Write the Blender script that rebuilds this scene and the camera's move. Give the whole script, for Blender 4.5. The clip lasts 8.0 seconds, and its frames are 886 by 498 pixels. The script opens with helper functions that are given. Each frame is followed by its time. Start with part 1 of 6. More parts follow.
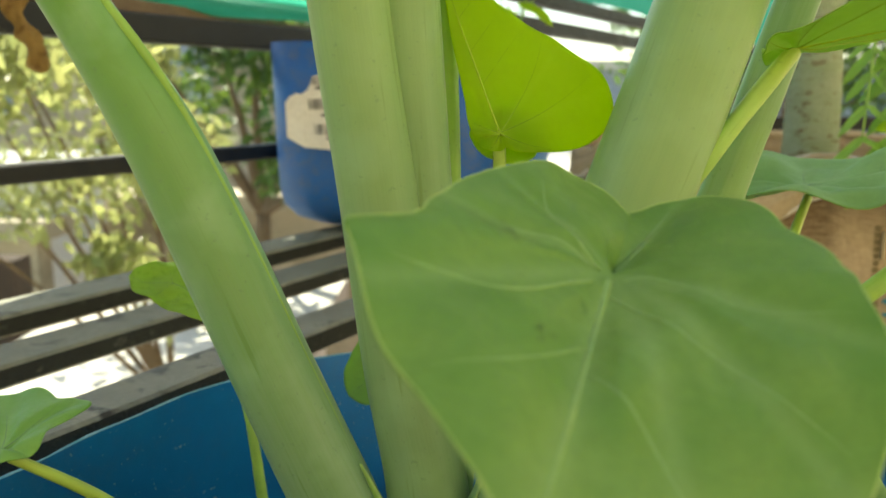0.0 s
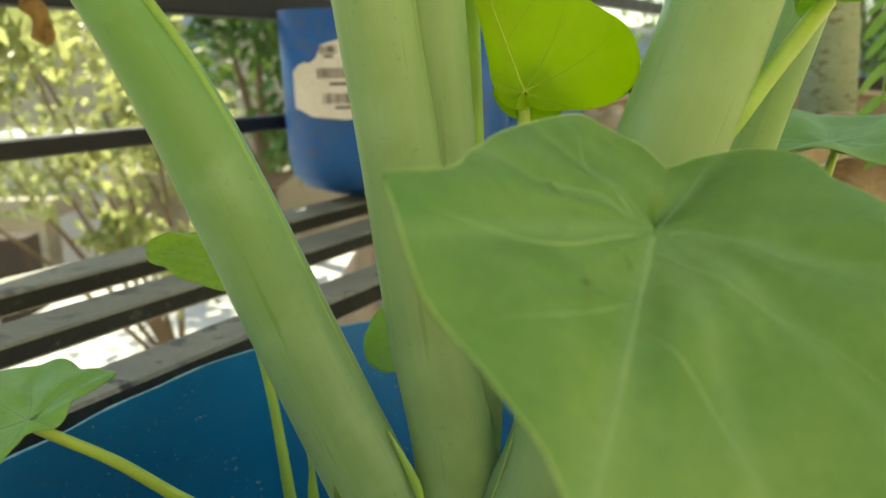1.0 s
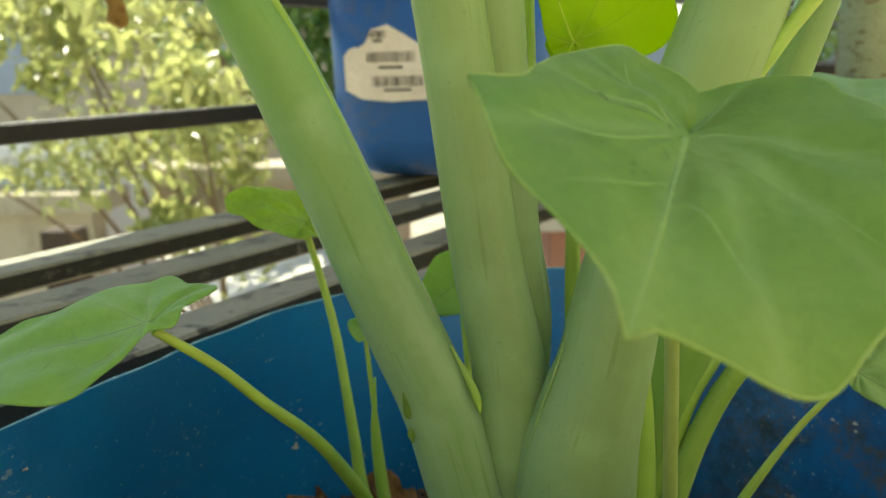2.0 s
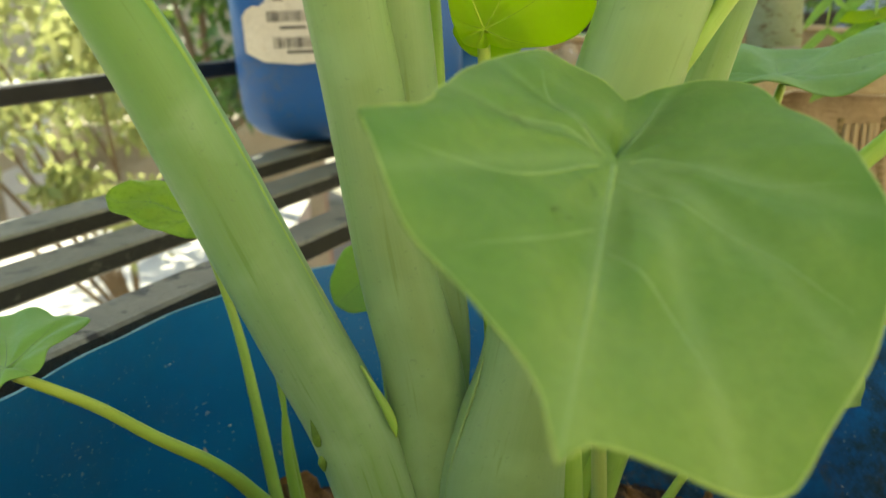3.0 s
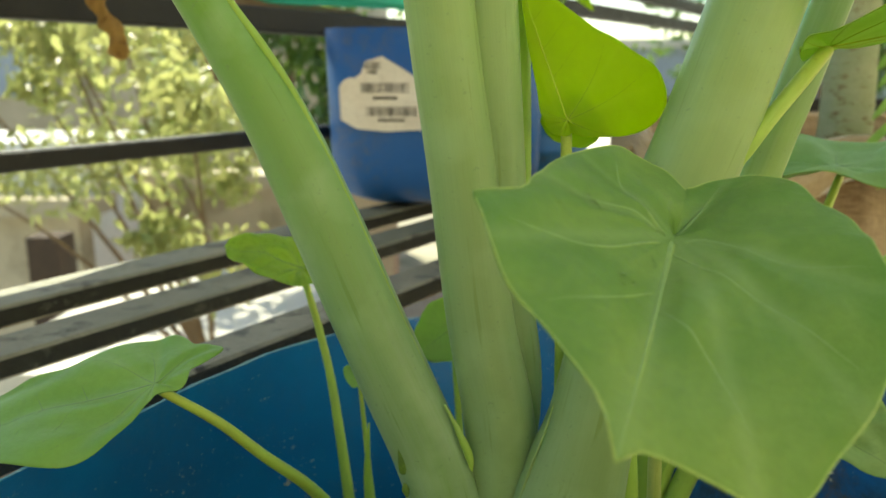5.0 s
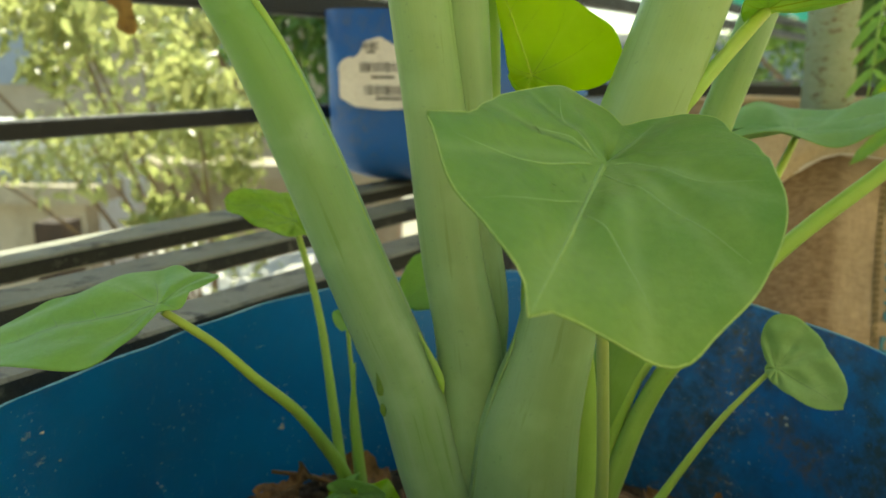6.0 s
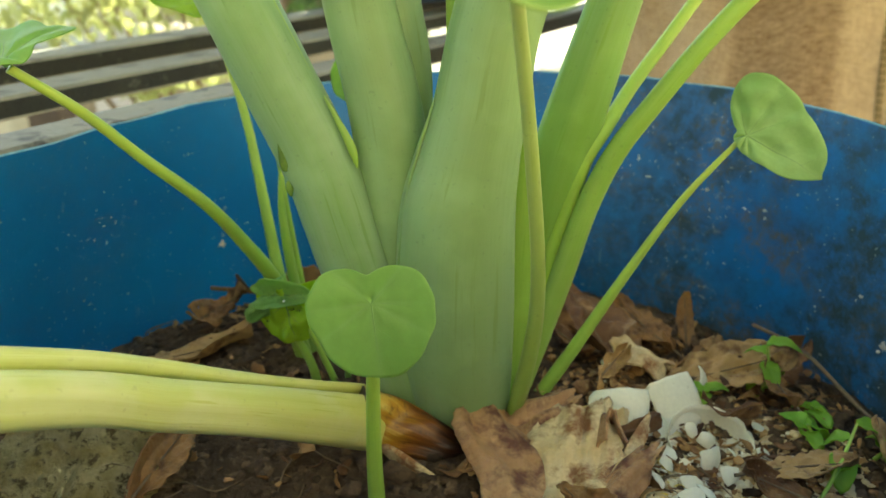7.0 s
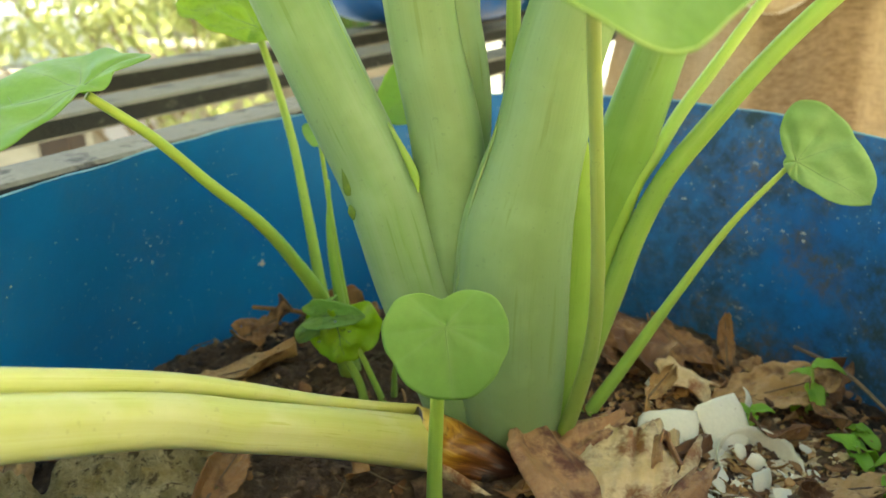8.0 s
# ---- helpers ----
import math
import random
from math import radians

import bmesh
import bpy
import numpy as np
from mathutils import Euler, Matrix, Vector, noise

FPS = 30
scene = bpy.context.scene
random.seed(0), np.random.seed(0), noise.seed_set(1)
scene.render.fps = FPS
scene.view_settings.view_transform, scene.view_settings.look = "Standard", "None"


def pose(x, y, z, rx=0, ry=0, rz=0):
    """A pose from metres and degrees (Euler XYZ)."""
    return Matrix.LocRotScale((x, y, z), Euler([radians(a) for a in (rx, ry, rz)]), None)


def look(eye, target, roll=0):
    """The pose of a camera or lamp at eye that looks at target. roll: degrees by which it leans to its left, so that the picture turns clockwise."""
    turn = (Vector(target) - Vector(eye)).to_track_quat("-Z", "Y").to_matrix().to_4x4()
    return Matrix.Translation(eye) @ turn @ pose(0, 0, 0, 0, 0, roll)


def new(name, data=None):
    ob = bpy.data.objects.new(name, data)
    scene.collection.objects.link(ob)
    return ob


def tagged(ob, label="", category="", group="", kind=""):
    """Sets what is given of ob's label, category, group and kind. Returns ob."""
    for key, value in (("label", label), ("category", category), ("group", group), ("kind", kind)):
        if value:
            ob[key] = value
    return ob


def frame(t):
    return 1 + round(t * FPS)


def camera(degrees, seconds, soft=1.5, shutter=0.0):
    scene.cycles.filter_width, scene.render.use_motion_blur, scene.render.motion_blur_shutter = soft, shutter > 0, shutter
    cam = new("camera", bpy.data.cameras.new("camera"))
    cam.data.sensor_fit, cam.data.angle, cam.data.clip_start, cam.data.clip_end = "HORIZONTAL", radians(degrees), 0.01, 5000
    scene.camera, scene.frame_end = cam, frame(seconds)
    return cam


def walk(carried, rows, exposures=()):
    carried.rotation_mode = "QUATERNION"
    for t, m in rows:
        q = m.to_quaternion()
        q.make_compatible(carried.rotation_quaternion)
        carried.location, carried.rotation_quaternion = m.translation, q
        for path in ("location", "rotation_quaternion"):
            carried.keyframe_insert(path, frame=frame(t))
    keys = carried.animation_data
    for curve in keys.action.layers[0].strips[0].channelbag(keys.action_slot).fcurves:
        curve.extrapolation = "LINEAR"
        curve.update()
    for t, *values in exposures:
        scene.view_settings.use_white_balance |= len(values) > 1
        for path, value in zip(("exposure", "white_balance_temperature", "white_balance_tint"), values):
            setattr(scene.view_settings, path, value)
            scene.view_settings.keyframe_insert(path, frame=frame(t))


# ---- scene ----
cam = camera(57.73, 8.0)
cam.data.dof.use_dof = True
cam.data.dof.focus_distance = 0.34
cam.data.dof.aperture_fstop = 11.5
walk(cam, [
    (0, pose(0.0065, -0.2666, 0.3327, 78.95, -0.01, 1.09)),
    (0.5, pose(-0.0045, -0.2626, 0.3345, 77.88, -0.25, 0.78)),
    (1, pose(-0.0009, -0.2611, 0.3282, 76.91, 1.04, 1.35)),
    (1.5, pose(-0.0085, -0.2749, 0.3132, 76.57, 1.41, 2.38)),
    (2, pose(-0.0098, -0.3091, 0.3097, 76.88, 1.37, 3.87)),
    (2.2, pose(-0.0085, -0.3131, 0.3076, 78.53, 1.04, 4.26)),
    (3.3, pose(-0.0055, -0.2603, 0.3380, 71.68, 2.03, -3.66)),
    (3.5, pose(-0.0159, -0.2717, 0.3421, 75.14, 1.10, -0.23)),
    (4, pose(-0.0089, -0.2863, 0.3392, 76.11, 0.67, 1.32)),
    (4.5, pose(-0.0129, -0.2994, 0.3396, 76.58, 0.42, 2.53)),
    (4.7, pose(-0.0160, -0.3038, 0.3393, 76.98, 0.17, 3.02)),
    (5.8, pose(0.0011, -0.3642, 0.3347, 78.16, -0.04, 3.35)),
    (6, pose(0.0047, -0.3639, 0.3212, 77.10, -0.44, 3.69)),
    (6.3, pose(0.0197, -0.3480, 0.2917, 73.67, -1.13, 3.17)),
    (6.5, pose(0.0302, -0.3370, 0.2751, 70.41, -0.39, 2.92)),
    (7, pose(0.0469, -0.3199, 0.2553, 67.78, 1.45, 3.84)),
    (7.5, pose(0.0524, -0.3011, 0.2432, 67.40, 1.75, 2.57)),
    (8, pose(0.0196, -0.3264, 0.2618, 68.88, 1.25, 3.98)),
], [(0, 1.17, 7450, -3), (2.2, 1.17, 7450, -3), (3.4, 1.36, 7450, -3), (4.0, 1.17, 7450, -3), (4.7, 1.13, 7450, -3), (6.0, 1.05, 7450, -9), (6.5, 1.46, 7550, -8), (7.0, 1.92, 7600, -7), (7.5, 2.1, 7600, -7), (8, 2.15, 7600, -4)])

# world and light
world = bpy.data.worlds.new("sky")
scene.world = world
world.use_nodes = True
wn = world.node_tree
sky = wn.nodes.new("ShaderNodeTexSky")
sky.sky_type = "NISHITA"
sky.sun_disc = False
sky.sun_elevation = radians(52)
sky.sun_rotation = radians(-28)
wn.links.new(sky.outputs[0], wn.nodes["Background"].inputs[0])
wn.nodes["Background"].inputs[1].default_value = 0.15
sun = new("sun", bpy.data.lights.new("sun", "SUN"))
sun.data.energy = 5.0
sun.data.angle = radians(0.6)
sun.data.color = (1.0, 0.95, 0.86)
sun.matrix_world = look((-2.0, 3.7, 5.4), (0, 0, 0))


# ------------------------------------------------------------ materials
def nodes_of(name):
    m = bpy.data.materials.new(name)
    m.use_nodes = True
    return m, m.node_tree, m.node_tree.nodes["Principled BSDF"]


def add(t, kind, **values):
    n = t.nodes.new(kind)
    for k, v in values.items():
        n.inputs[k].default_value = v
    return n


def noise_fac(t, vec, scale, detail=4.0, rough=0.6, lo=0.35, hi=0.65, dist=0.0):
    n = add(t, "ShaderNodeTexNoise", Scale=scale, Detail=detail, Roughness=rough, Distortion=dist)
    t.links.new(vec, n.inputs["Vector"])
    r = add(t, "ShaderNodeMapRange")
    r.inputs["From Min"].default_value, r.inputs["From Max"].default_value = lo, hi
    t.links.new(n.outputs["Fac"], r.inputs["Value"])
    return r.outputs[0]


def mixed(t, fac, a, b):
    n = t.nodes.new("ShaderNodeMix")
    n.data_type = "RGBA"
    for sock, v in ((n.inputs[0], fac), (n.inputs[6], a), (n.inputs[7], b)):
        if isinstance(v, bpy.types.NodeSocket):
            t.links.new(v, sock)
        elif isinstance(v, (int, float)):
            sock.default_value = v
        else:
            sock.default_value = (*v, 1)
    return n.outputs[2]


def times(t, a, b):
    n = t.nodes.new("ShaderNodeMath")
    n.operation = "MULTIPLY"
    for sock, v in ((n.inputs[0], a), (n.inputs[1], b)):
        if isinstance(v, bpy.types.NodeSocket):
            t.links.new(v, sock)
        else:
            sock.default_value = v
    return n.outputs[0]


def coords(t, kind="Object", stretch=(1, 1, 1)):
    c = t.nodes.new("ShaderNodeTexCoord")
    m = t.nodes.new("ShaderNodeMapping")
    m.inputs["Scale"].default_value = stretch
    t.links.new(c.outputs[kind], m.inputs["Vector"])
    return m.outputs[0]


def bumped(t, p, height, strength, distance):
    b = add(t, "ShaderNodeBump", Strength=strength, Distance=distance)
    t.links.new(height, b.inputs["Height"])
    t.links.new(b.outputs[0], p.inputs["Normal"])


def surface(name, c1, c2, scale=20, fine=200, c3=None, c3_at=(0.6, 0.68), c3_scale=40, rough=0.6, rough2=None, bump=0.3,
            depth=0.002, kind="Object", stretch=(1, 1, 1), metal=0.0, island=0.0, spec=0.5):
    m, t, p = nodes_of(name)
    v = coords(t, kind, stretch)
    big = noise_fac(t, v, scale)
    small = noise_fac(t, v, fine, 6, 0.7)
    col = mixed(t, big, c1, c2)
    col = mixed(t, times(t, small, 0.35), col, tuple(x * 0.55 for x in c1))
    if c3:
        col = mixed(t, noise_fac(t, v, c3_scale, 5, 0.65, *c3_at), col, c3)
    if island:
        g = t.nodes.new("ShaderNodeNewGeometry")
        hs = t.nodes.new("ShaderNodeHueSaturation")
        mr = add(t, "ShaderNodeMapRange")
        mr.inputs["To Min"].default_value, mr.inputs["To Max"].default_value = 1 - island, 1 + island
        t.links.new(g.outputs["Random Per Island"], mr.inputs["Value"])
        t.links.new(mr.outputs[0], hs.inputs["Value"])
        t.links.new(col, hs.inputs["Color"])
        col = hs.outputs[0]
    t.links.new(col, p.inputs["Base Color"])
    p.inputs["Metallic"].default_value = metal
    p.inputs["Specular IOR Level"].default_value = spec
    rr = add(t, "ShaderNodeMapRange")
    rr.inputs["To Min"].default_value, rr.inputs["To Max"].default_value = rough, rough2 or min(1, rough + 0.15)
    t.links.new(big, rr.inputs["Value"])
    t.links.new(rr.outputs[0], p.inputs["Roughness"])
    if bump:
        bumped(t, p, small, bump, depth)
    return m


def leafy(name, c1, c2, glow, through_light=0.35, vein=None, scale=18, fine=260, rough=0.42, spots=None, bump=0.25, island=0.0, spot_at=(0.64, 0.7), spot_scale=45):
    """A leaf's skin: light passes through it in part; the vein attribute lightens it along the ribs."""
    m, t, p = nodes_of(name)
    v = coords(t)
    big = noise_fac(t, v, scale, 3)
    small = noise_fac(t, v, fine, 5, 0.65)
    col = mixed(t, big, c1, c2)
    col = mixed(t, times(t, small, 0.22), col, tuple(x * 0.6 for x in c1))
    if spots:
        col = mixed(t, noise_fac(t, v, spot_scale, 4, 0.6, *spot_at), col, spots)
    if vein:
        a = t.nodes.new("ShaderNodeAttribute")
        a.attribute_name = "vein"
        col = mixed(t, times(t, a.outputs["Fac"], 0.55), col, vein)
    if island:
        g = t.nodes.new("ShaderNodeNewGeometry")
        hs = t.nodes.new("ShaderNodeHueSaturation")
        for key, lo, hi in (("Value", 1 - island, 1 + island), ("Hue", 0.485, 0.51)):
            mr = add(t, "ShaderNodeMapRange")
            mr.inputs["To Min"].default_value, mr.inputs["To Max"].default_value = lo, hi
            t.links.new(g.outputs["Random Per Island"], mr.inputs["Value"])
            t.links.new(mr.outputs[0], hs.inputs[key])
        t.links.new(col, hs.inputs["Color"])
        col = hs.outputs[0]
    t.links.new(col, p.inputs["Base Color"])
    p.inputs["Roughness"].default_value = rough
    p.inputs["Specular IOR Level"].default_value = 0.3
    if bump:
        bumped(t, p, small, bump, 0.0008)
    tr = t.nodes.new("ShaderNodeBsdfTranslucent")
    hs2 = mixed(t, 0.75, col, glow)
    t.links.new(hs2, tr.inputs[0])
    mx = t.nodes.new("ShaderNodeMixShader")
    mx.inputs[0].default_value = through_light
    t.links.new(p.outputs[0], mx.inputs[1])
    t.links.new(tr.outputs[0], mx.inputs[2])
    t.links.new(mx.outputs[0], t.nodes["Material Output"].inputs[0])
    return m


def stalk_skin(name, low, mid, high, streak, rough=0.38, pale=None, deep=None):
    """A petiole's skin: UV y runs along it (0 base, 1 top), with fine streaks along its length."""
    m, t, p = nodes_of(name)
    uv = t.nodes.new("ShaderNodeUVMap")
    sep = t.nodes.new("ShaderNodeSeparateXYZ")
    t.links.new(uv.outputs[0], sep.inputs[0])
    ramp = t.nodes.new("ShaderNodeValToRGB")
    e = ramp.color_ramp.elements
    e[0].color, e[1].color = (*low, 1), (*high, 1)
    k = e.new(0.45)
    k.color = (*mid, 1)
    t.links.new(sep.outputs[1], ramp.inputs[0])
    mp = t.nodes.new("ShaderNodeMapping")
    mp.inputs["Scale"].default_value = (26, 1.6, 1)
    t.links.new(uv.outputs[0], mp.inputs["Vector"])
    st = noise_fac(t, mp.outputs[0], 3.0, 5, 0.65, 0.4, 0.75)
    obj = coords(t)
    blotch = noise_fac(t, obj, 38, 3, 0.5, 0.5, 0.75)
    mp2 = t.nodes.new("ShaderNodeMapping")
    mp2.inputs["Scale"].default_value = (5.5, 0.5, 1)
    t.links.new(uv.outputs[0], mp2.inputs["Vector"])
    band = noise_fac(t, mp2.outputs[0], 1.0, 2, 0.5, 0.36, 0.66)
    col = mixed(t, times(t, band, 0.5), ramp.outputs[0], deep or streak)
    col = mixed(t, times(t, st, 0.42), col, streak)
    col = mixed(t, times(t, blotch, 0.4), col, pale or tuple(min(1, x * 1.3) for x in mid))
    mp3 = t.nodes.new("ShaderNodeMapping")
    mp3.inputs["Scale"].default_value = (34, 5.5, 1)
    t.links.new(uv.outputs[0], mp3.inputs["Vector"])
    dash = noise_fac(t, mp3.outputs[0], 1.0, 3, 0.6, 0.62, 0.70)
    col = mixed(t, times(t, dash, 0.52), col, deep or streak)
    speck = noise_fac(t, obj, 420, 2, 0.5, 0.66, 0.74)
    col = mixed(t, times(t, speck, 0.3), col, tuple(x * 0.5 for x in mid))
    t.links.new(col, p.inputs["Base Color"])
    p.inputs["Roughness"].default_value = rough
    p.inputs["Specular IOR Level"].default_value = 0.35
    p.inputs["Subsurface Weight"].default_value = 0.12
    p.inputs["Subsurface Radius"].default_value = (0.006, 0.008, 0.002)
    p.inputs["Subsurface Scale"].default_value = 0.6
    bumped(t, p, st, 0.12, 0.0006)
    return m


def speckled_plastic(name, c1, c2, mud, fleck, rough=0.36, mud_at=(0.56, 0.7), mud_amount=0.75, fleck_at=(0.70, 0.72)):
    """Moulded plastic that has stood outdoors: sun-worn patches, mud stains and pale flecks."""
    m, t, p = nodes_of(name)
    v = coords(t)
    col = mixed(t, noise_fac(t, v, 7, 4), c1, c2)
    mudf = times(t, noise_fac(t, v, 34, 9, 0.8, *mud_at), noise_fac(t, v, 6, 3, 0.5, 0.38, 0.62))
    col = mixed(t, times(t, mudf, mud_amount), col, mud)
    film = noise_fac(t, v, 70, 8, 0.8, 0.47, 0.66)
    col = mixed(t, times(t, times(t, film, noise_fac(t, v, 8, 4, 0.55, 0.43, 0.58)), 0.8), col, mud)
    fl = noise_fac(t, v, 150, 2, 0.4, *fleck_at)
    fl2 = noise_fac(t, v, 9, 3, 0.5, 0.48, 0.64)
    col = mixed(t, times(t, fl, fl2), col, fleck)
    scratch = noise_fac(t, coords(t, "Object", (30, 30, 300)), 1.2, 3, 0.5, 0.66, 0.72)
    col = mixed(t, times(t, scratch, 0.04), col, fleck)
    t.links.new(col, p.inputs["Base Color"])
    rr = add(t, "ShaderNodeMapRange")
    rr.inputs["To Min"].default_value, rr.inputs["To Max"].default_value = rough, 0.75
    t.links.new(mudf, rr.inputs["Value"])
    t.links.new(rr.outputs[0], p.inputs["Roughness"])
    bumped(t, p, film, 0.15, 0.001)
    return m


def drum_skin():
    """Blue drum plastic: faint cloudy smears all over, ochre mud stains on one side, pale scratches and specks."""
    m, t, p = nodes_of("blue_drum_plastic")
    v = coords(t)
    sep = t.nodes.new("ShaderNodeSeparateXYZ")
    t.links.new(v, sep.inputs[0])
    side = add(t, "ShaderNodeMapRange")
    side.inputs["From Min"].default_value, side.inputs["From Max"].default_value = 0.02, 0.20
    side.inputs["To Min"].default_value = 0.10
    t.links.new(sep.outputs[0], side.inputs["Value"])
    col = mixed(t, noise_fac(t, v, 6, 4), (0.002, 0.138, 0.415), (0.004, 0.200, 0.535))
    smear = times(t, noise_fac(t, coords(t, "Object", (9, 9, 3.2)), 1.6, 5, 0.6, 0.56, 0.74, 0.8), noise_fac(t, v, 90, 5, 0.7, 0.35, 0.65))
    col = mixed(t, times(t, smear, 0.35), col, (0.07, 0.22, 0.42))
    patch = noise_fac(t, v, 22, 8, 0.72, 0.46, 0.58)
    grain = noise_fac(t, v, 160, 6, 0.75, 0.40, 0.60)
    mud = times(t, times(t, patch, grain), side.outputs[0])
    col = mixed(t, times(t, mud, 0.85), col, (0.155, 0.110, 0.045))
    film = times(t, times(t, noise_fac(t, v, 9, 5, 0.65, 0.36, 0.54), noise_fac(t, v, 60, 7, 0.75, 0.32, 0.60)), side.outputs[0])
    col = mixed(t, times(t, film, 0.95), col, (0.022, 0.047, 0.046))
    dots = times(t, noise_fac(t, v, 380, 2, 0.4, 0.70, 0.72), noise_fac(t, v, 14, 4, 0.6, 0.40, 0.60))
    col = mixed(t, times(t, dots, 0.8), col, (0.50, 0.52, 0.48))
    chalk = times(t, noise_fac(t, coords(t, "Object", (1, 1, 1.9)), 62, 7, 0.75, 0.60, 0.67), noise_fac(t, v, 11, 3, 0.5, 0.57, 0.66))
    col = mixed(t, times(t, chalk, 0.8), col, (0.42, 0.44, 0.42))
    for scale in ((26, 26, 240), (300, 300, 22)):
        scratch = times(t, noise_fac(t, coords(t, "Object", scale), 1.0, 3, 0.5, 0.70, 0.74), noise_fac(t, v, 8, 2, 0.5, 0.5, 0.62))
        col = mixed(t, times(t, scratch, 0.3), col, (0.22, 0.34, 0.44))
    t.links.new(col, p.inputs["Base Color"])
    rr = add(t, "ShaderNodeMapRange")
    rr.inputs["To Min"].default_value, rr.inputs["To Max"].default_value = 0.30, 0.78
    t.links.new(film, rr.inputs["Value"])
    t.links.new(rr.outputs[0], p.inputs["Roughness"])
    bumped(t, p, grain, 0.10, 0.0008)
    return m


def rotting(name):
    """Wet rot that runs from amber flesh to a dark brown end, in streaks along the stalk (UV y from the rotten end)."""
    m, t, p = nodes_of(name)
    uv = t.nodes.new("ShaderNodeUVMap")
    mp = t.nodes.new("ShaderNodeMapping")
    mp.inputs["Scale"].default_value = (14, 1.3, 1)
    t.links.new(uv.outputs[0], mp.inputs["Vector"])
    streak = noise_fac(t, mp.outputs[0], 1.2, 4, 0.6, 0.3, 0.7)
    sep = t.nodes.new("ShaderNodeSeparateXYZ")
    t.links.new(uv.outputs[0], sep.inputs[0])
    shift = t.nodes.new("ShaderNodeMath")
    shift.operation = "MULTIPLY_ADD"
    shift.inputs[1].default_value, shift.inputs[2].default_value = 0.34, -0.17
    t.links.new(streak, shift.inputs[0])
    along = t.nodes.new("ShaderNodeMath")
    along.operation = "ADD"
    t.links.new(sep.outputs[1], along.inputs[0])
    t.links.new(shift.outputs[0], along.inputs[1])
    ramp = t.nodes.new("ShaderNodeValToRGB")
    e = ramp.color_ramp.elements
    e[0].position, e[0].color = 0.18, (0.010, 0.005, 0.003, 1)
    e[1].position, e[1].color = 0.97, (0.55, 0.42, 0.10, 1)
    for at, c in ((0.42, (0.045, 0.013, 0.005, 1)), (0.62, (0.16, 0.055, 0.010, 1)), (0.80, (0.42, 0.22, 0.025, 1))):
        e.new(at).color = c
    t.links.new(along.outputs[0], ramp.inputs[0])
    col = mixed(t, times(t, noise_fac(t, coords(t), 260, 4, 0.6, 0.55, 0.68), 0.5), ramp.outputs[0], (0.03, 0.012, 0.005))
    t.links.new(col, p.inputs["Base Color"])
    p.inputs["Roughness"].default_value = 0.38
    bumped(t, p, streak, 0.5, 0.001)
    return m


def burlap(name, a, b, stripe, pale, bands=()):
    """Woven jute: crossing threads, uneven dye, and broad dyed bands across u (metres round the sack)."""
    m, t, p = nodes_of(name)
    uv = t.nodes.new("ShaderNodeUVMap")

    def fibres(sx, sy, lo, hi):
        mp = t.nodes.new("ShaderNodeMapping")
        mp.inputs["Scale"].default_value = (sx, sy, 1)
        t.links.new(uv.outputs[0], mp.inputs["Vector"])
        return noise_fac(t, mp.outputs[0], 1.0, 3, 0.6, lo, hi)

    warp, weft = fibres(300, 110, 0.32, 0.68), fibres(110, 300, 0.32, 0.68)
    weave = t.nodes.new("ShaderNodeMath")
    weave.operation = "ADD"
    t.links.new(warp, weave.inputs[0])
    t.links.new(weft, weave.inputs[1])
    col = mixed(t, fibres(9, 9, 0.35, 0.65), a, b)
    if bands:
        sep = t.nodes.new("ShaderNodeSeparateXYZ")
        t.links.new(uv.outputs[0], sep.inputs[0])
        scaled = times(t, sep.outputs[0], 1 / 1.7)
        ramp = t.nodes.new("ShaderNodeValToRGB")
        e = ramp.color_ramp.elements
        e[0].position, e[0].color = 0.0, (0, 0, 0, 1)
        e[1].position, e[1].color = 1.0, (0, 0, 0, 1)
        for pos, v in bands:
            k = e.new(pos / 1.7)
            k.color = (v, v, v, 1)
        t.links.new(scaled, ramp.inputs[0])
        col = mixed(t, times(t, ramp.outputs[0], 0.85), col, stripe)
        col = mixed(t, times(t, fibres(20, 9, 0.48, 0.74), 0.4), col, tuple(x * 0.8 for x in stripe))
        col = mixed(t, times(t, fibres(34, 60, 0.52, 0.7), 0.2), col, pale)
    col = mixed(t, times(t, warp, 0.30), col, tuple(x * 0.6 for x in stripe))
    col = mixed(t, times(t, weft, 0.30), col, pale)
    t.links.new(col, p.inputs["Base Color"])
    p.inputs["Roughness"].default_value = 0.92
    p.inputs["Specular IOR Level"].default_value = 0.15
    bumped(t, p, weave.outputs[0], 0.5, 0.0015)
    return m


M_STALK = stalk_skin("pale_petiole", (0.215, 0.345, 0.205), (0.255, 0.40, 0.195), (0.285, 0.445, 0.145), (0.21, 0.345, 0.13), deep=(0.18, 0.28, 0.07))
M_STALK_DEEP = stalk_skin("green_petiole", (0.275, 0.405, 0.255), (0.255, 0.400, 0.215), (0.125, 0.320, 0.020), (0.18, 0.335, 0.08), 0.33, deep=(0.13, 0.26, 0.045))
M_STALK_FAR = stalk_skin("leaf_green_petiole", (0.20, 0.35, 0.11), (0.21, 0.38, 0.10), (0.29, 0.44, 0.24), (0.17, 0.33, 0.05), 0.35, deep=(0.16, 0.32, 0.035))
M_STALK_GREEN = stalk_skin("fresh_petiole", (0.33, 0.46, 0.16), (0.28, 0.45, 0.10), (0.34, 0.51, 0.09), (0.20, 0.38, 0.05))
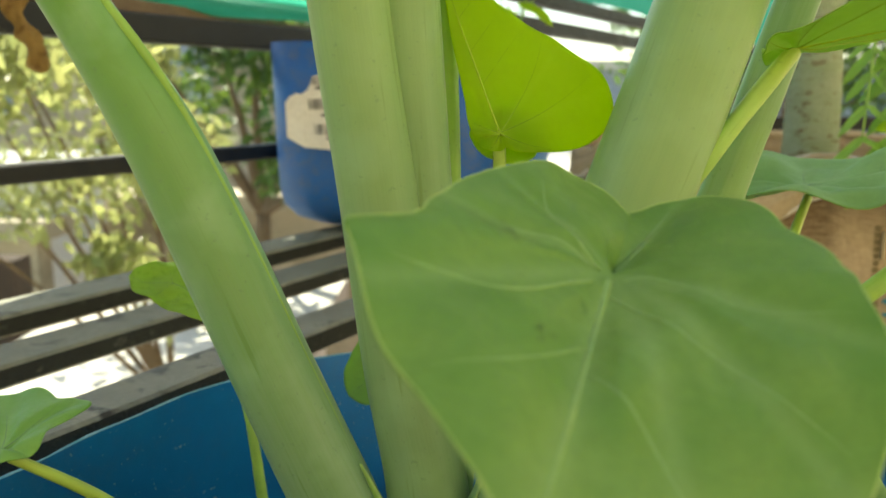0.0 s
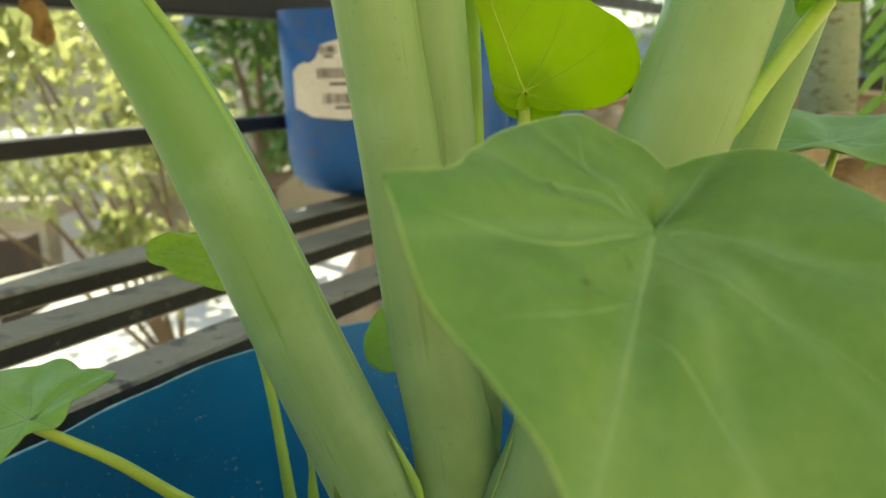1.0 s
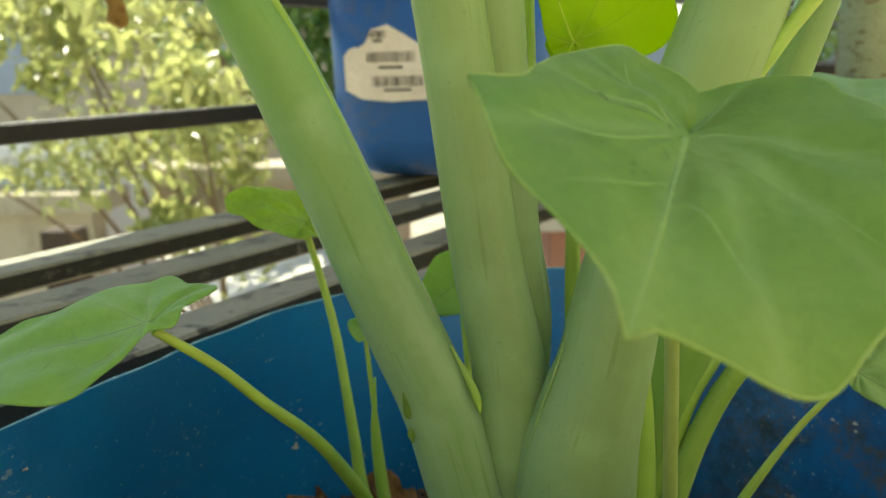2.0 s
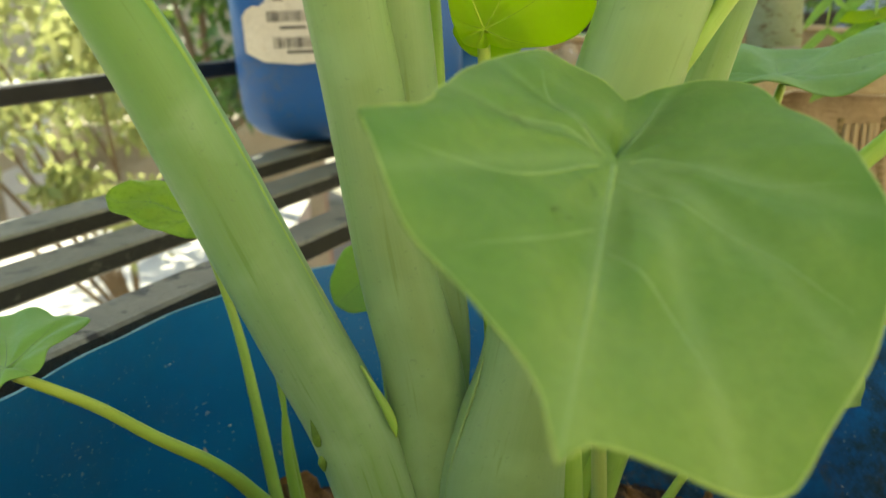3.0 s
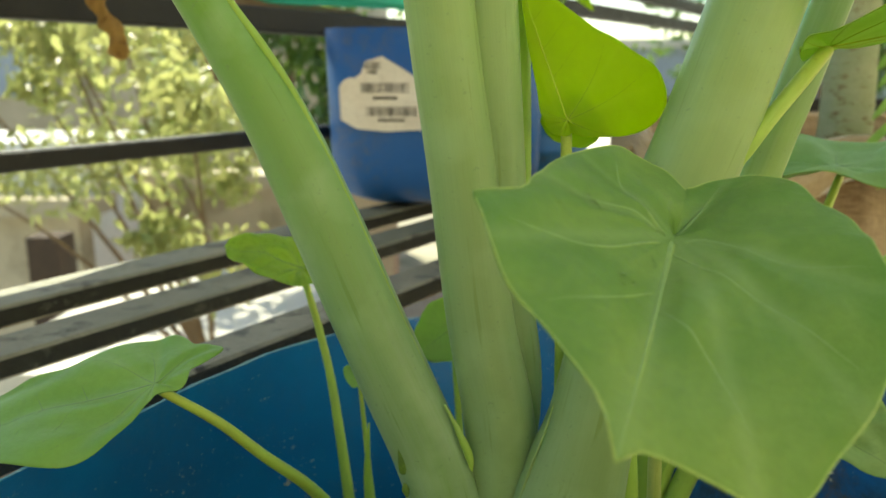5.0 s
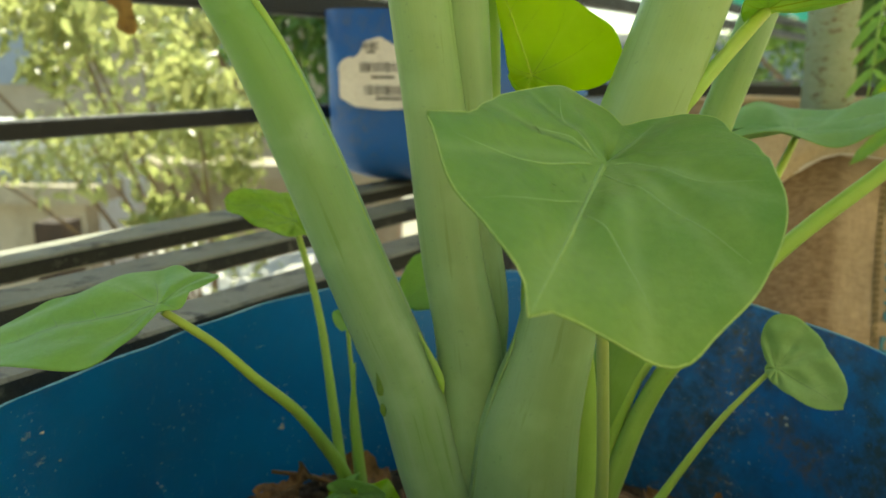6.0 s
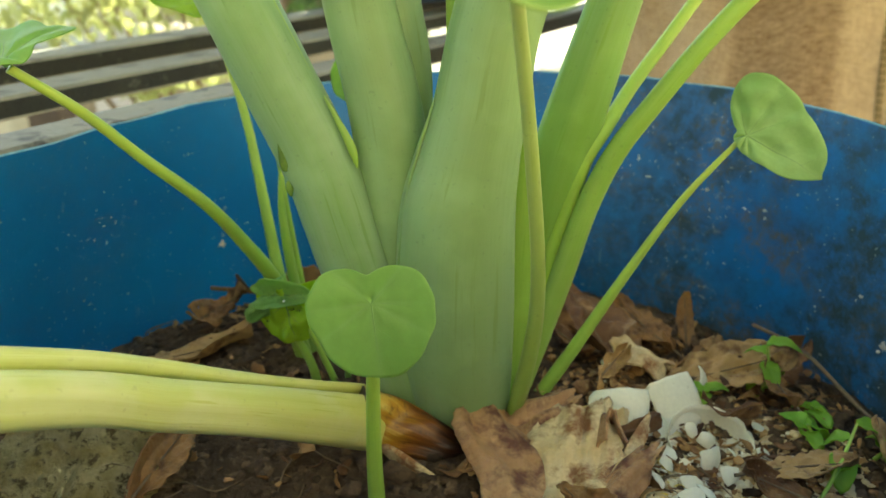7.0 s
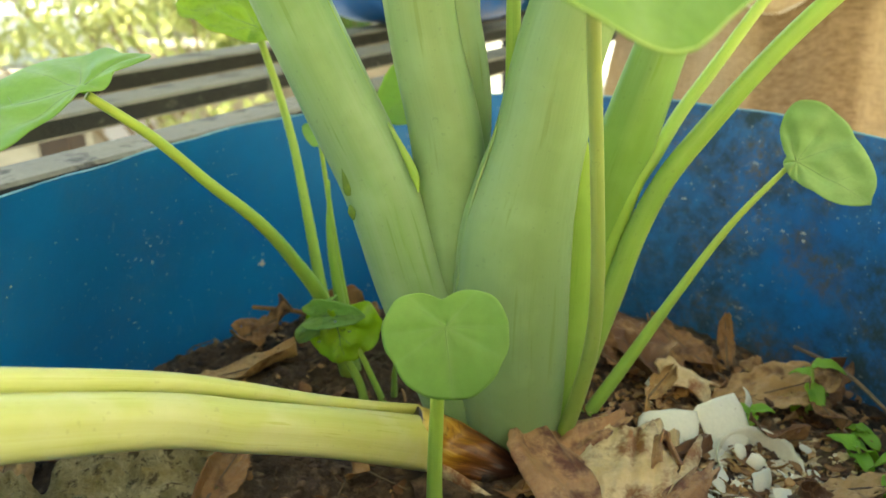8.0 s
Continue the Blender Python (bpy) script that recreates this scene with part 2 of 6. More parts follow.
M_STALK_THIN = stalk_skin("yellowish_petiole", (0.29, 0.48, 0.10), (0.35, 0.55, 0.11), (0.46, 0.57, 0.12), (0.24, 0.40, 0.07))
M_STALK_OLIVE = stalk_skin("olive_petiole", (0.24, 0.38, 0.08), (0.31, 0.41, 0.13), (0.38, 0.44, 0.17), (0.24, 0.36, 0.08))
M_LEAF = leafy("taro_leaf", (0.108, 0.250, 0.032), (0.185, 0.325, 0.066), (0.30, 0.52, 0.06), 0.10, (0.27, 0.42, 0.15), scale=20, spots=(0.05, 0.14, 0.02), spot_at=(0.68, 0.74), rough=0.42)
M_LEAF_LIGHT = leafy("young_leaf", (0.20, 0.43, 0.09), (0.28, 0.52, 0.13), (0.40, 0.66, 0.06), 0.35, (0.34, 0.52, 0.20))
M_LEAF_PALE = leafy("pale_young_leaf", (0.28, 0.48, 0.12), (0.34, 0.55, 0.16), (0.55, 0.80, 0.14), 0.55, (0.40, 0.60, 0.22), bump=0.15)
M_LEAF_MILKY = leafy("milky_young_leaf", (0.28, 0.49, 0.14), (0.34, 0.56, 0.19), (0.45, 0.70, 0.24), 0.5, (0.42, 0.60, 0.30), bump=0.12)
M_VEIN_MILKY = surface("milky_vein", (0.30, 0.50, 0.16), (0.35, 0.56, 0.20), 60, 400, rough=0.4, bump=0.1)
M_LEAF_CRINKLE = leafy("crinkled_young_leaf", (0.32, 0.52, 0.08), (0.42, 0.60, 0.11), (0.60, 0.80, 0.10), 0.5, (0.40, 0.60, 0.18), spots=(0.20, 0.38, 0.05), spot_at=(0.54, 0.64), spot_scale=300)
M_LEAF_UNDER = leafy("leaf_underside", (0.34, 0.50, 0.12), (0.40, 0.56, 0.16), (0.62, 0.86, 0.14), 0.65, (0.42, 0.58, 0.2))
M_LEAF_BLUE = leafy("waxy_leaf", (0.24, 0.43, 0.14), (0.33, 0.53, 0.20), (0.36, 0.62, 0.08), 0.3, (0.38, 0.56, 0.24), rough=0.5)
M_LEAF_WET = leafy("wet_crumpled_leaf", (0.38, 0.60, 0.07), (0.50, 0.70, 0.10), (0.70, 0.92, 0.08), 0.5, (0.40, 0.60, 0.12), rough=0.15, bump=0.1)
# one thin leaf in two tones: backlight and shade are set as colour
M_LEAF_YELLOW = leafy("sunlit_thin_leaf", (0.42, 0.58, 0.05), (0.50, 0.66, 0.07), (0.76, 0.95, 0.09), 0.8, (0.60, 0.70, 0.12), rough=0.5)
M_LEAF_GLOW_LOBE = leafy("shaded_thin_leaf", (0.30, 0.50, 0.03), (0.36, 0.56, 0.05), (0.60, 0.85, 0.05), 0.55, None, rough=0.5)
M_LEAF_SPROUT = leafy("sprout_leaf", (0.22, 0.44, 0.06), (0.30, 0.52, 0.08), (0.50, 0.80, 0.08), 0.45, None)
M_VEIN = surface("leaf_vein", (0.205, 0.365, 0.095), (0.245, 0.405, 0.12), 60, 400, rough=0.4, bump=0.1)
M_VEIN_YELLOW = surface("yellow_vein", (0.40, 0.57, 0.03), (0.45, 0.62, 0.04), 60, 400, rough=0.45, bump=0.1)
M_MARGIN_LEAF = surface("leaf_margin", (0.30, 0.46, 0.11), (0.38, 0.53, 0.14), 60, 300, rough=0.4, bump=0.1)
M_DRUM = drum_skin()
M_DRUM_CUT = surface("cut_plastic_edge", (0.06, 0.30, 0.46), (0.24, 0.46, 0.56), 90, 400, rough=0.6)
M_SCAR = surface("petiole_scar", (0.085, 0.18, 0.02), (0.13, 0.24, 0.03), 200, 700, rough=0.4)
M_CAN = speckled_plastic("blue_can_plastic", (0.008, 0.092, 0.33), (0.014, 0.115, 0.39), (0.10, 0.12, 0.16), (0.5, 0.5, 0.5), 0.42, (0.62, 0.8), 0.5, (0.78, 0.8))
M_BUCKET = speckled_plastic("light_blue_bucket_plastic", (0.015, 0.15, 0.40), (0.025, 0.19, 0.46), (0.10, 0.14, 0.20), (0.5, 0.5, 0.5), 0.42, (0.62, 0.8), 0.5, (0.78, 0.8))
M_PAPER = surface("stained_paper", (0.72, 0.68, 0.60), (0.81, 0.78, 0.71), 25, 300, c3=(0.48, 0.39, 0.26), c3_at=(0.64, 0.8), rough=0.8, bump=0.1)
M_INK = surface("faded_ink", (0.10, 0.09, 0.08), (0.17, 0.16, 0.14), 90, 400, rough=0.8, bump=0)
M_SOIL = surface("damp_soil", (0.10, 0.066, 0.040), (0.19, 0.128, 0.078), 55, 300, c3=(0.30, 0.21, 0.13), c3_at=(0.55, 0.72), c3_scale=140, rough=0.85, bump=1.0, depth=0.005, spec=0.35)
M_CLOD = surface("soil_crumb", (0.08, 0.05, 0.03), (0.20, 0.13, 0.075), 120, 600, c3=(0.30, 0.20, 0.11), c3_at=(0.58, 0.72), c3_scale=70, rough=0.85, bump=0.8, island=0.6, spec=0.35)
M_DRY = leafy("dry_leaf", (0.25, 0.125, 0.046), (0.40, 0.23, 0.095), (0.42, 0.25, 0.10), 0.12, None, 60, 500, 0.55, (0.09, 0.042, 0.02), 0.6, spot_at=(0.50, 0.66), spot_scale=60)
M_HANG = leafy("ochre_dry_leaf", (0.30, 0.19, 0.06), (0.42, 0.28, 0.09), (0.60, 0.40, 0.10), 0.35, None, 60, 300, 0.6, (0.12, 0.06, 0.025), 0.6, spot_at=(0.52, 0.66), spot_scale=80)
M_DRY_PALE = leafy("pale_dry_leaf", (0.42, 0.255, 0.105), (0.56, 0.375, 0.175), (0.5, 0.33, 0.16), 0.1, None, 60, 500, 0.55, (0.18, 0.09, 0.04), 0.6, spot_at=(0.52, 0.70), spot_scale=65)
M_DRY_DARK = leafy("rotting_leaf", (0.12, 0.055, 0.024), (0.23, 0.12, 0.05), (0.3, 0.16, 0.06), 0.08, None, 60, 500, 0.45, (0.40, 0.25, 0.12), 0.6, spot_at=(0.58, 0.72), spot_scale=60)
M_FLAKE = leafy("leaf_flake", (0.19, 0.095, 0.04), (0.42, 0.24, 0.10), (0.4, 0.24, 0.1), 0.1, None, 60, 600, 0.6, (0.50, 0.35, 0.18), 0.5, island=0.65, spot_at=(0.58, 0.7), spot_scale=120)
M_PEEL = surface("dried_peel", (0.60, 0.43, 0.20), (0.80, 0.66, 0.40), 38, 260, c3=(0.27, 0.12, 0.045), c3_at=(0.52, 0.64), c3_scale=42, rough=0.4, bump=0.5)
M_PEEL_DARK = surface("browned_peel", (0.38, 0.20, 0.09), (0.54, 0.34, 0.17), 45, 300, c3=(0.12, 0.038, 0.02), c3_at=(0.46, 0.62), c3_scale=60, rough=0.35, bump=0.5)
M_YELLOW = surface("yellow_scrap", (0.55, 0.38, 0.04), (0.66, 0.50, 0.10), 90, 400, rough=0.5)
M_SPLASH = surface("dried_splash", (0.62, 0.64, 0.62), (0.48, 0.46, 0.40), 200, 700, rough=0.8)
M_FRAY = surface("frayed_jute_edge", (0.62, 0.55, 0.44), (0.70, 0.64, 0.54), 90, 500, rough=0.9)
M_POST = surface("dark_brown_post", (0.045, 0.03, 0.02), (0.075, 0.05, 0.035), 8, 80, rough=0.85)
M_EGG = leafy("eggshell", (0.88, 0.86, 0.70), (0.93, 0.92, 0.79), (0.95, 0.90, 0.72), 0.22, None, 40, 500, 0.5, (0.36, 0.25, 0.12), 0.08, spot_at=(0.66, 0.72), spot_scale=150)
M_CRUMB = surface("shell_crumb", (0.84, 0.80, 0.64), (0.62, 0.47, 0.22), 70, 500, c3=(0.30, 0.17, 0.08), c3_at=(0.58, 0.68), c3_scale=90, rough=0.7, bump=0.3)
M_BROKEN = stalk_skin("yellowed_petiole", (0.60, 0.57, 0.19), (0.62, 0.67, 0.30), (0.56, 0.63, 0.28), (0.46, 0.49, 0.10), 0.34, (0.68, 0.68, 0.46), (0.36, 0.40, 0.05))
M_ROT = rotting("rotten_core")
M_STONE = surface("mouldy_crust", (0.46, 0.35, 0.11), (0.84, 0.74, 0.40), 42, 300, c3=(0.17, 0.12, 0.04), c3_at=(0.54, 0.64), c3_scale=150, rough=0.8, bump=1.0, depth=0.005)
M_IRON = surface("weathered_black_paint", (0.007, 0.008, 0.007), (0.018, 0.019, 0.016), 30, 260, c3=(0.10, 0.09, 0.07), c3_at=(0.66, 0.9), c3_scale=60, rough=0.4, bump=0.3, spec=0.35)
# Light is in these colours: dusty rail tops paled, scuffed near sides almost black.
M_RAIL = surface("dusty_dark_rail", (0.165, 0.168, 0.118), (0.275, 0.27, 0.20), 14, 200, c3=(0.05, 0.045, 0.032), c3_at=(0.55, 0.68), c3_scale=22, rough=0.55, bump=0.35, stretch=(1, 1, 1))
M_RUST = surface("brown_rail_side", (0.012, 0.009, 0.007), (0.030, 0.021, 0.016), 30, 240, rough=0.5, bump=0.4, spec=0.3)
M_RAIL_SIDE = surface("scuffed_shaded_rail_side", (0.011, 0.013, 0.008), (0.030, 0.033, 0.021), 30, 240, c3=(0.15, 0.15, 0.11), c3_at=(0.60, 0.74), c3_scale=48, rough=0.45, bump=0.5, spec=0.35)
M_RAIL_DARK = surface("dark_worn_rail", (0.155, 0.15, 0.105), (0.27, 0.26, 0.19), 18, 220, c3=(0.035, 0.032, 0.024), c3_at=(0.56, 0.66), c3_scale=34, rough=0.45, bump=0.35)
M_NET = leafy("green_shade_net", (0.03, 0.27, 0.19), (0.05, 0.33, 0.24), (0.08, 0.60, 0.42), 0.5, None, 10, 400, 0.7)
M_JUTE = burlap("jute_weave", (0.36, 0.265, 0.155), (0.455, 0.35, 0.225), (0.135, 0.08, 0.04), (0.60, 0.47, 0.30), ((0.98, 0.3), (1.06, 0.15), (1.135, 0.15), (1.145, 1.0), (1.235, 1.0), (1.245, 0.0), (1.30, 0.0), (1.31, 0.8), (1.45, 0.6)))
M_JUTE_PALE = burlap("pale_jute_fold", (0.43, 0.33, 0.19), (0.52, 0.41, 0.26), (0.34, 0.24, 0.13), (0.58, 0.48, 0.33))
M_PRINT = surface("blue_print", (0.05, 0.22, 0.29), (0.10, 0.29, 0.35), 60, 300, rough=0.9, bump=0.4)
M_STITCH = surface("olive_stitching", (0.20, 0.15, 0.07), (0.28, 0.22, 0.11), 80, 400, rough=0.9, bump=0.6)
M_BARK = surface("smooth_grey_bark", (0.38, 0.45, 0.25), (0.47, 0.53, 0.34), 22, 160, c3=(0.22, 0.165, 0.08), c3_at=(0.55, 0.66), c3_scale=60, rough=0.85, bump=0.6, depth=0.004, stretch=(1, 1, 2.4))
M_TWIG = surface("twig_bark", (0.16, 0.11, 0.065), (0.24, 0.17, 0.10), 40, 300, rough=0.85, bump=0.5)
M_BUSH = leafy("bush_leaf", (0.16, 0.22, 0.080), (0.42, 0.45, 0.20), (0.64, 0.65, 0.25), 0.42, None, 2.5, 90, 0.3, bump=0, island=0.6)
M_BUSH_DARK = leafy("tree_leaf", (0.035, 0.085, 0.022), (0.07, 0.14, 0.035), (0.25, 0.38, 0.06), 0.3, None, 1.5, 50, 0.45, bump=0, island=0.5)
M_LANE = surface("lane_wall_plaster", (0.42, 0.36, 0.25), (0.54, 0.47, 0.35), 1.5, 40, c3=(0.20, 0.17, 0.11), c3_at=(0.55, 0.75), c3_scale=1.2, rough=0.9, bump=0.2)
M_WALL = surface("plaster_wall", (0.55, 0.52, 0.46), (0.66, 0.63, 0.57), 3, 60, c3=(0.36, 0.33, 0.28), c3_at=(0.58, 0.75), c3_scale=2, rough=0.9, bump=0.2)
# warm cream picked for the light that the unseen terrace walls throw back
M_BOUNCE_WALL = surface("cream_bounce_plaster", (0.61, 0.52, 0.36), (0.70, 0.61, 0.44), 3, 60, c3=(0.40, 0.34, 0.24), c3_at=(0.58, 0.75), c3_scale=2, rough=0.9, bump=0.2)
M_WHITE = surface("white_plaster", (0.74, 0.74, 0.72), (0.82, 0.82, 0.80), 4, 60, rough=0.85, bump=0.1)
M_GREY = surface("blue_grey_sheet", (0.28, 0.33, 0.40), (0.36, 0.41, 0.48), 3, 50, rough=0.6, bump=0.1)
M_BRICK = surface("red_plaster", (0.38, 0.17, 0.12), (0.46, 0.24, 0.17), 3, 60, rough=0.9, bump=0.2)
M_GROUND = surface("dusty_ground", (0.30, 0.275, 0.21), (0.39, 0.36, 0.28), 1.2, 30, c3=(0.12, 0.13, 0.08), c3_at=(0.55, 0.7), c3_scale=0.8, rough=0.95, bump=0.3)
M_FLOOR = surface("terrace_floor", (0.34, 0.28, 0.22), (0.43, 0.36, 0.29), 5, 90, rough=0.85, bump=0.3)
M_GLASS, _t, _p = nodes_of("water")
_p.inputs["Transmission Weight"].default_value, _p.inputs["Roughness"].default_value, _p.inputs["IOR"].default_value = 1.0, 0.0, 1.33


# ------------------------------------------------------------ builders
def base_of(ob):
    v = Vector(ob.location)
    while ob.parent:
        ob = ob.parent
        v = v + ob.location
    return v


def thing(name, at, label, category, group="", kind=""):
    ob = new(name)
    ob.empty_display_size = 0.02
    ob.location = at
    return tagged(ob, label, category, group, kind)


def part(name, bm, material, parent, label="", smooth=True, kind="", at=None):
    """Links a bmesh, drawn in world metres, as one mesh under a thing or a part."""
    me = bpy.data.meshes.new(name)
    if smooth:
        for f in bm.faces:
            f.smooth = True
    bm.to_mesh(me)
    bm.free()
    for m in material if isinstance(material, (list, tuple)) else (material,):
        me.materials.append(m)
    ob = new(name, me)
    here = base_of(parent) if parent else Vector((0, 0, 0))
    place = Vector(at) if at else here
    me.transform(Matrix.Translation(-place))
    if parent:
        ob.parent = parent
        ob.location = place - here
    else:
        ob.location = place
    return tagged(ob, label, kind=kind)


def spline(points, n):
    """A smooth line through the points, n steps a stretch; each point is (x, y, z, more ...)."""
    p = [np.array(q, float) for q in points]
    p = [2 * p[0] - p[1]] + p + [2 * p[-1] - p[-2]]
    out = []
    for i in range(1, len(p) - 2):
        for k in range(n):
            t = k / n
            out.append(0.5 * (2 * p[i] + (p[i + 1] - p[i - 1]) * t + (2 * p[i - 1] - 5 * p[i] + 4 * p[i + 1] - p[i + 2]) * t * t
                              + (3 * p[i] - p[i - 1] - 3 * p[i + 1] + p[i + 2]) * t ** 3))
    out.append(p[-2])
    return out


def tube(points, sides=20, steps=8, flat=1.0, side_on=(0, -1, 0), groove=0.0, groove_at=0.0, wobble=0.0, bm=None, cap=True):
    """A stalk through (x, y, z, radius): flat squeezes it along side_on; a groove runs down at the angle groove_at."""
    bm = bm or bmesh.new()
    uvl = bm.loops.layers.uv.verify()
    line = spline(points, steps)
    rings, n = [], len(line)
    for i, q in enumerate(line):
        c = Vector(q[:3])
        d = (Vector(line[min(i + 1, n - 1)][:3]) - Vector(line[max(i - 1, 0)][:3])).normalized()
        b = Vector(side_on)
        b = (b - d * b.dot(d)).normalized()
        a = b.cross(d)
        ring = []
        for k in range(sides):
            w = 2 * math.pi * k / sides
            r = q[3]
            if groove:
                gap = math.atan2(math.sin(w - groove_at), math.cos(w - groove_at))
                r *= 1 - groove * math.exp(-(gap / 0.32) ** 2) + 0.4 * groove * math.exp(-((abs(gap) - 0.6) / 0.25) ** 2)
            if wobble:
                r *= 1 + wobble * noise.noise((c * 60) + Vector((math.cos(w), math.sin(w), 0)) * 0.8)
            ring.append(bm.verts.new(c + a * (r * math.cos(w)) + b * (r * flat * math.sin(w))))
        rings.append(ring)
    for i in range(n - 1):
        for k in range(sides):
            k2 = (k + 1) % sides
            f = bm.faces.new((rings[i][k], rings[i][k2], rings[i + 1][k2], rings[i + 1][k]))
            for lp, (u, v) in zip(f.loops, ((k, i), (k + 1, i), (k + 1, i + 1), (k, i + 1))):
                lp[uvl].uv = (u / sides, v / (n - 1))
    if cap:
        bm.faces.new(list(reversed(rings[0])))
        bm.faces.new(rings[-1])
    return bm


VEINS = (0.0, 0.98, -0.98, 1.55, -1.55, 2.42, -2.42)
HEART = ((0, 1.0), (12, 0.97), (25, 0.87), (40, 0.76), (60, 0.68), (80, 0.645), (100, 0.635), (120, 0.63), (138, 0.615), (152, 0.56), (163, 0.46), (172, 0.32), (180, 0.17))


def leaf_form(length, width, cup=0.1, droop=0.12, wave=0.02, outline=HEART, seed=0, lift=0.0, ruffle=5, fold=0.0, pucker=0.02, other=None, quilt=0.012, ease=5.0, veins=VEINS, twist=0.0):
    """Gives place(r, a): the blade at r (0 stalk .. 1 edge) and angle a from the tip; x across, y to the tip, z up."""
    def eased(table):
        deg = np.arange(-24, 205, 2.0)
        raw = np.interp(np.abs(np.where(deg > 180, 360 - deg, deg)), [a for a, _ in table], [r for _, r in table])
        k = np.exp(-0.5 * (np.arange(-6, 7) * 2 / ease) ** 2)
        out = np.convolve(raw, k / k.sum(), "same")
        out[(deg < 4)] = raw[(deg < 4)]
        return deg[7:-7], out[7:-7]

    ang, rad = eased(outline)
    ang2, rad2 = eased(other) if other else (ang, rad)
    rnd = random.Random(seed)
    ph = [rnd.uniform(0, 6.28) for _ in range(4)]

    def place(r, a):
        a = (a + math.pi) % (2 * math.pi) - math.pi
        rr = float(np.interp(math.degrees(a), ang, rad) if a >= 0 else np.interp(-math.degrees(a), ang2, rad2)) * (1 + 0.012 * math.sin(7 * a + ph[0]) + 0.008 * math.sin(13 * a + ph[1]))
        x, y = math.sin(a) * rr * r * width / 0.645, math.cos(a) * rr * r * length
        q = (x / width, y / length)
        z = length * (cup * (abs(q[0]) ** 1.6) - droop * max(q[1], -0.2) ** 2 + lift * q[0] + fold * abs(q[0]))
        if q[0] < 0:
            z += length * twist * q[0] * max(q[1], 0)
        z += length * wave * math.sin(ruffle * a + ph[2]) * r ** 2.2
        z += length * pucker * (noise.noise(Vector((q[0] * 3.2 + ph[3], q[1] * 3.2, seed))) * min(1, r * 3))
        near = min(abs(math.atan2(math.sin(a - w), math.cos(a - w))) for w in veins)
        z += length * quilt * (1 - math.exp(-(near * max(r, 0.1) / 0.11) ** 2)) * math.sin(math.pi * min(r, 0.98)) ** 0.6
        z -= length * 0.035 * math.exp(-((1 - abs(a) / math.pi) / 0.12) ** 2) * (1 - r)
        return Vector((x, y, z))

    return place


def blade_matrix(at, tip, up):
    y = Vector(tip).normalized()
    z = Vector(up)
    z = (z - y * z.dot(y)).normalized()
    x = y.cross(z)
    return Matrix.Translation(at) @ Matrix((x, y, z)).transposed().to_4x4()


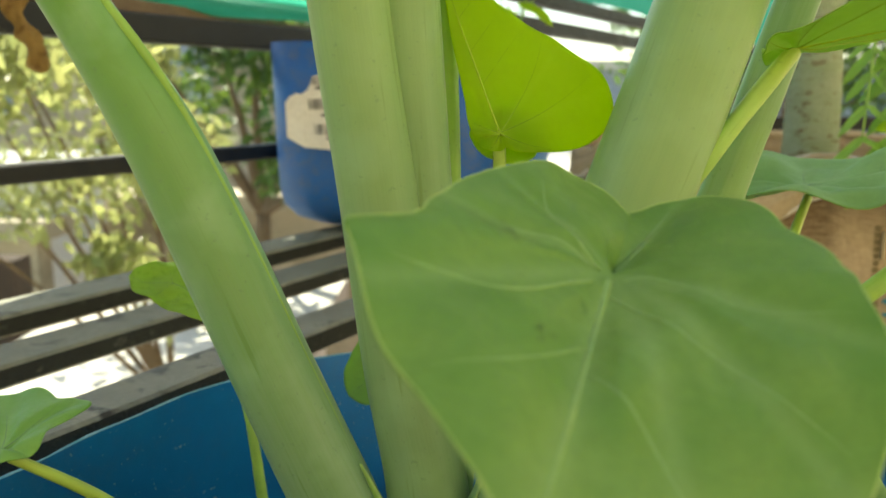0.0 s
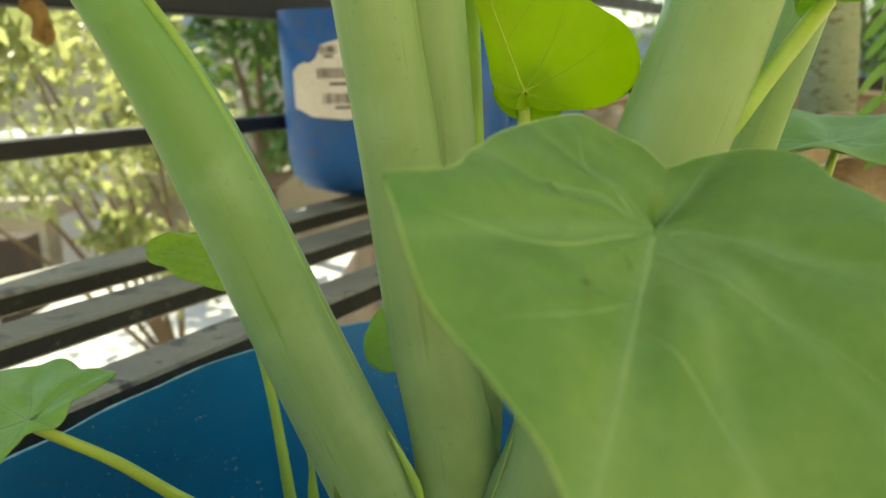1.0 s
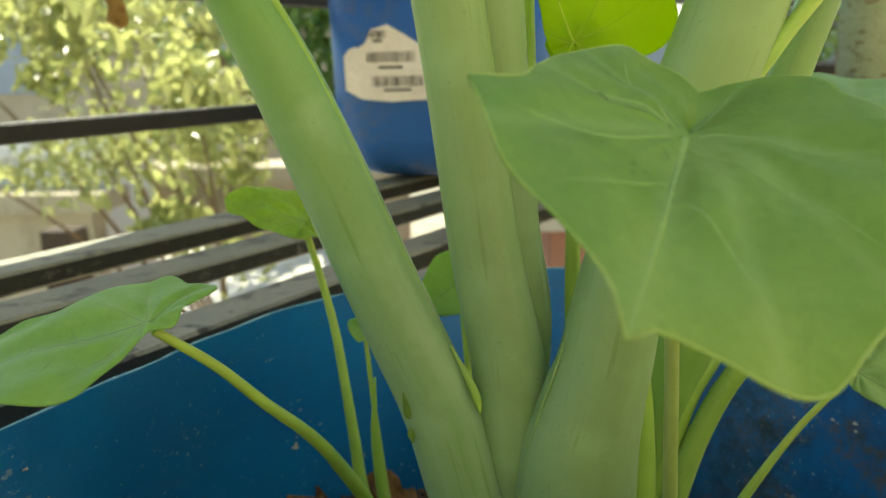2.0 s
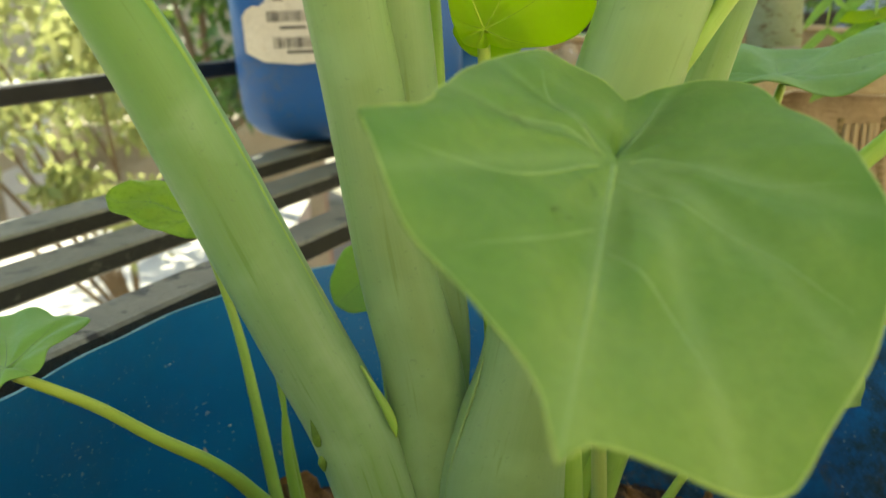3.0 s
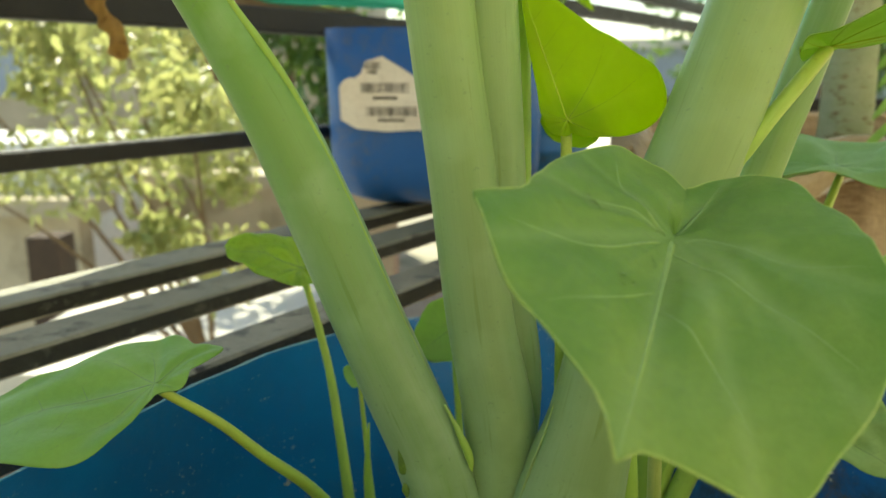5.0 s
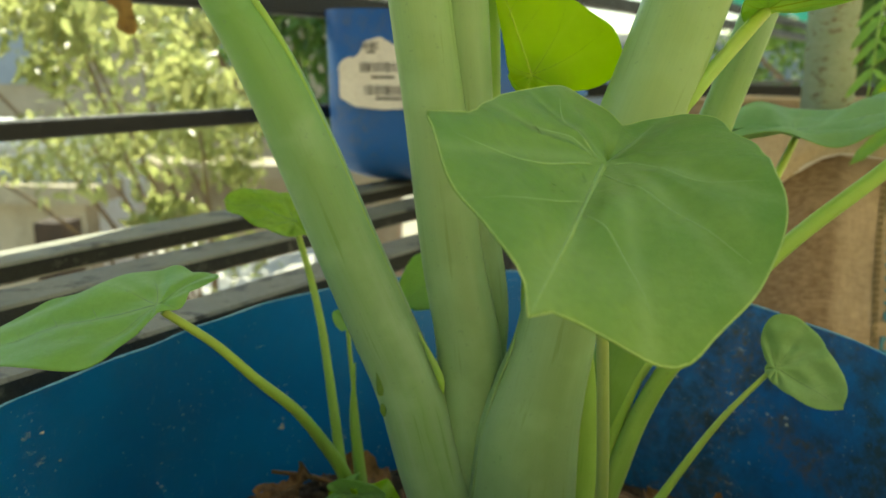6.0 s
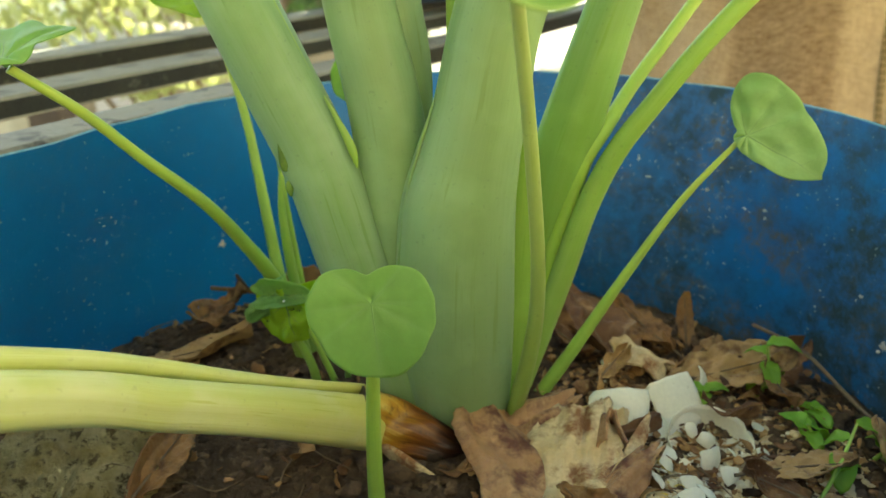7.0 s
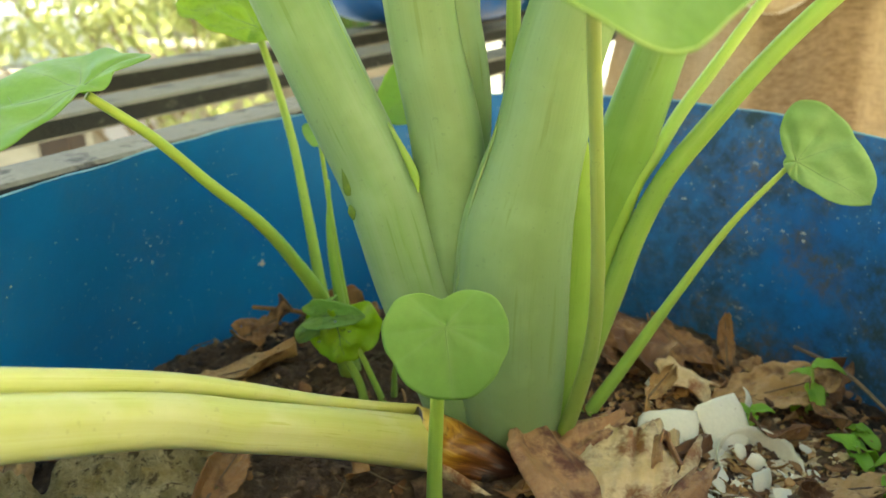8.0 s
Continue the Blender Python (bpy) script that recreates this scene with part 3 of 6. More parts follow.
def leaf(parent, at, tip, up, form, material, vein_material=None, rings=16, spokes=84, vein_width=0.0016, thick=0.0005, name="leaf_blade", label="", rim=0.0, rim_material=None, laterals=True, veins=VEINS, ribs=None):
    m = blade_matrix(at, tip, up)
    bm = bmesh.new()
    layer = bm.verts.layers.float.new("vein")
    grid = []
    for i in range(rings + 1):
        r = (i / rings) ** 0.9
        row = []
        for k in range(spokes):
            a = 2 * math.pi * k / spokes - math.pi
            v = bm.verts.new(m @ form(max(r, 0.004), a))
            near = min(abs(math.atan2(math.sin(a - w), math.cos(a - w))) for w in veins)
            v[layer] = math.exp(-(near * max(r, 0.12) / 0.035) ** 2) * (1 - 0.6 * r) * (0.6 + 0.4 * r)
            row.append(v)
        grid.append(row)
    for i in range(rings):
        for k in range(spokes):
            k2 = (k + 1) % spokes
            bm.faces.new((grid[i][k], grid[i + 1][k], grid[i + 1][k2], grid[i][k2]))
    bmesh.ops.remove_doubles(bm, verts=grid[0], dist=0.002)
    bmesh.ops.recalc_face_normals(bm, faces=bm.faces)
    ob = part(name, bm, material, parent, label)
    sol = ob.modifiers.new("thickness", "SOLIDIFY")
    sol.thickness, sol.offset = thick, 0.0
    if vein_material:
        vb = bmesh.new()

        def rib(path, w0):
            old = None
            for j, (r, a) in enumerate(path):
                w = w0 * (1 - 0.82 * j / (len(path) - 1))
                p0, p1 = form(r, a), form(min(r + 0.02, 1), a)
                d = (p1 - p0).normalized() if (p1 - p0).length > 1e-9 else Vector((0, 1, 0))
                s = Vector((d.y, -d.x, 0)).normalized()
                up1 = Vector((0, 0, 1))
                pts = [p0 - s * w + up1 * thick * 0.3, p0 + up1 * (w * 0.28 + thick * 0.55), p0 + s * w + up1 * thick * 0.3, p0 - up1 * (w * 0.5 + thick)]
                now = [vb.verts.new(m @ q) for q in pts]
                if old:
                    for k in range(4):
                        vb.faces.new((old[k], old[(k + 1) % 4], now[(k + 1) % 4], now[k]))
                old = now

        for path, w in ribs or ():
            flat = [(r * math.cos(radians(a)), r * math.sin(radians(a)), 0) for r, a in path]
            rib([(math.hypot(q[0], q[1]), math.atan2(q[1], q[0])) for q in spline(flat, 8)], vein_width * w)
        for a in () if ribs else VEINS:
            w = vein_width * (1.5 if a == 0 else 0.9 if abs(a) > 2 else 0.75)
            bend = 0.0 if a == 0 else 0.18 * (1 if a < 0 else -1)
            end = 0.985 if a == 0 else 0.9
            rib([(0.01 + end * j / 18, a + bend * (j / 18) ** 1.5) for j in range(19)], w)
        if laterals and not ribs:
            for r0, dr in ((0.30, 0.62), (0.50, 0.46), (0.70, 0.27)):
                for sgn in (1, -1):
                    y0 = r0 * form(1, 0).y
                    path = []
                    for j in range(13):
                        f = j / 12
                        yy = y0 + f * dr * 0.55 * abs(form(1, 0).y)
                        xx = sgn * f * dr * 0.85 * abs(form(1, 0).y)
                        a = math.atan2(xx / max(abs(form(1, sgn * 1.2).x) / 0.93, 1e-6) * 0.645, yy / abs(form(1, 0).y))
                        edge = form(1, a)
                        r = math.hypot(xx, yy) / max(math.hypot(edge.x, edge.y), 1e-6)
                        if r > 0.93:
                            break
                        path.append((r, a))
                    if len(path) > 3:
                        rib(path, vein_width * 0.6)
        part("vein", vb, vein_material, ob)
    if rim:
        rb = [form(0.995, 2 * math.pi * k / 120 - math.pi) for k in range(121)]
        part("margin", tube([(*(m @ q), rim) for q in rb], 6, 1, cap=False), rim_material, ob)
    return ob


def box(bm, lo, hi, m=None):
    v = [bm.verts.new((m or Matrix()) @ Vector((x, y, z))) for z in (lo[2], hi[2]) for y in (lo[1], hi[1]) for x in (lo[0], hi[0])]
    for f in ((0, 2, 3, 1), (4, 5, 7, 6), (0, 1, 5, 4), (2, 6, 7, 3), (0, 4, 6, 2), (1, 3, 7, 5)):
        bm.faces.new([v[i] for i in f])
    return v


def bevelled(bm, width=0.002, segments=2):
    bmesh.ops.bevel(bm, geom=list(bm.edges), offset=width, segments=segments, affect="EDGES", profile=0.6)
    return bm


# ------------------------------------------------------------ the setting
TH = 0.5147
ALONG = Vector((math.sin(TH), math.cos(TH), 0))
OUT = Vector((-math.cos(TH), math.sin(TH), 0))
RM = Matrix((ALONG, OUT, Vector((0, 0, 1)))).transposed().to_4x4()
FLOOR = -0.33
GROUND = -3.2


def slab(name, lo, hi, material, label, m=RM, category="", bevel=0.0):
    bm = bmesh.new()
    box(bm, lo, hi, m)
    if bevel:
        bevelled(bm, bevel)
    return tagged(part(name, bm, material, None, label, smooth=False), label, category, kind="structure")


slab("floor", (-2.6, -2.2, FLOOR - 0.18), (6.5, 0.78, FLOOR), M_FLOOR, "bare dusty concrete terrace floor under the planters", category="floor")
# Two unseen walls, added to enclose the terrace and warm its light.
slab("wall_back", (-2.8, -2.4, FLOOR), (6.5, -2.2, 2.6), M_BOUNCE_WALL, "unseen cream plastered wall added behind the terrace to bounce light", category="wall")
slab("wall_side", (-2.8, -2.2, FLOOR), (-2.6, 0.78, 2.6), M_BOUNCE_WALL, "unseen cream plastered side wall added to close off and bounce light", category="wall")
# Unseen slab, added to keep direct sun off the drum and plants.
slab("ceiling", (-2.6, 0.30, 1.72), (6.5, 1.55, 1.84), M_WALL, "unseen concrete slab added above the railing to block the sun", category="ceiling")
bm = bmesh.new()
rnd = random.Random(3)
for v in bmesh.ops.create_grid(bm, x_segments=60, y_segments=60, size=1)["verts"]:
    r = v.co.length
    v.co *= 8 + 240 * r * r
    v.co.z = GROUND + 0.05 * noise.noise(v.co * 0.4)
tagged(part("ground", bm, M_GROUND, None), "dusty grey-brown open ground below the terrace", "ground", kind="structure")

# railing: three flat rails side by side, a thin middle rail, the top beam
railing = thing("railing", (0, 0, 0), "weathered black-painted steel railing with dusty flat rails", "railing")


def rail(name, n0, n1, z0, z1, d0, d1, material, label="", side=None):
    bm = bmesh.new()
    steps = 26
    rings = []
    for i in range(steps + 1):
        d = d0 + (d1 - d0) * (i / steps) ** 1.6
        j = 0.0012 * noise.noise(Vector((d * 5, n0 * 9, z0)))
        c = 0.0025
        prof = [(n0, z0 + c), (n0, z1 - c), (n0 + c, z1), (n1 - c, z1), (n1, z1 - c), (n1, z0 + c), (n1 - c, z0), (n0 + c, z0)]
        rings.append([bm.verts.new(RM @ Vector((d, n + j, z + j))) for n, z in prof])
    for a, b in zip(rings, rings[1:]):
        for k in range(8):
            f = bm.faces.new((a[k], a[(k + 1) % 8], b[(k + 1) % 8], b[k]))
            # the near face takes the darker tone, its shade painted in
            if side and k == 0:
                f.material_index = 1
    bm.faces.new(rings[0][::-1])
    bm.faces.new(rings[-1])
    bmesh.ops.recalc_face_normals(bm, faces=bm.faces)
    return part(name, bm, [material, side] if side else material, railing, label, smooth=False)


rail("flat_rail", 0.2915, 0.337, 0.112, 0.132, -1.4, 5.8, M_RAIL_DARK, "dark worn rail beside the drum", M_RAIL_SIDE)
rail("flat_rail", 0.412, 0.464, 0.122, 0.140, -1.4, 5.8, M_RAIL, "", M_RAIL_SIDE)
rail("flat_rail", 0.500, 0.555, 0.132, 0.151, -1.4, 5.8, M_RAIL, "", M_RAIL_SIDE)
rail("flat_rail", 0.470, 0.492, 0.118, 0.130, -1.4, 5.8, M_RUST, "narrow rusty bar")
rail("middle_rail", 0.652, 0.672, 0.240, 0.261, -1.4, 5.8, M_IRON)
rail("top_beam", 0.640, 0.685, 0.390, 0.422, -1.4, 1.25, M_IRON)
rail("upper_rail", 0.64, 0.685, 0.466, 0.499, 1.25, 5.8, M_IRON)
rail("upper_rail", 0.64, 0.685, 0.530, 0.560, 1.25, 5.8, M_IRON)
for d in (-1.38, 1.24, 5.76):
    bm = bmesh.new()
    box(bm, (d, 0.645, FLOOR), (d + 0.035, 0.682, 1.72), RM)
    part("post", bevelled(bm, 0.003), M_IRON, railing, smooth=False)
for d in (-1.36, 5.74):
    bm = bmesh.new()
    box(bm, (d, 0.295, 0.085), (d + 0.03, 0.66, 0.1125), RM)
    part("cross_bar", bevelled(bm, 0.003), M_IRON, railing, smooth=False)
# return side of the railing, behind the sack
bm = bmesh.new()
box(bm, (-0.05, 1.240, 0.264), (1.70, 1.262, 0.288))
part("side_rail", bevelled(bm, 0.003), M_IRON, railing, smooth=False)
for x in (-0.05, 1.66):
    bm = bmesh.new()
    box(bm, (x, 1.2635, FLOOR), (x + 0.035, 1.298, 0.62))
    part("post", bevelled(bm, 0.003), M_IRON, railing, smooth=False)

# shade net tied along the beams
bm = bmesh.new()
rows = []
for i in range(60):
    d = -1.3 + i * 0.12
    zb = 0.438 if d < 1.2 else 0.585
    rows.append([bm.verts.new(RM @ Vector((d, 0.705 + 0.02 * math.sin(d * 4 + j) + 0.004 * j, zb + (0.006 if d < 1.2 else 0.055) * j + 0.004 * math.sin(d * 9)))) for j in range(7)])
for a, b in zip(rows, rows[1:]):
    for j in range(6):
        bm.faces.new((a[j], b[j], b[j + 1], a[j + 1]))
net = tagged(part("shade_net", bm, M_NET, None, at=(-0.3, 0.8, 0.43)), "bright green woven shade net tied above the railing", "shade net")
plank = bmesh.new()
box(plank, (-0.2, -0.035, -0.008), (0.75, 0.035, 0.008), RM @ pose(0.15, 0.66, 0.434, 0, 0, 12))
tagged(part("plank", bevelled(plank, 0.003), M_TWIG, None, at=(-0.3, 0.7, 0.43), smooth=False), "weathered brown wooden plank lying on the beam", "plank")

# ------------------------------------------------------------ the planter drum
T = 0.0022


def drum_radius(a, z=0.0):
    """Round at the soil; the cut mouth is pressed out of round, flattened towards the railing and drawn out at the back."""
    mouth = 0.2883 + 0.0109 * math.cos(a) + 0.0107 * math.sin(a) - 0.0168 * math.cos(2 * a) + 0.0115 * math.sin(2 * a) - 0.0014 * math.cos(3 * a) - 0.0151 * math.sin(3 * a)
    return 0.285 + (mouth - 0.285) * min(max(z / 0.14, 0.0), 1.0)


def inside(x, y, margin):
    return math.hypot(x, y) < drum_radius(math.atan2(y, x)) - margin


def rim_z(x, a):
    return 0.1420 + 0.010 * x + 0.0004 * math.sin(9 * a) + 0.0005 * math.sin(23 * a + 1)


drum = thing("drum_planter", (0, 0, FLOOR), "blue plastic drum cut open as a planter, muddy and scratched inside", "planter")
bm = bmesh.new()
NS = 128
heights = [0.0, 0.015, 0.06, 0.12, 0.20, 0.28, 0.33, 0.37]


def ring(r, z=None, top=False):
    out = []
    for k in range(NS):
        a = 2 * math.pi * k / NS
        d = drum_radius(a, 0.14 if top else z) + r
        x, y = d * math.cos(a), d * math.sin(a)
        zz = rim_z(x, a) if top else z
        out.append(bm.verts.new((x, y, zz)))
    return out


def join(a, b):
    for k in range(NS):
        bm.faces.new((a[k], a[(k + 1) % NS], b[(k + 1) % NS], b[k]))


outer = [ring(T - (0.02 if h == 0 else 0.004 if h == 0.015 else 0) + (0.006 if h in (0.20, 0.28) else 0), FLOOR + h) for h in heights]
outer += [ring(T, 0.07), ring(T, 0.105), ring(T, top=True)]
inner = [ring(0, top=True), ring(0, 0.10), ring(0, 0.06), ring(0, 0.02), ring(0, -0.03), ring(-0.01, -0.31)]
for a, b in zip(outer, outer[1:]):
    join(a, b)
for a, b in zip(inner, inner[1:]):
    join(a, b)
bm.faces.new(outer[0][::-1])
bm.faces.new(inner[-1])
bmesh.ops.recalc_face_normals(bm, faces=bm.faces)
wall = part("wall", bm, M_DRUM, drum)
lip = [(a, drum_radius(a, 0.14) + T / 2) for a in [2 * math.pi * k / 180 for k in range(181)]]
part("cut_rim", tube([(r * math.cos(a), r * math.sin(a), rim_z(r * math.cos(a), a), 0.0009 + 0.0002 * math.sin(31 * a) + 0.0001 * math.sin(77 * a)) for a, r in lip], 8, 1, cap=False), M_DRUM_CUT, drum, "pale ragged cut edge")


def splash(a, z, w, h, seed):
    """A dried white or mud-coloured spot on the inner wall, with a ragged outline."""
    bm = bmesh.new()
    R = drum_radius(a, z)
    mid = bm.verts.new(((R - 0.0012) * math.cos(a), (R - 0.0012) * math.sin(a), z))
    edge = []
    for k in range(18):
        t = 2 * math.pi * k / 18
        e = 1 + 1.3 * noise.noise(Vector((math.cos(t) * 1.6, math.sin(t) * 1.6, seed)))
        aa = a + w * e * math.cos(t) / R
        zo = z + h * e * math.sin(t)
        ro = drum_radius(aa, zo) - 0.0004
        edge.append(bm.verts.new((ro * math.cos(aa), ro * math.sin(aa), zo)))
    for k in range(18):
        bm.faces.new((mid, edge[k], edge[(k + 1) % 18]))
    return part("splash", bm, M_SPLASH, drum)


for i, (a, z, w, h) in enumerate(((1.065, 0.0873, 0.0022, 0.0026), (1.082, 0.0815, 0.001, 0.0012), (1.034, 0.0758, 0.003, 0.0014), (1.103, 0.0787, 0.0008, 0.0008), (0.876, 0.0756, 0.0022, 0.0012), (0.859, 0.0626, 0.001, 0.001),
                                  (0.769, 0.0701, 0.0026, 0.001), (0.720, 0.0728, 0.003, 0.0018), (1.355, 0.1185, 0.0026, 0.0008), (0.439, 0.0448, 0.0022, 0.0018), (0.546, 0.0247, 0.001, 0.001), (0.541, 0.0365, 0.0012, 0.0008),
                                  (0.543, 0.0959, 0.0012, 0.001), (0.682, 0.0096, 0.0008, 0.0008), (0.364, 0.0225, 0.0034, 0.005), (2.536, 0.0129, 0.0012, 0.0012), (2.565, 0.0237, 0.0008, 0.0012), (2.942, 0.1116, 0.0036, 0.0012),
                                  (2.880, 0.0849, 0.0014, 0.0012), (2.183, 0.0329, 0.003, 0.0032), (2.111, 0.0453, 0.0018, 0.001), (2.246, 0.1077, 0.0014, 0.001))):
    splash(a, z, w * 0.6, h * 0.6, i * 3.7)
    splash(a + 0.012 * math.sin(i * 5), z - 0.003 + 0.003 * math.cos(i * 3), w * 0.3, h * 0.35, i * 2.1)


# soil, crumbs and litter
def soil_z(x, y):
    v = Vector((x, y, 0))
    edge = max(0, math.hypot(x, y) - drum_radius(math.atan2(y, x)) + 0.115) / 0.115
    return 0.010 * noise.noise(v * 9) + 0.006 * noise.noise(v * 28) - 0.024 * edge * edge - 0.001


def crumbled(x, y):
    v = Vector((x, y, 0))
    clod = max(0.0, 0.35 - abs(noise.noise(v * 70))) * 0.007 + max(0.0, 0.35 - abs(noise.noise(v * 150 + Vector((3, 0, 0))))) * 0.0045
    return soil_z(x, y) + clod + 0.0016 * noise.noise(v * 330) - 0.0015


verts, faces = [], []
NR, NK = 120, 420
for i in range(NR):
    for k in range(NK):
        a = 2 * math.pi * k / NK
        r = (drum_radius(a) - 0.0005) * (i + 0.5) / (NR - 0.5)
        x, y = r * math.cos(a), r * math.sin(a)
        verts.append((x, y, crumbled(x, y)))
for i in range(NR - 1):
    for k in range(NK):
        k2 = (k + 1) % NK
        faces.append((i * NK + k, (i + 1) * NK + k, (i + 1) * NK + k2, i * NK + k2))
faces.append(tuple(range(NK)))
for k in range(NK):
    x, y, _ = verts[(NR - 1) * NK + k]
    verts.append((x, y, -0.30))
for k in range(NK):
    k2 = (k + 1) % NK
    faces.append(((NR - 1) * NK + k, NR * NK + k, NR * NK + k2, (NR - 1) * NK + k2))
me = bpy.data.meshes.new("soil")
me.from_pydata(verts, [], faces)
for f in me.polygons:
    f.use_smooth = True
me.materials.append(M_SOIL)
tagged(new("soil", me), "dark damp potting soil filling the drum", "soil", kind="stuff")

rnd = random.Random(11)
ICO = bmesh.new()
bmesh.ops.create_icosphere(ICO, subdivisions=2, radius=1)
ICO_V = [v.co.copy() for v in ICO.verts]
ICO_F = [[v.index for v in f.verts] for f in ICO.faces]
ICO.free()


def scattered(name, count, sizes, material, label, category, where, seed, squash=0.7):
    """Many small lumps in one mesh."""
    r = random.Random(seed)
    vs, fs = [], []
    for _ in range(count):
        x, y = where(r)
        if not inside(x, y, 0.009):
            continue
        s = r.uniform(*sizes) * r.uniform(0.5, 1)
        turn = Euler((r.uniform(0, 6), r.uniform(0, 6), r.uniform(0, 6))).to_matrix()
        sc = Vector((s * r.uniform(0.6, 1.3), s * r.uniform(0.6, 1.3), s * squash * r.uniform(0.6, 1.1)))
        c = Vector((x, y, soil_z(x, y) + s * 0.25))
        n0 = len(vs)
        off = Vector((r.uniform(0, 50), r.uniform(0, 50), 0))
        for v in ICO_V:
            q = turn @ (v * (1 + 0.55 * noise.noise(v * 1.3 + off) + r.uniform(-0.07, 0.07)))
            vs.append(tuple(c + Vector((q.x * sc.x, q.y * sc.y, q.z * sc.z))))
        fs += [[n0 + i for i in f] for f in ICO_F]
    me = bpy.data.meshes.new(name)
    me.from_pydata(vs, [], fs)
    me.materials.append(material)
    for f in me.polygons:
        f.use_smooth = True
    return tagged(new(name, me), label, category, kind="stuff")


def in_drum(r):
    a = r.uniform(0, 6.283)
    d = (drum_radius(a) - 0.008) * math.sqrt(r.random())
    return d * math.cos(a), d * math.sin(a)


scattered("soil_crumbs", 6500, (0.0008, 0.0042), M_CLOD, "loose dark crumbs and clods of soil", "soil", in_drum, 5)
scattered("soil_clods", 620, (0.003, 0.009), M_CLOD, "lumpy dark clods of damp soil", "soil", in_drum, 9, 0.6)
scattered("shell_crumbs", 2600, (0.0008, 0.0038), M_CRUMB, "small crumbs of broken eggshell and dry husk on soil", "litter",
          lambda r: (0.140 + r.gauss(0, 0.026), 0.014 + r.gauss(0, 0.022)), 6, 0.45)
scattered("shell_chips", 420, (0.0010, 0.0046), M_EGG, "small white chips of crushed eggshell on soil", "litter",
          lambda r: (0.138 + r.gauss(0, 0.019), 0.012 + r.gauss(0, 0.015)), 36, 0.22)
scattered("leaf_crumbs", 2600, (0.0008, 0.0032), M_FLAKE, "tiny tan crumbs of broken dry leaf on soil", "litter",
          lambda r: (0.150 + r.gauss(0, 0.042), 0.075 + r.gauss(0, 0.055)), 26, 0.5)
scattered("yellow_crumbs", 130, (0.0012, 0.0038), M_YELLOW, "small yellow scraps of dried peel among eggshell", "litter",
          lambda r: (0.142 + r.gauss(0, 0.026), 0.008 + r.gauss(0, 0.014)), 16, 0.5)

scattered("peel_crumbs", 1100, (0.0010, 0.0040), M_PEEL, "tan and brown crumbs of dried peel on soil", "litter",
          lambda r: (0.165 + r.gauss(0, 0.036), 0.012 + r.gauss(0, 0.026)), 46, 0.5)
rnd = random.Random(31)
vs, fs = [], []
for _ in range(1250):
    x, y = in_drum(rnd)
    if rnd.random() < 0.5:
        x, y = rnd.gauss(0.14, 0.06), rnd.gauss(0.09, 0.07)
        if not inside(x, y, 0.010):
            continue
    s = rnd.uniform(0.0015, 0.0045) if rnd.random() < 0.85 else rnd.uniform(0.0045, 0.008)
    m = pose(x, y, crumbled(x, y) + 0.002 + 0.3 * s * rnd.random(), rnd.gauss(0, 28), rnd.gauss(0, 28), rnd.uniform(0, 360))
    n0 = len(vs)
    k = 12
    ph, ph2 = rnd.uniform(0, 50), rnd.uniform(0.35, 0.8)
    outer = []
    for q in range(k):
        c, sn = math.cos(6.283 * q / k), math.sin(6.283 * q / k)
        e = s * (1 + 0.8 * noise.noise(Vector((c * 1.4 + ph, sn * 1.4, 0))) + rnd.uniform(-0.12, 0.12))
        outer.append((e * c, e * sn * ph2))
    curl, twist = rnd.uniform(-50, 90), rnd.uniform(-60, 60)
    for h in (0, 0.0004):
        for fr in (1.0, 0.55):
            vs += [tuple(m @ Vector((px * fr, py * fr, h + fr * fr * (curl * (px * px - 0.5 * py * py) + twist * px * py)))) for px, py in outer]
        vs.append(tuple(m @ Vector((0, 0, h))))
    for q in range(k):
        q2 = (q + 1) % k
        lo, hi = n0, n0 + 2 * k + 1
        fs += [(lo + q, lo + k + q, lo + k + q2, lo + q2), (lo + k + q, lo + 2 * k, lo + k + q2), (hi + q, hi + q2, hi + k + q2, hi + k + q),
               (hi + k + q, hi + k + q2, hi + 2 * k), (lo + q, lo + q2, hi + q2, hi + q)]
me = bpy.data.meshes.new("leaf_flakes")
me.from_pydata(vs, [], fs)
me.materials.append(M_FLAKE)
for f in me.polygons:
    f.use_smooth = True
tagged(new("leaf_flakes", me), "broken flakes of brown dead leaf on soil", "litter", kind="stuff")

# dry twigs and root fibres
vs_bm = bmesh.new()
rnd = random.Random(21)
for _ in range(190):
    x, y = in_drum(rnd)
    a, ln = rnd.uniform(0, 6.28), rnd.uniform(0.012, 0.05)
    pts = []
    for k in range(4):
        f = k / 3 - 0.5
        px, py = x + math.cos(a) * ln * f + rnd.gauss(0, 0.002), y + math.sin(a) * ln * f + rnd.gauss(0, 0.002)
        pts.append((px, py, soil_z(px, py) + 0.002 + rnd.uniform(0, 0.004), rnd.uniform(0.0002, 0.0007)))
    if all(inside(p[0], p[1], 0.008) for p in pts):
        tube(pts, 5, 3, bm=vs_bm)
tagged(part("root_fibres", vs_bm, M_TWIG, None, at=(0, 0, 0)), "thin dry root fibres and twigs on soil", "litter", kind="stuff")


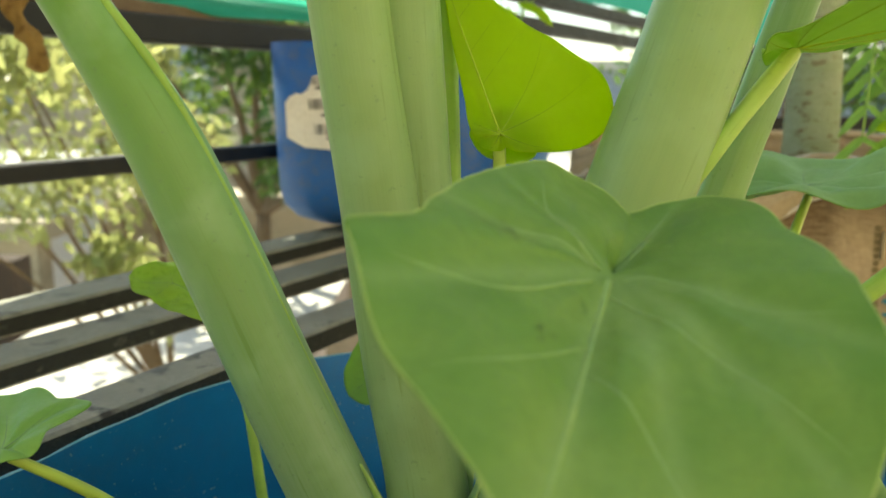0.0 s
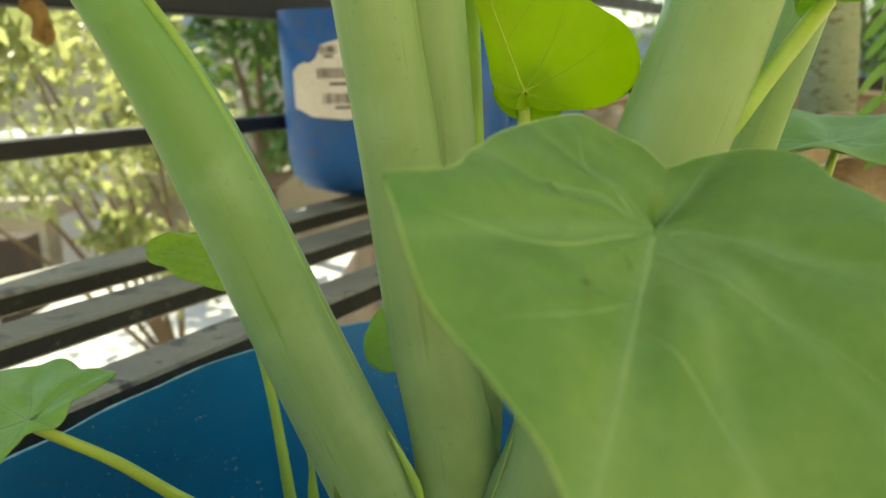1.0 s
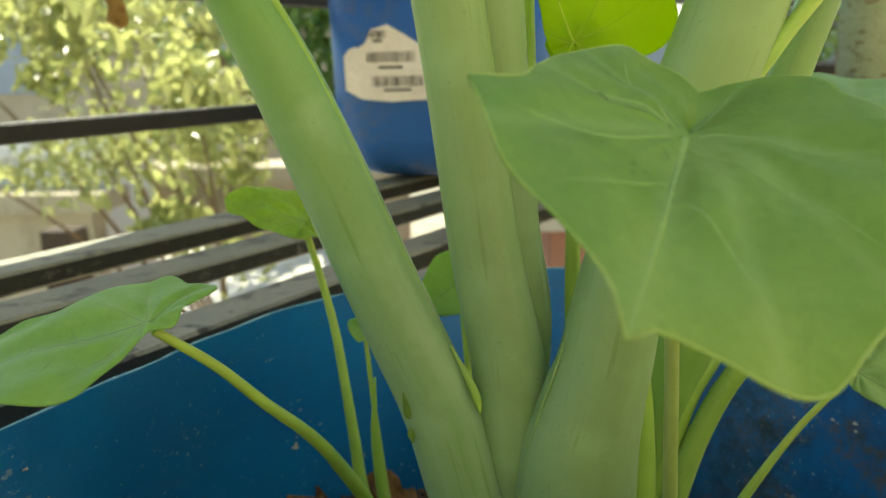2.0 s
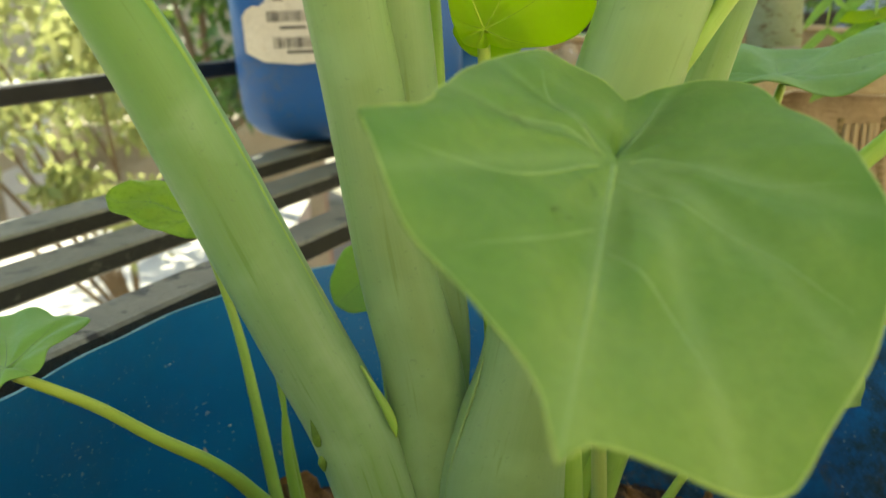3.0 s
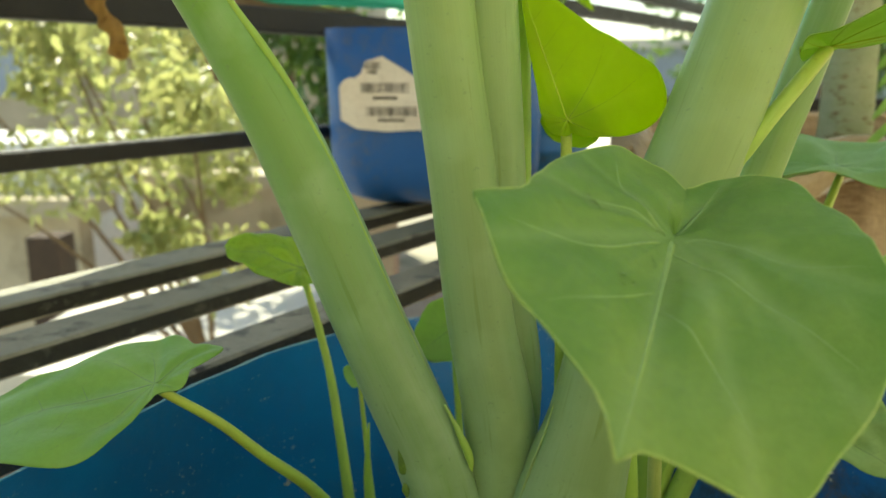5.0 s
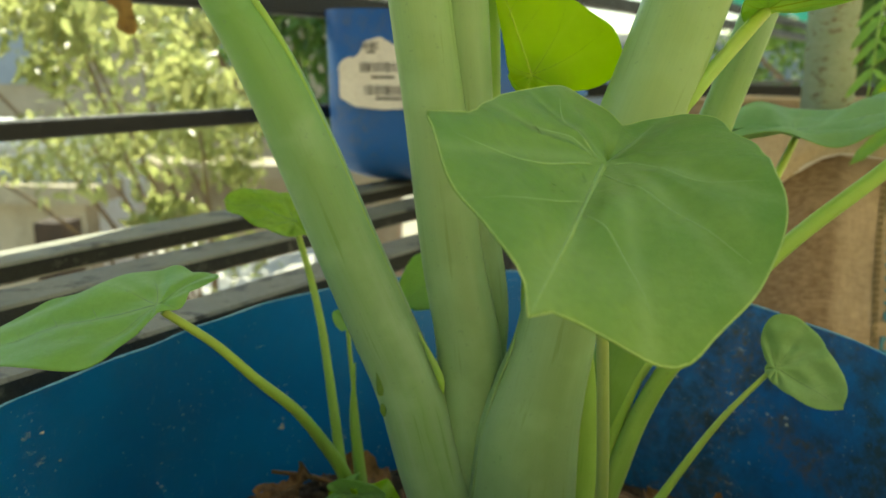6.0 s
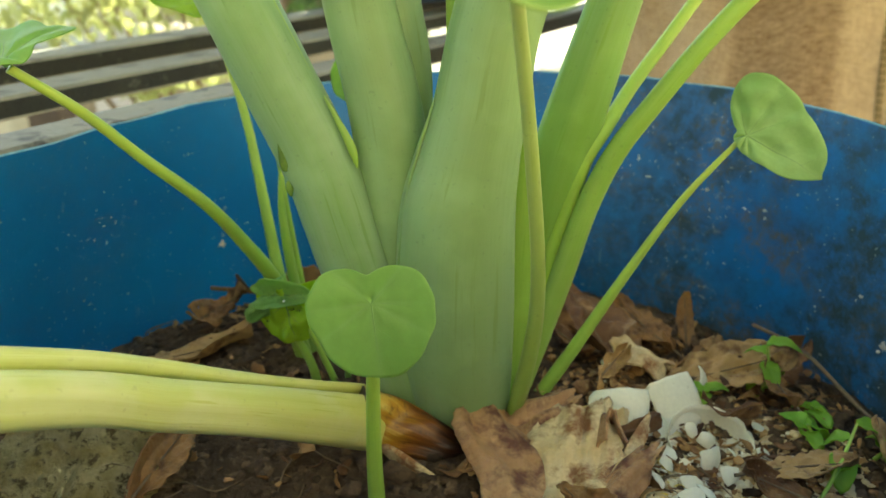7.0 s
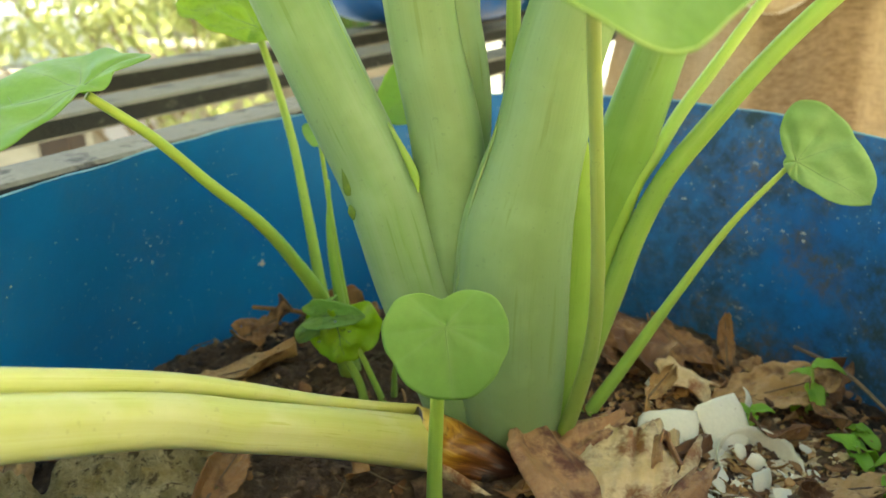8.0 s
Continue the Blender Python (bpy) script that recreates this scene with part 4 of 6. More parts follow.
def dry_leaf(at, length, width, turn, tilt, curl, seed, label="curled brown dry leaf lying on the soil", material=None, ragged=0.22):
    r = random.Random(seed)
    bm = bmesh.new()
    nx, ny = 26, 56
    m = pose(*at, tilt[0], tilt[1], turn)
    grid = []
    ph = r.uniform(0, 6)
    bend = r.uniform(-0.5, 0.9)
    for j in range(ny + 1):
        v = j / ny
        half = width * (math.sin(math.pi * min(1, v * 0.97 + 0.02)) ** 0.6) * 0.5
        row = []
        for i in range(nx + 1):
            u = i / nx * 2 - 1
            side = 1 if u > 0 else -1
            bite = max(0.0, noise.noise(Vector((v * 5, seed * 1.7, side * 2))) - 0.15)
            edge = 1 + (ragged * noise.noise(Vector((v * 9, seed, side))) + 0.07 * noise.noise(Vector((v * 30, seed, side))) + 0.03 * noise.noise(Vector((v * 90, seed, side))) - 1.4 * bite) * u * u
            x = u * half * edge
            z = curl * width * (abs(u) ** 1.6) * (0.6 + 0.7 * math.sin(5 * v + ph)) + 0.16 * width * noise.noise(Vector((u * 1.8, v * 4, seed))) + 0.05 * width * noise.noise(Vector((u * 5, v * 14, seed)))
            z += bend * curl * length * (v - 0.5) ** 2 + 0.012 * width * math.sin(38 * (v - 0.35 * abs(u)))
            row.append(bm.verts.new(m @ Vector((x, (v - 0.5) * length, z))))
        grid.append(row)
    for j, (a, b) in enumerate(zip(grid, grid[1:])):
        for i in range(nx):
            if noise.noise(Vector((i * 0.26, j * 0.16, seed * 3.1))) + 0.25 * noise.noise(Vector((i * 0.8, j * 0.5, seed))) < 0.62:
                bm.faces.new((a[i], a[i + 1], b[i + 1], b[i]))
    bmesh.ops.remove_doubles(bm, verts=bm.verts, dist=0.0002)
    root = thing("dry_leaf", at, label, "dry leaf", "dry leaves on the soil")
    ob = part("blade", bm, material or (M_DRY, M_DRY_PALE, M_DRY_DARK)[seed % 3], root)
    s = ob.modifiers.new("thickness", "SOLIDIFY")
    s.thickness = 0.0005
    part("stalk", tube([(*(m @ Vector((0, (v - 0.5) * length, 0.0004 + bend * curl * length * (v - 0.5) ** 2))), 0.0007 * (1.3 - v)) for v in (-0.1, 0.15, 0.4, 0.65, 0.9)], 6, 4), M_TWIG, root)
    return root


for i, (x, y, ln, w, turn, tx, ty, c, kind) in enumerate((
        (-0.160, 0.119, 0.098, 0.032, -69, 4, -14, 0.22, M_DRY_PALE), (-0.143, 0.166, 0.044, 0.036, -80, 30, 10, 0.30, M_DRY), 
        (-0.085, 0.205, 0.060, 0.030, 75, 12, -4, 0.4, M_DRY), (0.105, 0.143, 0.088, 0.044, 24, 18, 8, 0.25, M_DRY_DARK), (0.060, 0.225, 0.055, 0.030, -40, 20, 5, 0.35, M_DRY_DARK),
        (0.140, 0.160, 0.066, 0.022, 27, 10, -20, 0.35, M_DRY), (0.184, 0.106, 0.078, 0.036, -80, 14, 14, 0.12, M_DRY_PALE), 
        (0.165, 0.150, 0.034, 0.012, 5, 50, 8, 0.3, M_DRY), (0.192, 0.010, 0.054, 0.020, -85, 4, -8, 0.2, M_DRY_PALE), (0.205, -0.022, 0.060, 0.026, -95, 4, 8, 0.2, M_DRY_PALE),
        (0.236, 0.010, 0.060, 0.014, 14, 14, 40, 0.4, M_DRY_PALE), (0.112, -0.034, 0.055, 0.024, -65, 2, 10, 0.2, M_DRY_DARK), (-0.120, 0.000, 0.060, 0.020, -6, 8, 34, 0.3, M_DRY),
        (0.086, 0.120, 0.040, 0.022, 60, 20, 10, 0.4, M_DRY_DARK),  (0.020, 0.190, 0.050, 0.026, 100, 14, 4, 0.4, M_DRY),
        (-0.045, 0.150, 0.040, 0.020, 30, 8, 10, 0.4, M_DRY_DARK), (-0.015, -0.070, 0.060, 0.030, 70, 6, 4, 0.25, M_DRY), (0.060, -0.060, 0.055, 0.030, -30, 6, 4, 0.25, M_DRY_DARK),
         (0.112, 0.090, 0.026, 0.012, -30, 24, 30, 0.5, M_DRY_PALE), (0.170, 0.060, 0.030, 0.014, 70, 10, 20, 0.5, M_DRY_DARK),
        (0.205, 0.085, 0.034, 0.016, 20, 16, 14, 0.4, M_DRY), (0.176, -0.002, 0.030, 0.016, 60, 12, -20, 0.4, M_DRY_DARK), (0.085, -0.034, 0.040, 0.020, 35, 8, 12, 0.4, M_DRY),
        (0.215, 0.120, 0.050, 0.028, -50, 10, 20, 0.3, M_DRY_DARK), (-0.238, -0.012, 0.075, 0.036, 20, 8, 30, 0.2, M_DRY_PALE), (-0.205, 0.035, 0.060, 0.034, -60, 10, 14, 0.25, M_DRY))):
    dry_leaf((x, y, soil_z(x, y) + 0.007 + 0.0004 * abs(tx)), ln, w, turn, (tx, ty), c, 40 + i, material=kind,
             label="curled brown dry leaf lying on the soil" if kind is M_DRY else "pale tan dry leaf lying on the soil" if kind is M_DRY_PALE else "dark rotting leaf lying on the soil")


def crust(at, size, turn, seed):
    """A thick, pitted, mouldy scrap of old leaf."""
    r = random.Random(seed)
    bm = bmesh.new()
    n = 44
    grid = []
    for j in range(n + 1):
        row = []
        for i in range(n + 1):
            u, v = i / n * 2 - 1, j / n * 2 - 1
            k = max(abs(u), abs(v), 1e-6) / max(math.hypot(u, v), 1e-6)
            e = 1 + 0.14 * noise.noise(Vector((u * k * 1.6, v * k * 1.6, seed)))
            x, y = u * k * e * size[0], v * k * e * size[1]
            z = 0.32 * size[0] * noise.noise(Vector((u * 1.4, v * 1.4, seed + 2))) - 0.10 * size[0] * abs(u - 0.1) + 0.14 * size[0] * noise.noise(Vector((u * 4, v * 4, seed))) + 0.07 * size[0] * noise.noise(Vector((u * 9, v * 9, seed)))
            row.append(bm.verts.new(pose(*at, 14, 8, turn) @ Vector((x, y, z))))
        grid.append(row)
    for a, b in zip(grid, grid[1:]):
        for i in range(n):
            bm.faces.new((a[i], a[i + 1], b[i + 1], b[i]))
    spine = [grid[j][n // 2 + (j > 18)].co.copy() + Vector((0, 0, 0.0030)) for j in range(0, n + 1, 4)]
    ob = tagged(part("mouldy_scrap", bm, M_STONE, None, at=at), "thick yellowish mouldy scrap of decayed leaf on soil", "plant scrap")
    s = ob.modifiers.new("thickness", "SOLIDIFY")
    s.thickness = 0.005
    part("midrib", tube([(*p, 0.0016 - 0.0001 * k) for k, p in enumerate(spine)], 7, 3), M_STONE, ob, "raised pale midrib")
    return ob


crust((-0.162, -0.006, 0.014), (0.046, 0.040), 12, 3)
crust((-0.222, -0.034, 0.012), (0.030, 0.032), 50, 8)


def peel(at, length, width, turn, tilt, arch, seed, label, material=None, lumps=0.22):
    """A dried, ribbed strip of peel that arches over the soil."""
    bm = bmesh.new()
    m = pose(*at, tilt[0], tilt[1], turn)
    nx, ny = 30, 26
    grid = []
    for j in range(ny + 1):
        v = j / ny
        row = []
        for i in range(nx + 1):
            u = i / nx * 2 - 1
            w = width * (0.45 + 0.55 * math.sin(math.pi * (0.12 + 0.72 * v))) * (1 + 0.34 * noise.noise(Vector((v * 3, seed, u > 0))) + 0.07 * noise.noise(Vector((v * 22, seed, u > 0))))
            z = arch * width * (1 - u * u) + 0.05 * width * abs(noise.noise(Vector((u * 3.5, v * 0.8, seed + 7)))) - 0.10 * width * math.exp(-((u - 0.15) / 0.08) ** 2) * (seed in (2, 7)) + lumps * width * noise.noise(Vector((u * 1.8, v * 2.8, seed))) + 0.03 * width * noise.noise(Vector((u * 7, v * 2, seed)))
            end = 0.24 * length * (noise.noise(Vector((u * 1.3, seed, 5))) + 0.6 * noise.noise(Vector((u * 4, seed, 5)))) * abs(2 * v - 1) ** 2
            row.append(bm.verts.new(m @ Vector((u * w * 0.5, (v - 0.5) * length + end, z))))
        grid.append(row)
    for a, b in zip(grid, grid[1:]):
        for i in range(nx):
            bm.faces.new((a[i], a[i + 1], b[i + 1], b[i]))
    ob = tagged(part("dried_peel", bm, material or M_PEEL, None, at=at), label, "peel", "dried peel by the stalks")
    s = ob.modifiers.new("thickness", "SOLIDIFY")
    s.thickness = 0.0014
    return ob


PEEL = "dried brown fibrous peel beside the stalk base"
peel((0.053, -0.003, 0.011), 0.090, 0.046, 22, (10, 12), 0.08, 1, "browned blotchy dried peel beside the stalk base", M_PEEL_DARK, 0.15)
peel((0.080, 0.004, 0.010), 0.070, 0.052, -14, (12, -6), 0.10, 2, PEEL, None, 0.12)
peel((0.064, 0.040, 0.010), 0.046, 0.026, -62, (16, 0), 0.3, 8, "browned blotchy dried peel beside the stalk base", M_PEEL_DARK)
peel((0.098, -0.016, 0.010), 0.060, 0.020, -40, (6, 8), 0.3, 3, PEEL, M_PEEL_DARK)
peel((0.106, 0.002, 0.009), 0.060, 0.009, -32, (8, -20), 0.7, 4, "thin curled strip of dried peel on soil")
peel((0.130, 0.104, 0.010), 0.034, 0.022, 80, (24, 4), 0.3, 5, "small scrap of pale dried peel on soil")
peel((0.101, 0.014, 0.012), 0.018, 0.018, 10, (-58, 10), 1.0, 6, "cupped brown nut husk scrap on soil", M_PEEL_DARK)
peel((0.098, 0.034, 0.011), 0.030, 0.026, -30, (10, 10), 0.2, 7, "pale yellowish scrap of dried peel on soil")
peel((0.118, 0.034, 0.010), 0.026, 0.010, -60, (4, 6), 0.6, 9, "dark brown woody scrap beside eggshells", M_DRY_DARK)


def eggshell(at, r, opening, turn, seed, label, rag=1.0):
    """A broken piece of shell: a cap of an egg with a jagged edge."""
    bm = bmesh.new()
    m = pose(*at, *turn)
    r0 = random.Random(int(seed * 100))
    n = r0.randint(5, 7)
    corners = [(2 * math.pi * (i + r0.uniform(-0.3, 0.3)) / n, 1 + rag * r0.uniform(-0.32, 0.42)) for i in range(n)]
    corners = [(corners[-1][0] - 2 * math.pi, corners[-1][1])] + corners + [(corners[0][0] + 2 * math.pi, corners[0][1])]

    def reach(a):
        for (a0, e0), (a1, e1) in zip(corners, corners[1:]):
            if a0 <= a <= a1:
                d = e0 * math.sin(a - a0) + e1 * math.sin(a1 - a)
                return e0 * e1 * math.sin(a1 - a0) / max(d, 0.2) if rag > 0.5 else e0 + (e1 - e0) * (a - a0) / (a1 - a0)
        return 1.0

    rings = []
    for j in range(1, 11):
        row = []
        for k in range(28):
            a = 2 * math.pi * k / 28
            o = opening * (reach(a) + 0.05 * noise.noise(Vector((a * 6, seed, 0))))
            w = radians(o) * j / 10
            row.append(bm.verts.new(m @ Vector((r * math.sin(w) * math.cos(a), r * math.sin(w) * math.sin(a), r * 1.2 * (math.cos(w) - math.cos(radians(opening)))))))
        rings.append(row)
    top = bm.verts.new(m @ Vector((0, 0, r * 1.2 * (1 - math.cos(radians(opening))))))
    for k in range(28):
        bm.faces.new((top, rings[0][k], rings[0][(k + 1) % 28]))
    for a, b in zip(rings, rings[1:]):
        for k in range(28):
            bm.faces.new((a[k], b[k], b[(k + 1) % 28], a[(k + 1) % 28]))
    ob = tagged(part("eggshell", bm, M_EGG, None, at=at), label, "eggshell", "broken eggshells on the soil")
    s = ob.modifiers.new("thickness", "SOLIDIFY")
    s.thickness, s.offset = 0.0005, -1
    return ob


for x, y, z, r, o, rot, lab in (
        (0.1080, 0.052, 0.010, 0.033, 36, (50, -26, 8), "broken white eggshell piece on soil"),
        (0.1160, 0.046, 0.003, 0.022, 30, (44, -30, 30), "broken white eggshell piece on soil"),
        (0.145, 0.062, 0.008, 0.064, 17, (56, 14, 12), "large flat broken white eggshell piece leaning on another"),
        (0.137, 0.052, 0.002, 0.046, 15, (44, 4, 40), "broken white eggshell piece leaning on soil"),
        (0.157, 0.041, 0.0060, 0.0232, 78, (202, 4, 8), "half eggshell with its muddy inside open"),
        (0.153, 0.024, 0.008, 0.018, 26, (74, 20, 30), "pointed white eggshell fragment standing on soil"),
        (0.160, 0.012, 0.004, 0.016, 22, (50, 10, -20), "crushed white eggshell fragment on soil"),
        (0.180, 0.029, 0.004, 0.010, 30, (30, 10, 20), "small white eggshell chip on soil"),
        (0.136, -0.012, 0.003, 0.020, 22, (36, -8, 30), "crushed white eggshell fragment on soil"),
        (0.122, -0.002, 0.003, 0.014, 24, (34, 28, 60), "crushed white eggshell fragment on soil"),
        (0.130, 0.018, 0.004, 0.015, 26, (44, 14, 15), "crushed white eggshell fragment on soil"),
        (0.146, -0.004, 0.005, 0.012, 30, (40, 30, 75), "small white eggshell chip on soil"),
        (0.134, 0.030, 0.002, 0.020, 26, (16, 20, 40), "crushed white eggshell fragment on soil"),
        (0.141, 0.024, 0.001, 0.014, 24, (36, -26, 10), "crushed white eggshell fragment on soil"),
        (0.155, 0.040, 0.004, 0.016, 26, (64, -20, 10), "crushed white eggshell fragment on soil"),
        (0.166, 0.032, 0.002, 0.013, 24, (30, 34, 60), "crushed white eggshell fragment on soil"),
        (0.140, 0.006, 0.001, 0.018, 20, (32, 10, 5), "crushed white eggshell fragment on soil"),
        (0.126, 0.014, 0.001, 0.014, 20, (12, 34, 90), "crushed white eggshell fragment on soil"),
        (0.117, 0.030, 0.002, 0.016, 24, (20, 10, 50), "crushed white eggshell fragment on soil"),
        (0.148, 0.048, 0.004, 0.014, 26, (50, 0, 20), "crushed white eggshell fragment on soil"),
        (0.188, 0.060, 0.003, 0.010, 30, (10, 30, 20), "small white eggshell chip on soil"),
        (0.180, 0.052, 0.003, 0.008, 30, (40, 30, 20), "small white eggshell chip on soil"),
        (0.112, 0.108, 0.008, 0.008, 36, (50, 30, 20), "small white eggshell chip on soil"),
        (0.163, 0.090, 0.006, 0.016, 30, (70, 60, 40), "small curved eggshell chip standing on edge")):
    eggshell((x, y, soil_z(x, y) + z + (0.003 if "crushed" in lab else 0)), r * (0.85 if "crushed" in lab and y < 0.015 else 0.62 if "crushed" in lab else 1), o, rot, x * 100, lab, 0.25 if o > 70 else 1.0)


def seedling(at, height, spread, seed, leaves=5, lean=(0, 0)):
    r = random.Random(seed)
    root = thing("seedling", at, "small bright green seedling with oval leaves in soil", "seedling", "seedlings in the drum")
    b = Vector(at)
    top = b + Vector((lean[0], lean[1], height))
    part("stem", tube([(*b, 0.0012), (*(b.lerp(top, 0.5) + Vector((0.002, 0, 0.002))), 0.001), (*top, 0.0008)], 7, 5), M_STALK_THIN, root)
    oval = ((0, 1.0), (15, 0.88), (35, 0.62), (60, 0.46), (90, 0.40), (120, 0.38), (150, 0.36), (180, 0.34))
    for k in range(leaves):
        a = k * 2.4 + r.uniform(-0.4, 0.4)
        s = spread * r.uniform(0.7, 1.15)
        at2 = b.lerp(top, 1 - 0.16 * k)
        d = Vector((math.cos(a), math.sin(a), r.uniform(-0.6, 0.45)))
        leaf(root, at2 + d * s * 0.3, d, (0, 0, 1), leaf_form(s, s * 0.66, 0.30, 0.42, 0.05, oval, seed + k, pucker=0.02), M_LEAF_SPROUT, None, 7, 26, thick=0.0004)
    return root


seedling((0.200, 0.098, soil_z(0.200, 0.098)), 0.036, 0.0125, 1, 8)
seedling((0.206, 0.043, soil_z(0.206, 0.043)), 0.014, 0.013, 2, 4)
seedling((0.190, -0.012, soil_z(0.190, -0.012)), 0.022, 0.014, 3, 4, (0.036, 0.046))
seedling((0.238, 0.034, soil_z(0.238, 0.034)), 0.014, 0.014, 6, 4, (0.006, -0.004))
seedling((0.216, 0.068, soil_z(0.216, 0.068)), 0.010, 0.012, 4, 3)
seedling((0.162, 0.078, soil_z(0.162, 0.078)), 0.010, 0.010, 5, 3)
tagged(part("fallen_twig", tube([(0.205, 0.14, 0.016, 0.0013), (0.222, 0.105, 0.018, 0.0013), (0.235, 0.075, 0.010, 0.0012), (0.247, 0.03, 0.004, 0.001)], 7, 5), M_TWIG, None, at=(0.205, 0.14, 0.0)),
       "thin brown dry stem lying across the soil", "twig")
tagged(part("fallen_twig", tube([(-0.16, 0.19, 0.016, 0.0016), (-0.12, 0.185, 0.014, 0.0018), (-0.075, 0.165, 0.006, 0.0014)], 7, 5), M_DRY, None, at=(-0.16, 0.19, 0.0)),
       "pale brown dry stem lying among dead leaves", "twig")
# ------------------------------------------------------------ the large taro plant
taro = thing("taro_plant", (0.005, 0.055, 0.0), "large elephant-ear taro plant with thick pale green petioles in a drum", "plant")
# leaning front-left petiole and its sheath edge
part("petiole", tube([(0.004, 0.056, -0.01, 0.018), (-0.008, 0.050, 0.04, 0.0185), (-0.026, 0.046, 0.10, 0.0185), (-0.0390, 0.045, 0.149, 0.0182), (-0.0550, 0.045, 0.188, 0.0178), (-0.0707, 0.045, 0.2255, 0.0172), (-0.0911, 0.045, 0.275, 0.0166), (-0.1113, 0.045, 0.32, 0.0150), (-0.1395, 0.045, 0.368, 0.0118), (-0.195, 0.045, 0.46, 0.0105)], 36, 9, 0.85), M_STALK_DEEP, taro)
part("sheath_margin", tube([(-0.0238, 0.0415, 0.1556, 0.0004), (-0.0401, 0.0415, 0.1945, 0.0010), (-0.0563, 0.0415, 0.2317, 0.0012), (-0.0772, 0.0415, 0.2810, 0.0014), (-0.0987, 0.0415, 0.3254, 0.0020), (-0.1138, 0.0415, 0.3499, 0.0022), (-0.1296, 0.0415, 0.3723, 0.0018), (-0.1577, 0.0415, 0.4180, 0.0010)], 14, 8, 0.8), M_STALK_GREEN, taro)
part("sheath_wing", tube([(-0.0330, 0.0390, 0.1830, 0.0005), (-0.0272, 0.0375, 0.1720, 0.0014), (-0.0226, 0.0366, 0.1620, 0.0021), (-0.0206, 0.0362, 0.1560, 0.0018), (-0.0196, 0.0360, 0.1500, 0.0003)], 12, 8, 0.5), M_STALK_GREEN, taro, "bright thin sheath wing")
for path in (((-0.0545, 0.0325, 0.1640), (-0.0537, 0.0322, 0.1570), (-0.0528, 0.0322, 0.1515), (-0.0516, 0.0318, 0.1500)), ((-0.0520, 0.0325, 0.1450), (-0.0516, 0.0325, 0.1415), (-0.0510, 0.0325, 0.1375))):
    part("scar", tube([(*q, 0.0006 if k in (0, len(path) - 1) else 0.0018) for k, q in enumerate(path)], 10, 6, 0.4, wobble=0.5), M_SCAR, taro, "dark green sunken scar")
# upright middle petiole with the folded sheath on its far side
part("petiole", tube([(0.008, 0.064, -0.01, 0.0175), (0.000, 0.058, 0.06, 0.0180), (-0.003, 0.053, 0.116, 0.0178), (-0.007, 0.052, 0.172, 0.0176), (-0.0165, 0.052, 0.2226, 0.0165), (-0.0260, 0.052, 0.2985, 0.0162), (-0.0345, 0.052, 0.36, 0.0162), (-0.046, 0.052, 0.46, 0.016)], 32, 9, 0.85), M_STALK, taro)
part("sheath", tube([(0.006, 0.062, 0.14, 0.006), (0.004, 0.061, 0.19, 0.0105), (-0.004, 0.060, 0.24, 0.0118), (-0.0085, 0.059, 0.30, 0.0122), (-0.0135, 0.058, 0.36, 0.0132), (-0.02, 0.058, 0.46, 0.0135)], 24, 8, 0.85), M_STALK, taro)
# thick front petiole, with its sheath open on one side
part("petiole", tube([(0.016, 0.060, -0.014, 0.026), (0.024, 0.053, 0.012, 0.0270), (0.0235, 0.047, 0.058, 0.0300), (0.0255, 0.043, 0.1195, 0.0285), (0.0310, 0.041, 0.150, 0.0248), (0.0375, 0.040, 0.176, 0.0216), (0.0475, 0.040, 0.2224, 0.0198), (0.0770, 0.040, 0.30, 0.0206), (0.0945, 0.040, 0.3532, 0.0200), (0.128, 0.040, 0.46, 0.020)], 36, 9, 0.82), M_STALK, taro)
part("sheath_margin", tube([(-0.0045, 0.0405, 0.03, 0.0003), (-0.0052, 0.0385, 0.058, 0.0006), (-0.0024, 0.0340, 0.10, 0.0007), (0.0040, 0.0325, 0.140, 0.0007), (0.0142, 0.0330, 0.172, 0.0006), (0.0185, 0.036, 0.186, 0.0002)], 10, 8, 0.7), M_STALK, taro)
# far right petiole
part("petiole", tube([(0.040, 0.080, -0.01, 0.012), (0.055, 0.095, 0.045, 0.0135), (0.0664, 0.10, 0.0804, 0.0150), (0.0775, 0.10, 0.1296, 0.0165), (0.0905, 0.10, 0.1748, 0.0152), (0.1033, 0.10, 0.2164, 0.0132), (0.130, 0.10, 0.297, 0.0100), (0.1437, 0.10, 0.34, 0.0100), (0.175, 0.10, 0.44, 0.009)], 28, 9, 0.62, groove=0.10, groove_at=0.9), M_STALK_FAR, taro)
# slim sheath beside the front petiole
part("sheath", tube([(0.047, 0.062, -0.008, 0.010), (0.054, 0.064, 0.03, 0.0115), (0.058, 0.068, 0.08, 0.0105), (0.060, 0.072, 0.13, 0.007), (0.061, 0.074, 0.165, 0.002)], 18, 8, 0.6), M_STALK_GREEN, taro)


def petiole(points, material=None, sides=14, flat=0.9, parent=None):
    return part("petiole", tube(points, sides, 8, flat), material or M_STALK_THIN, parent or taro)


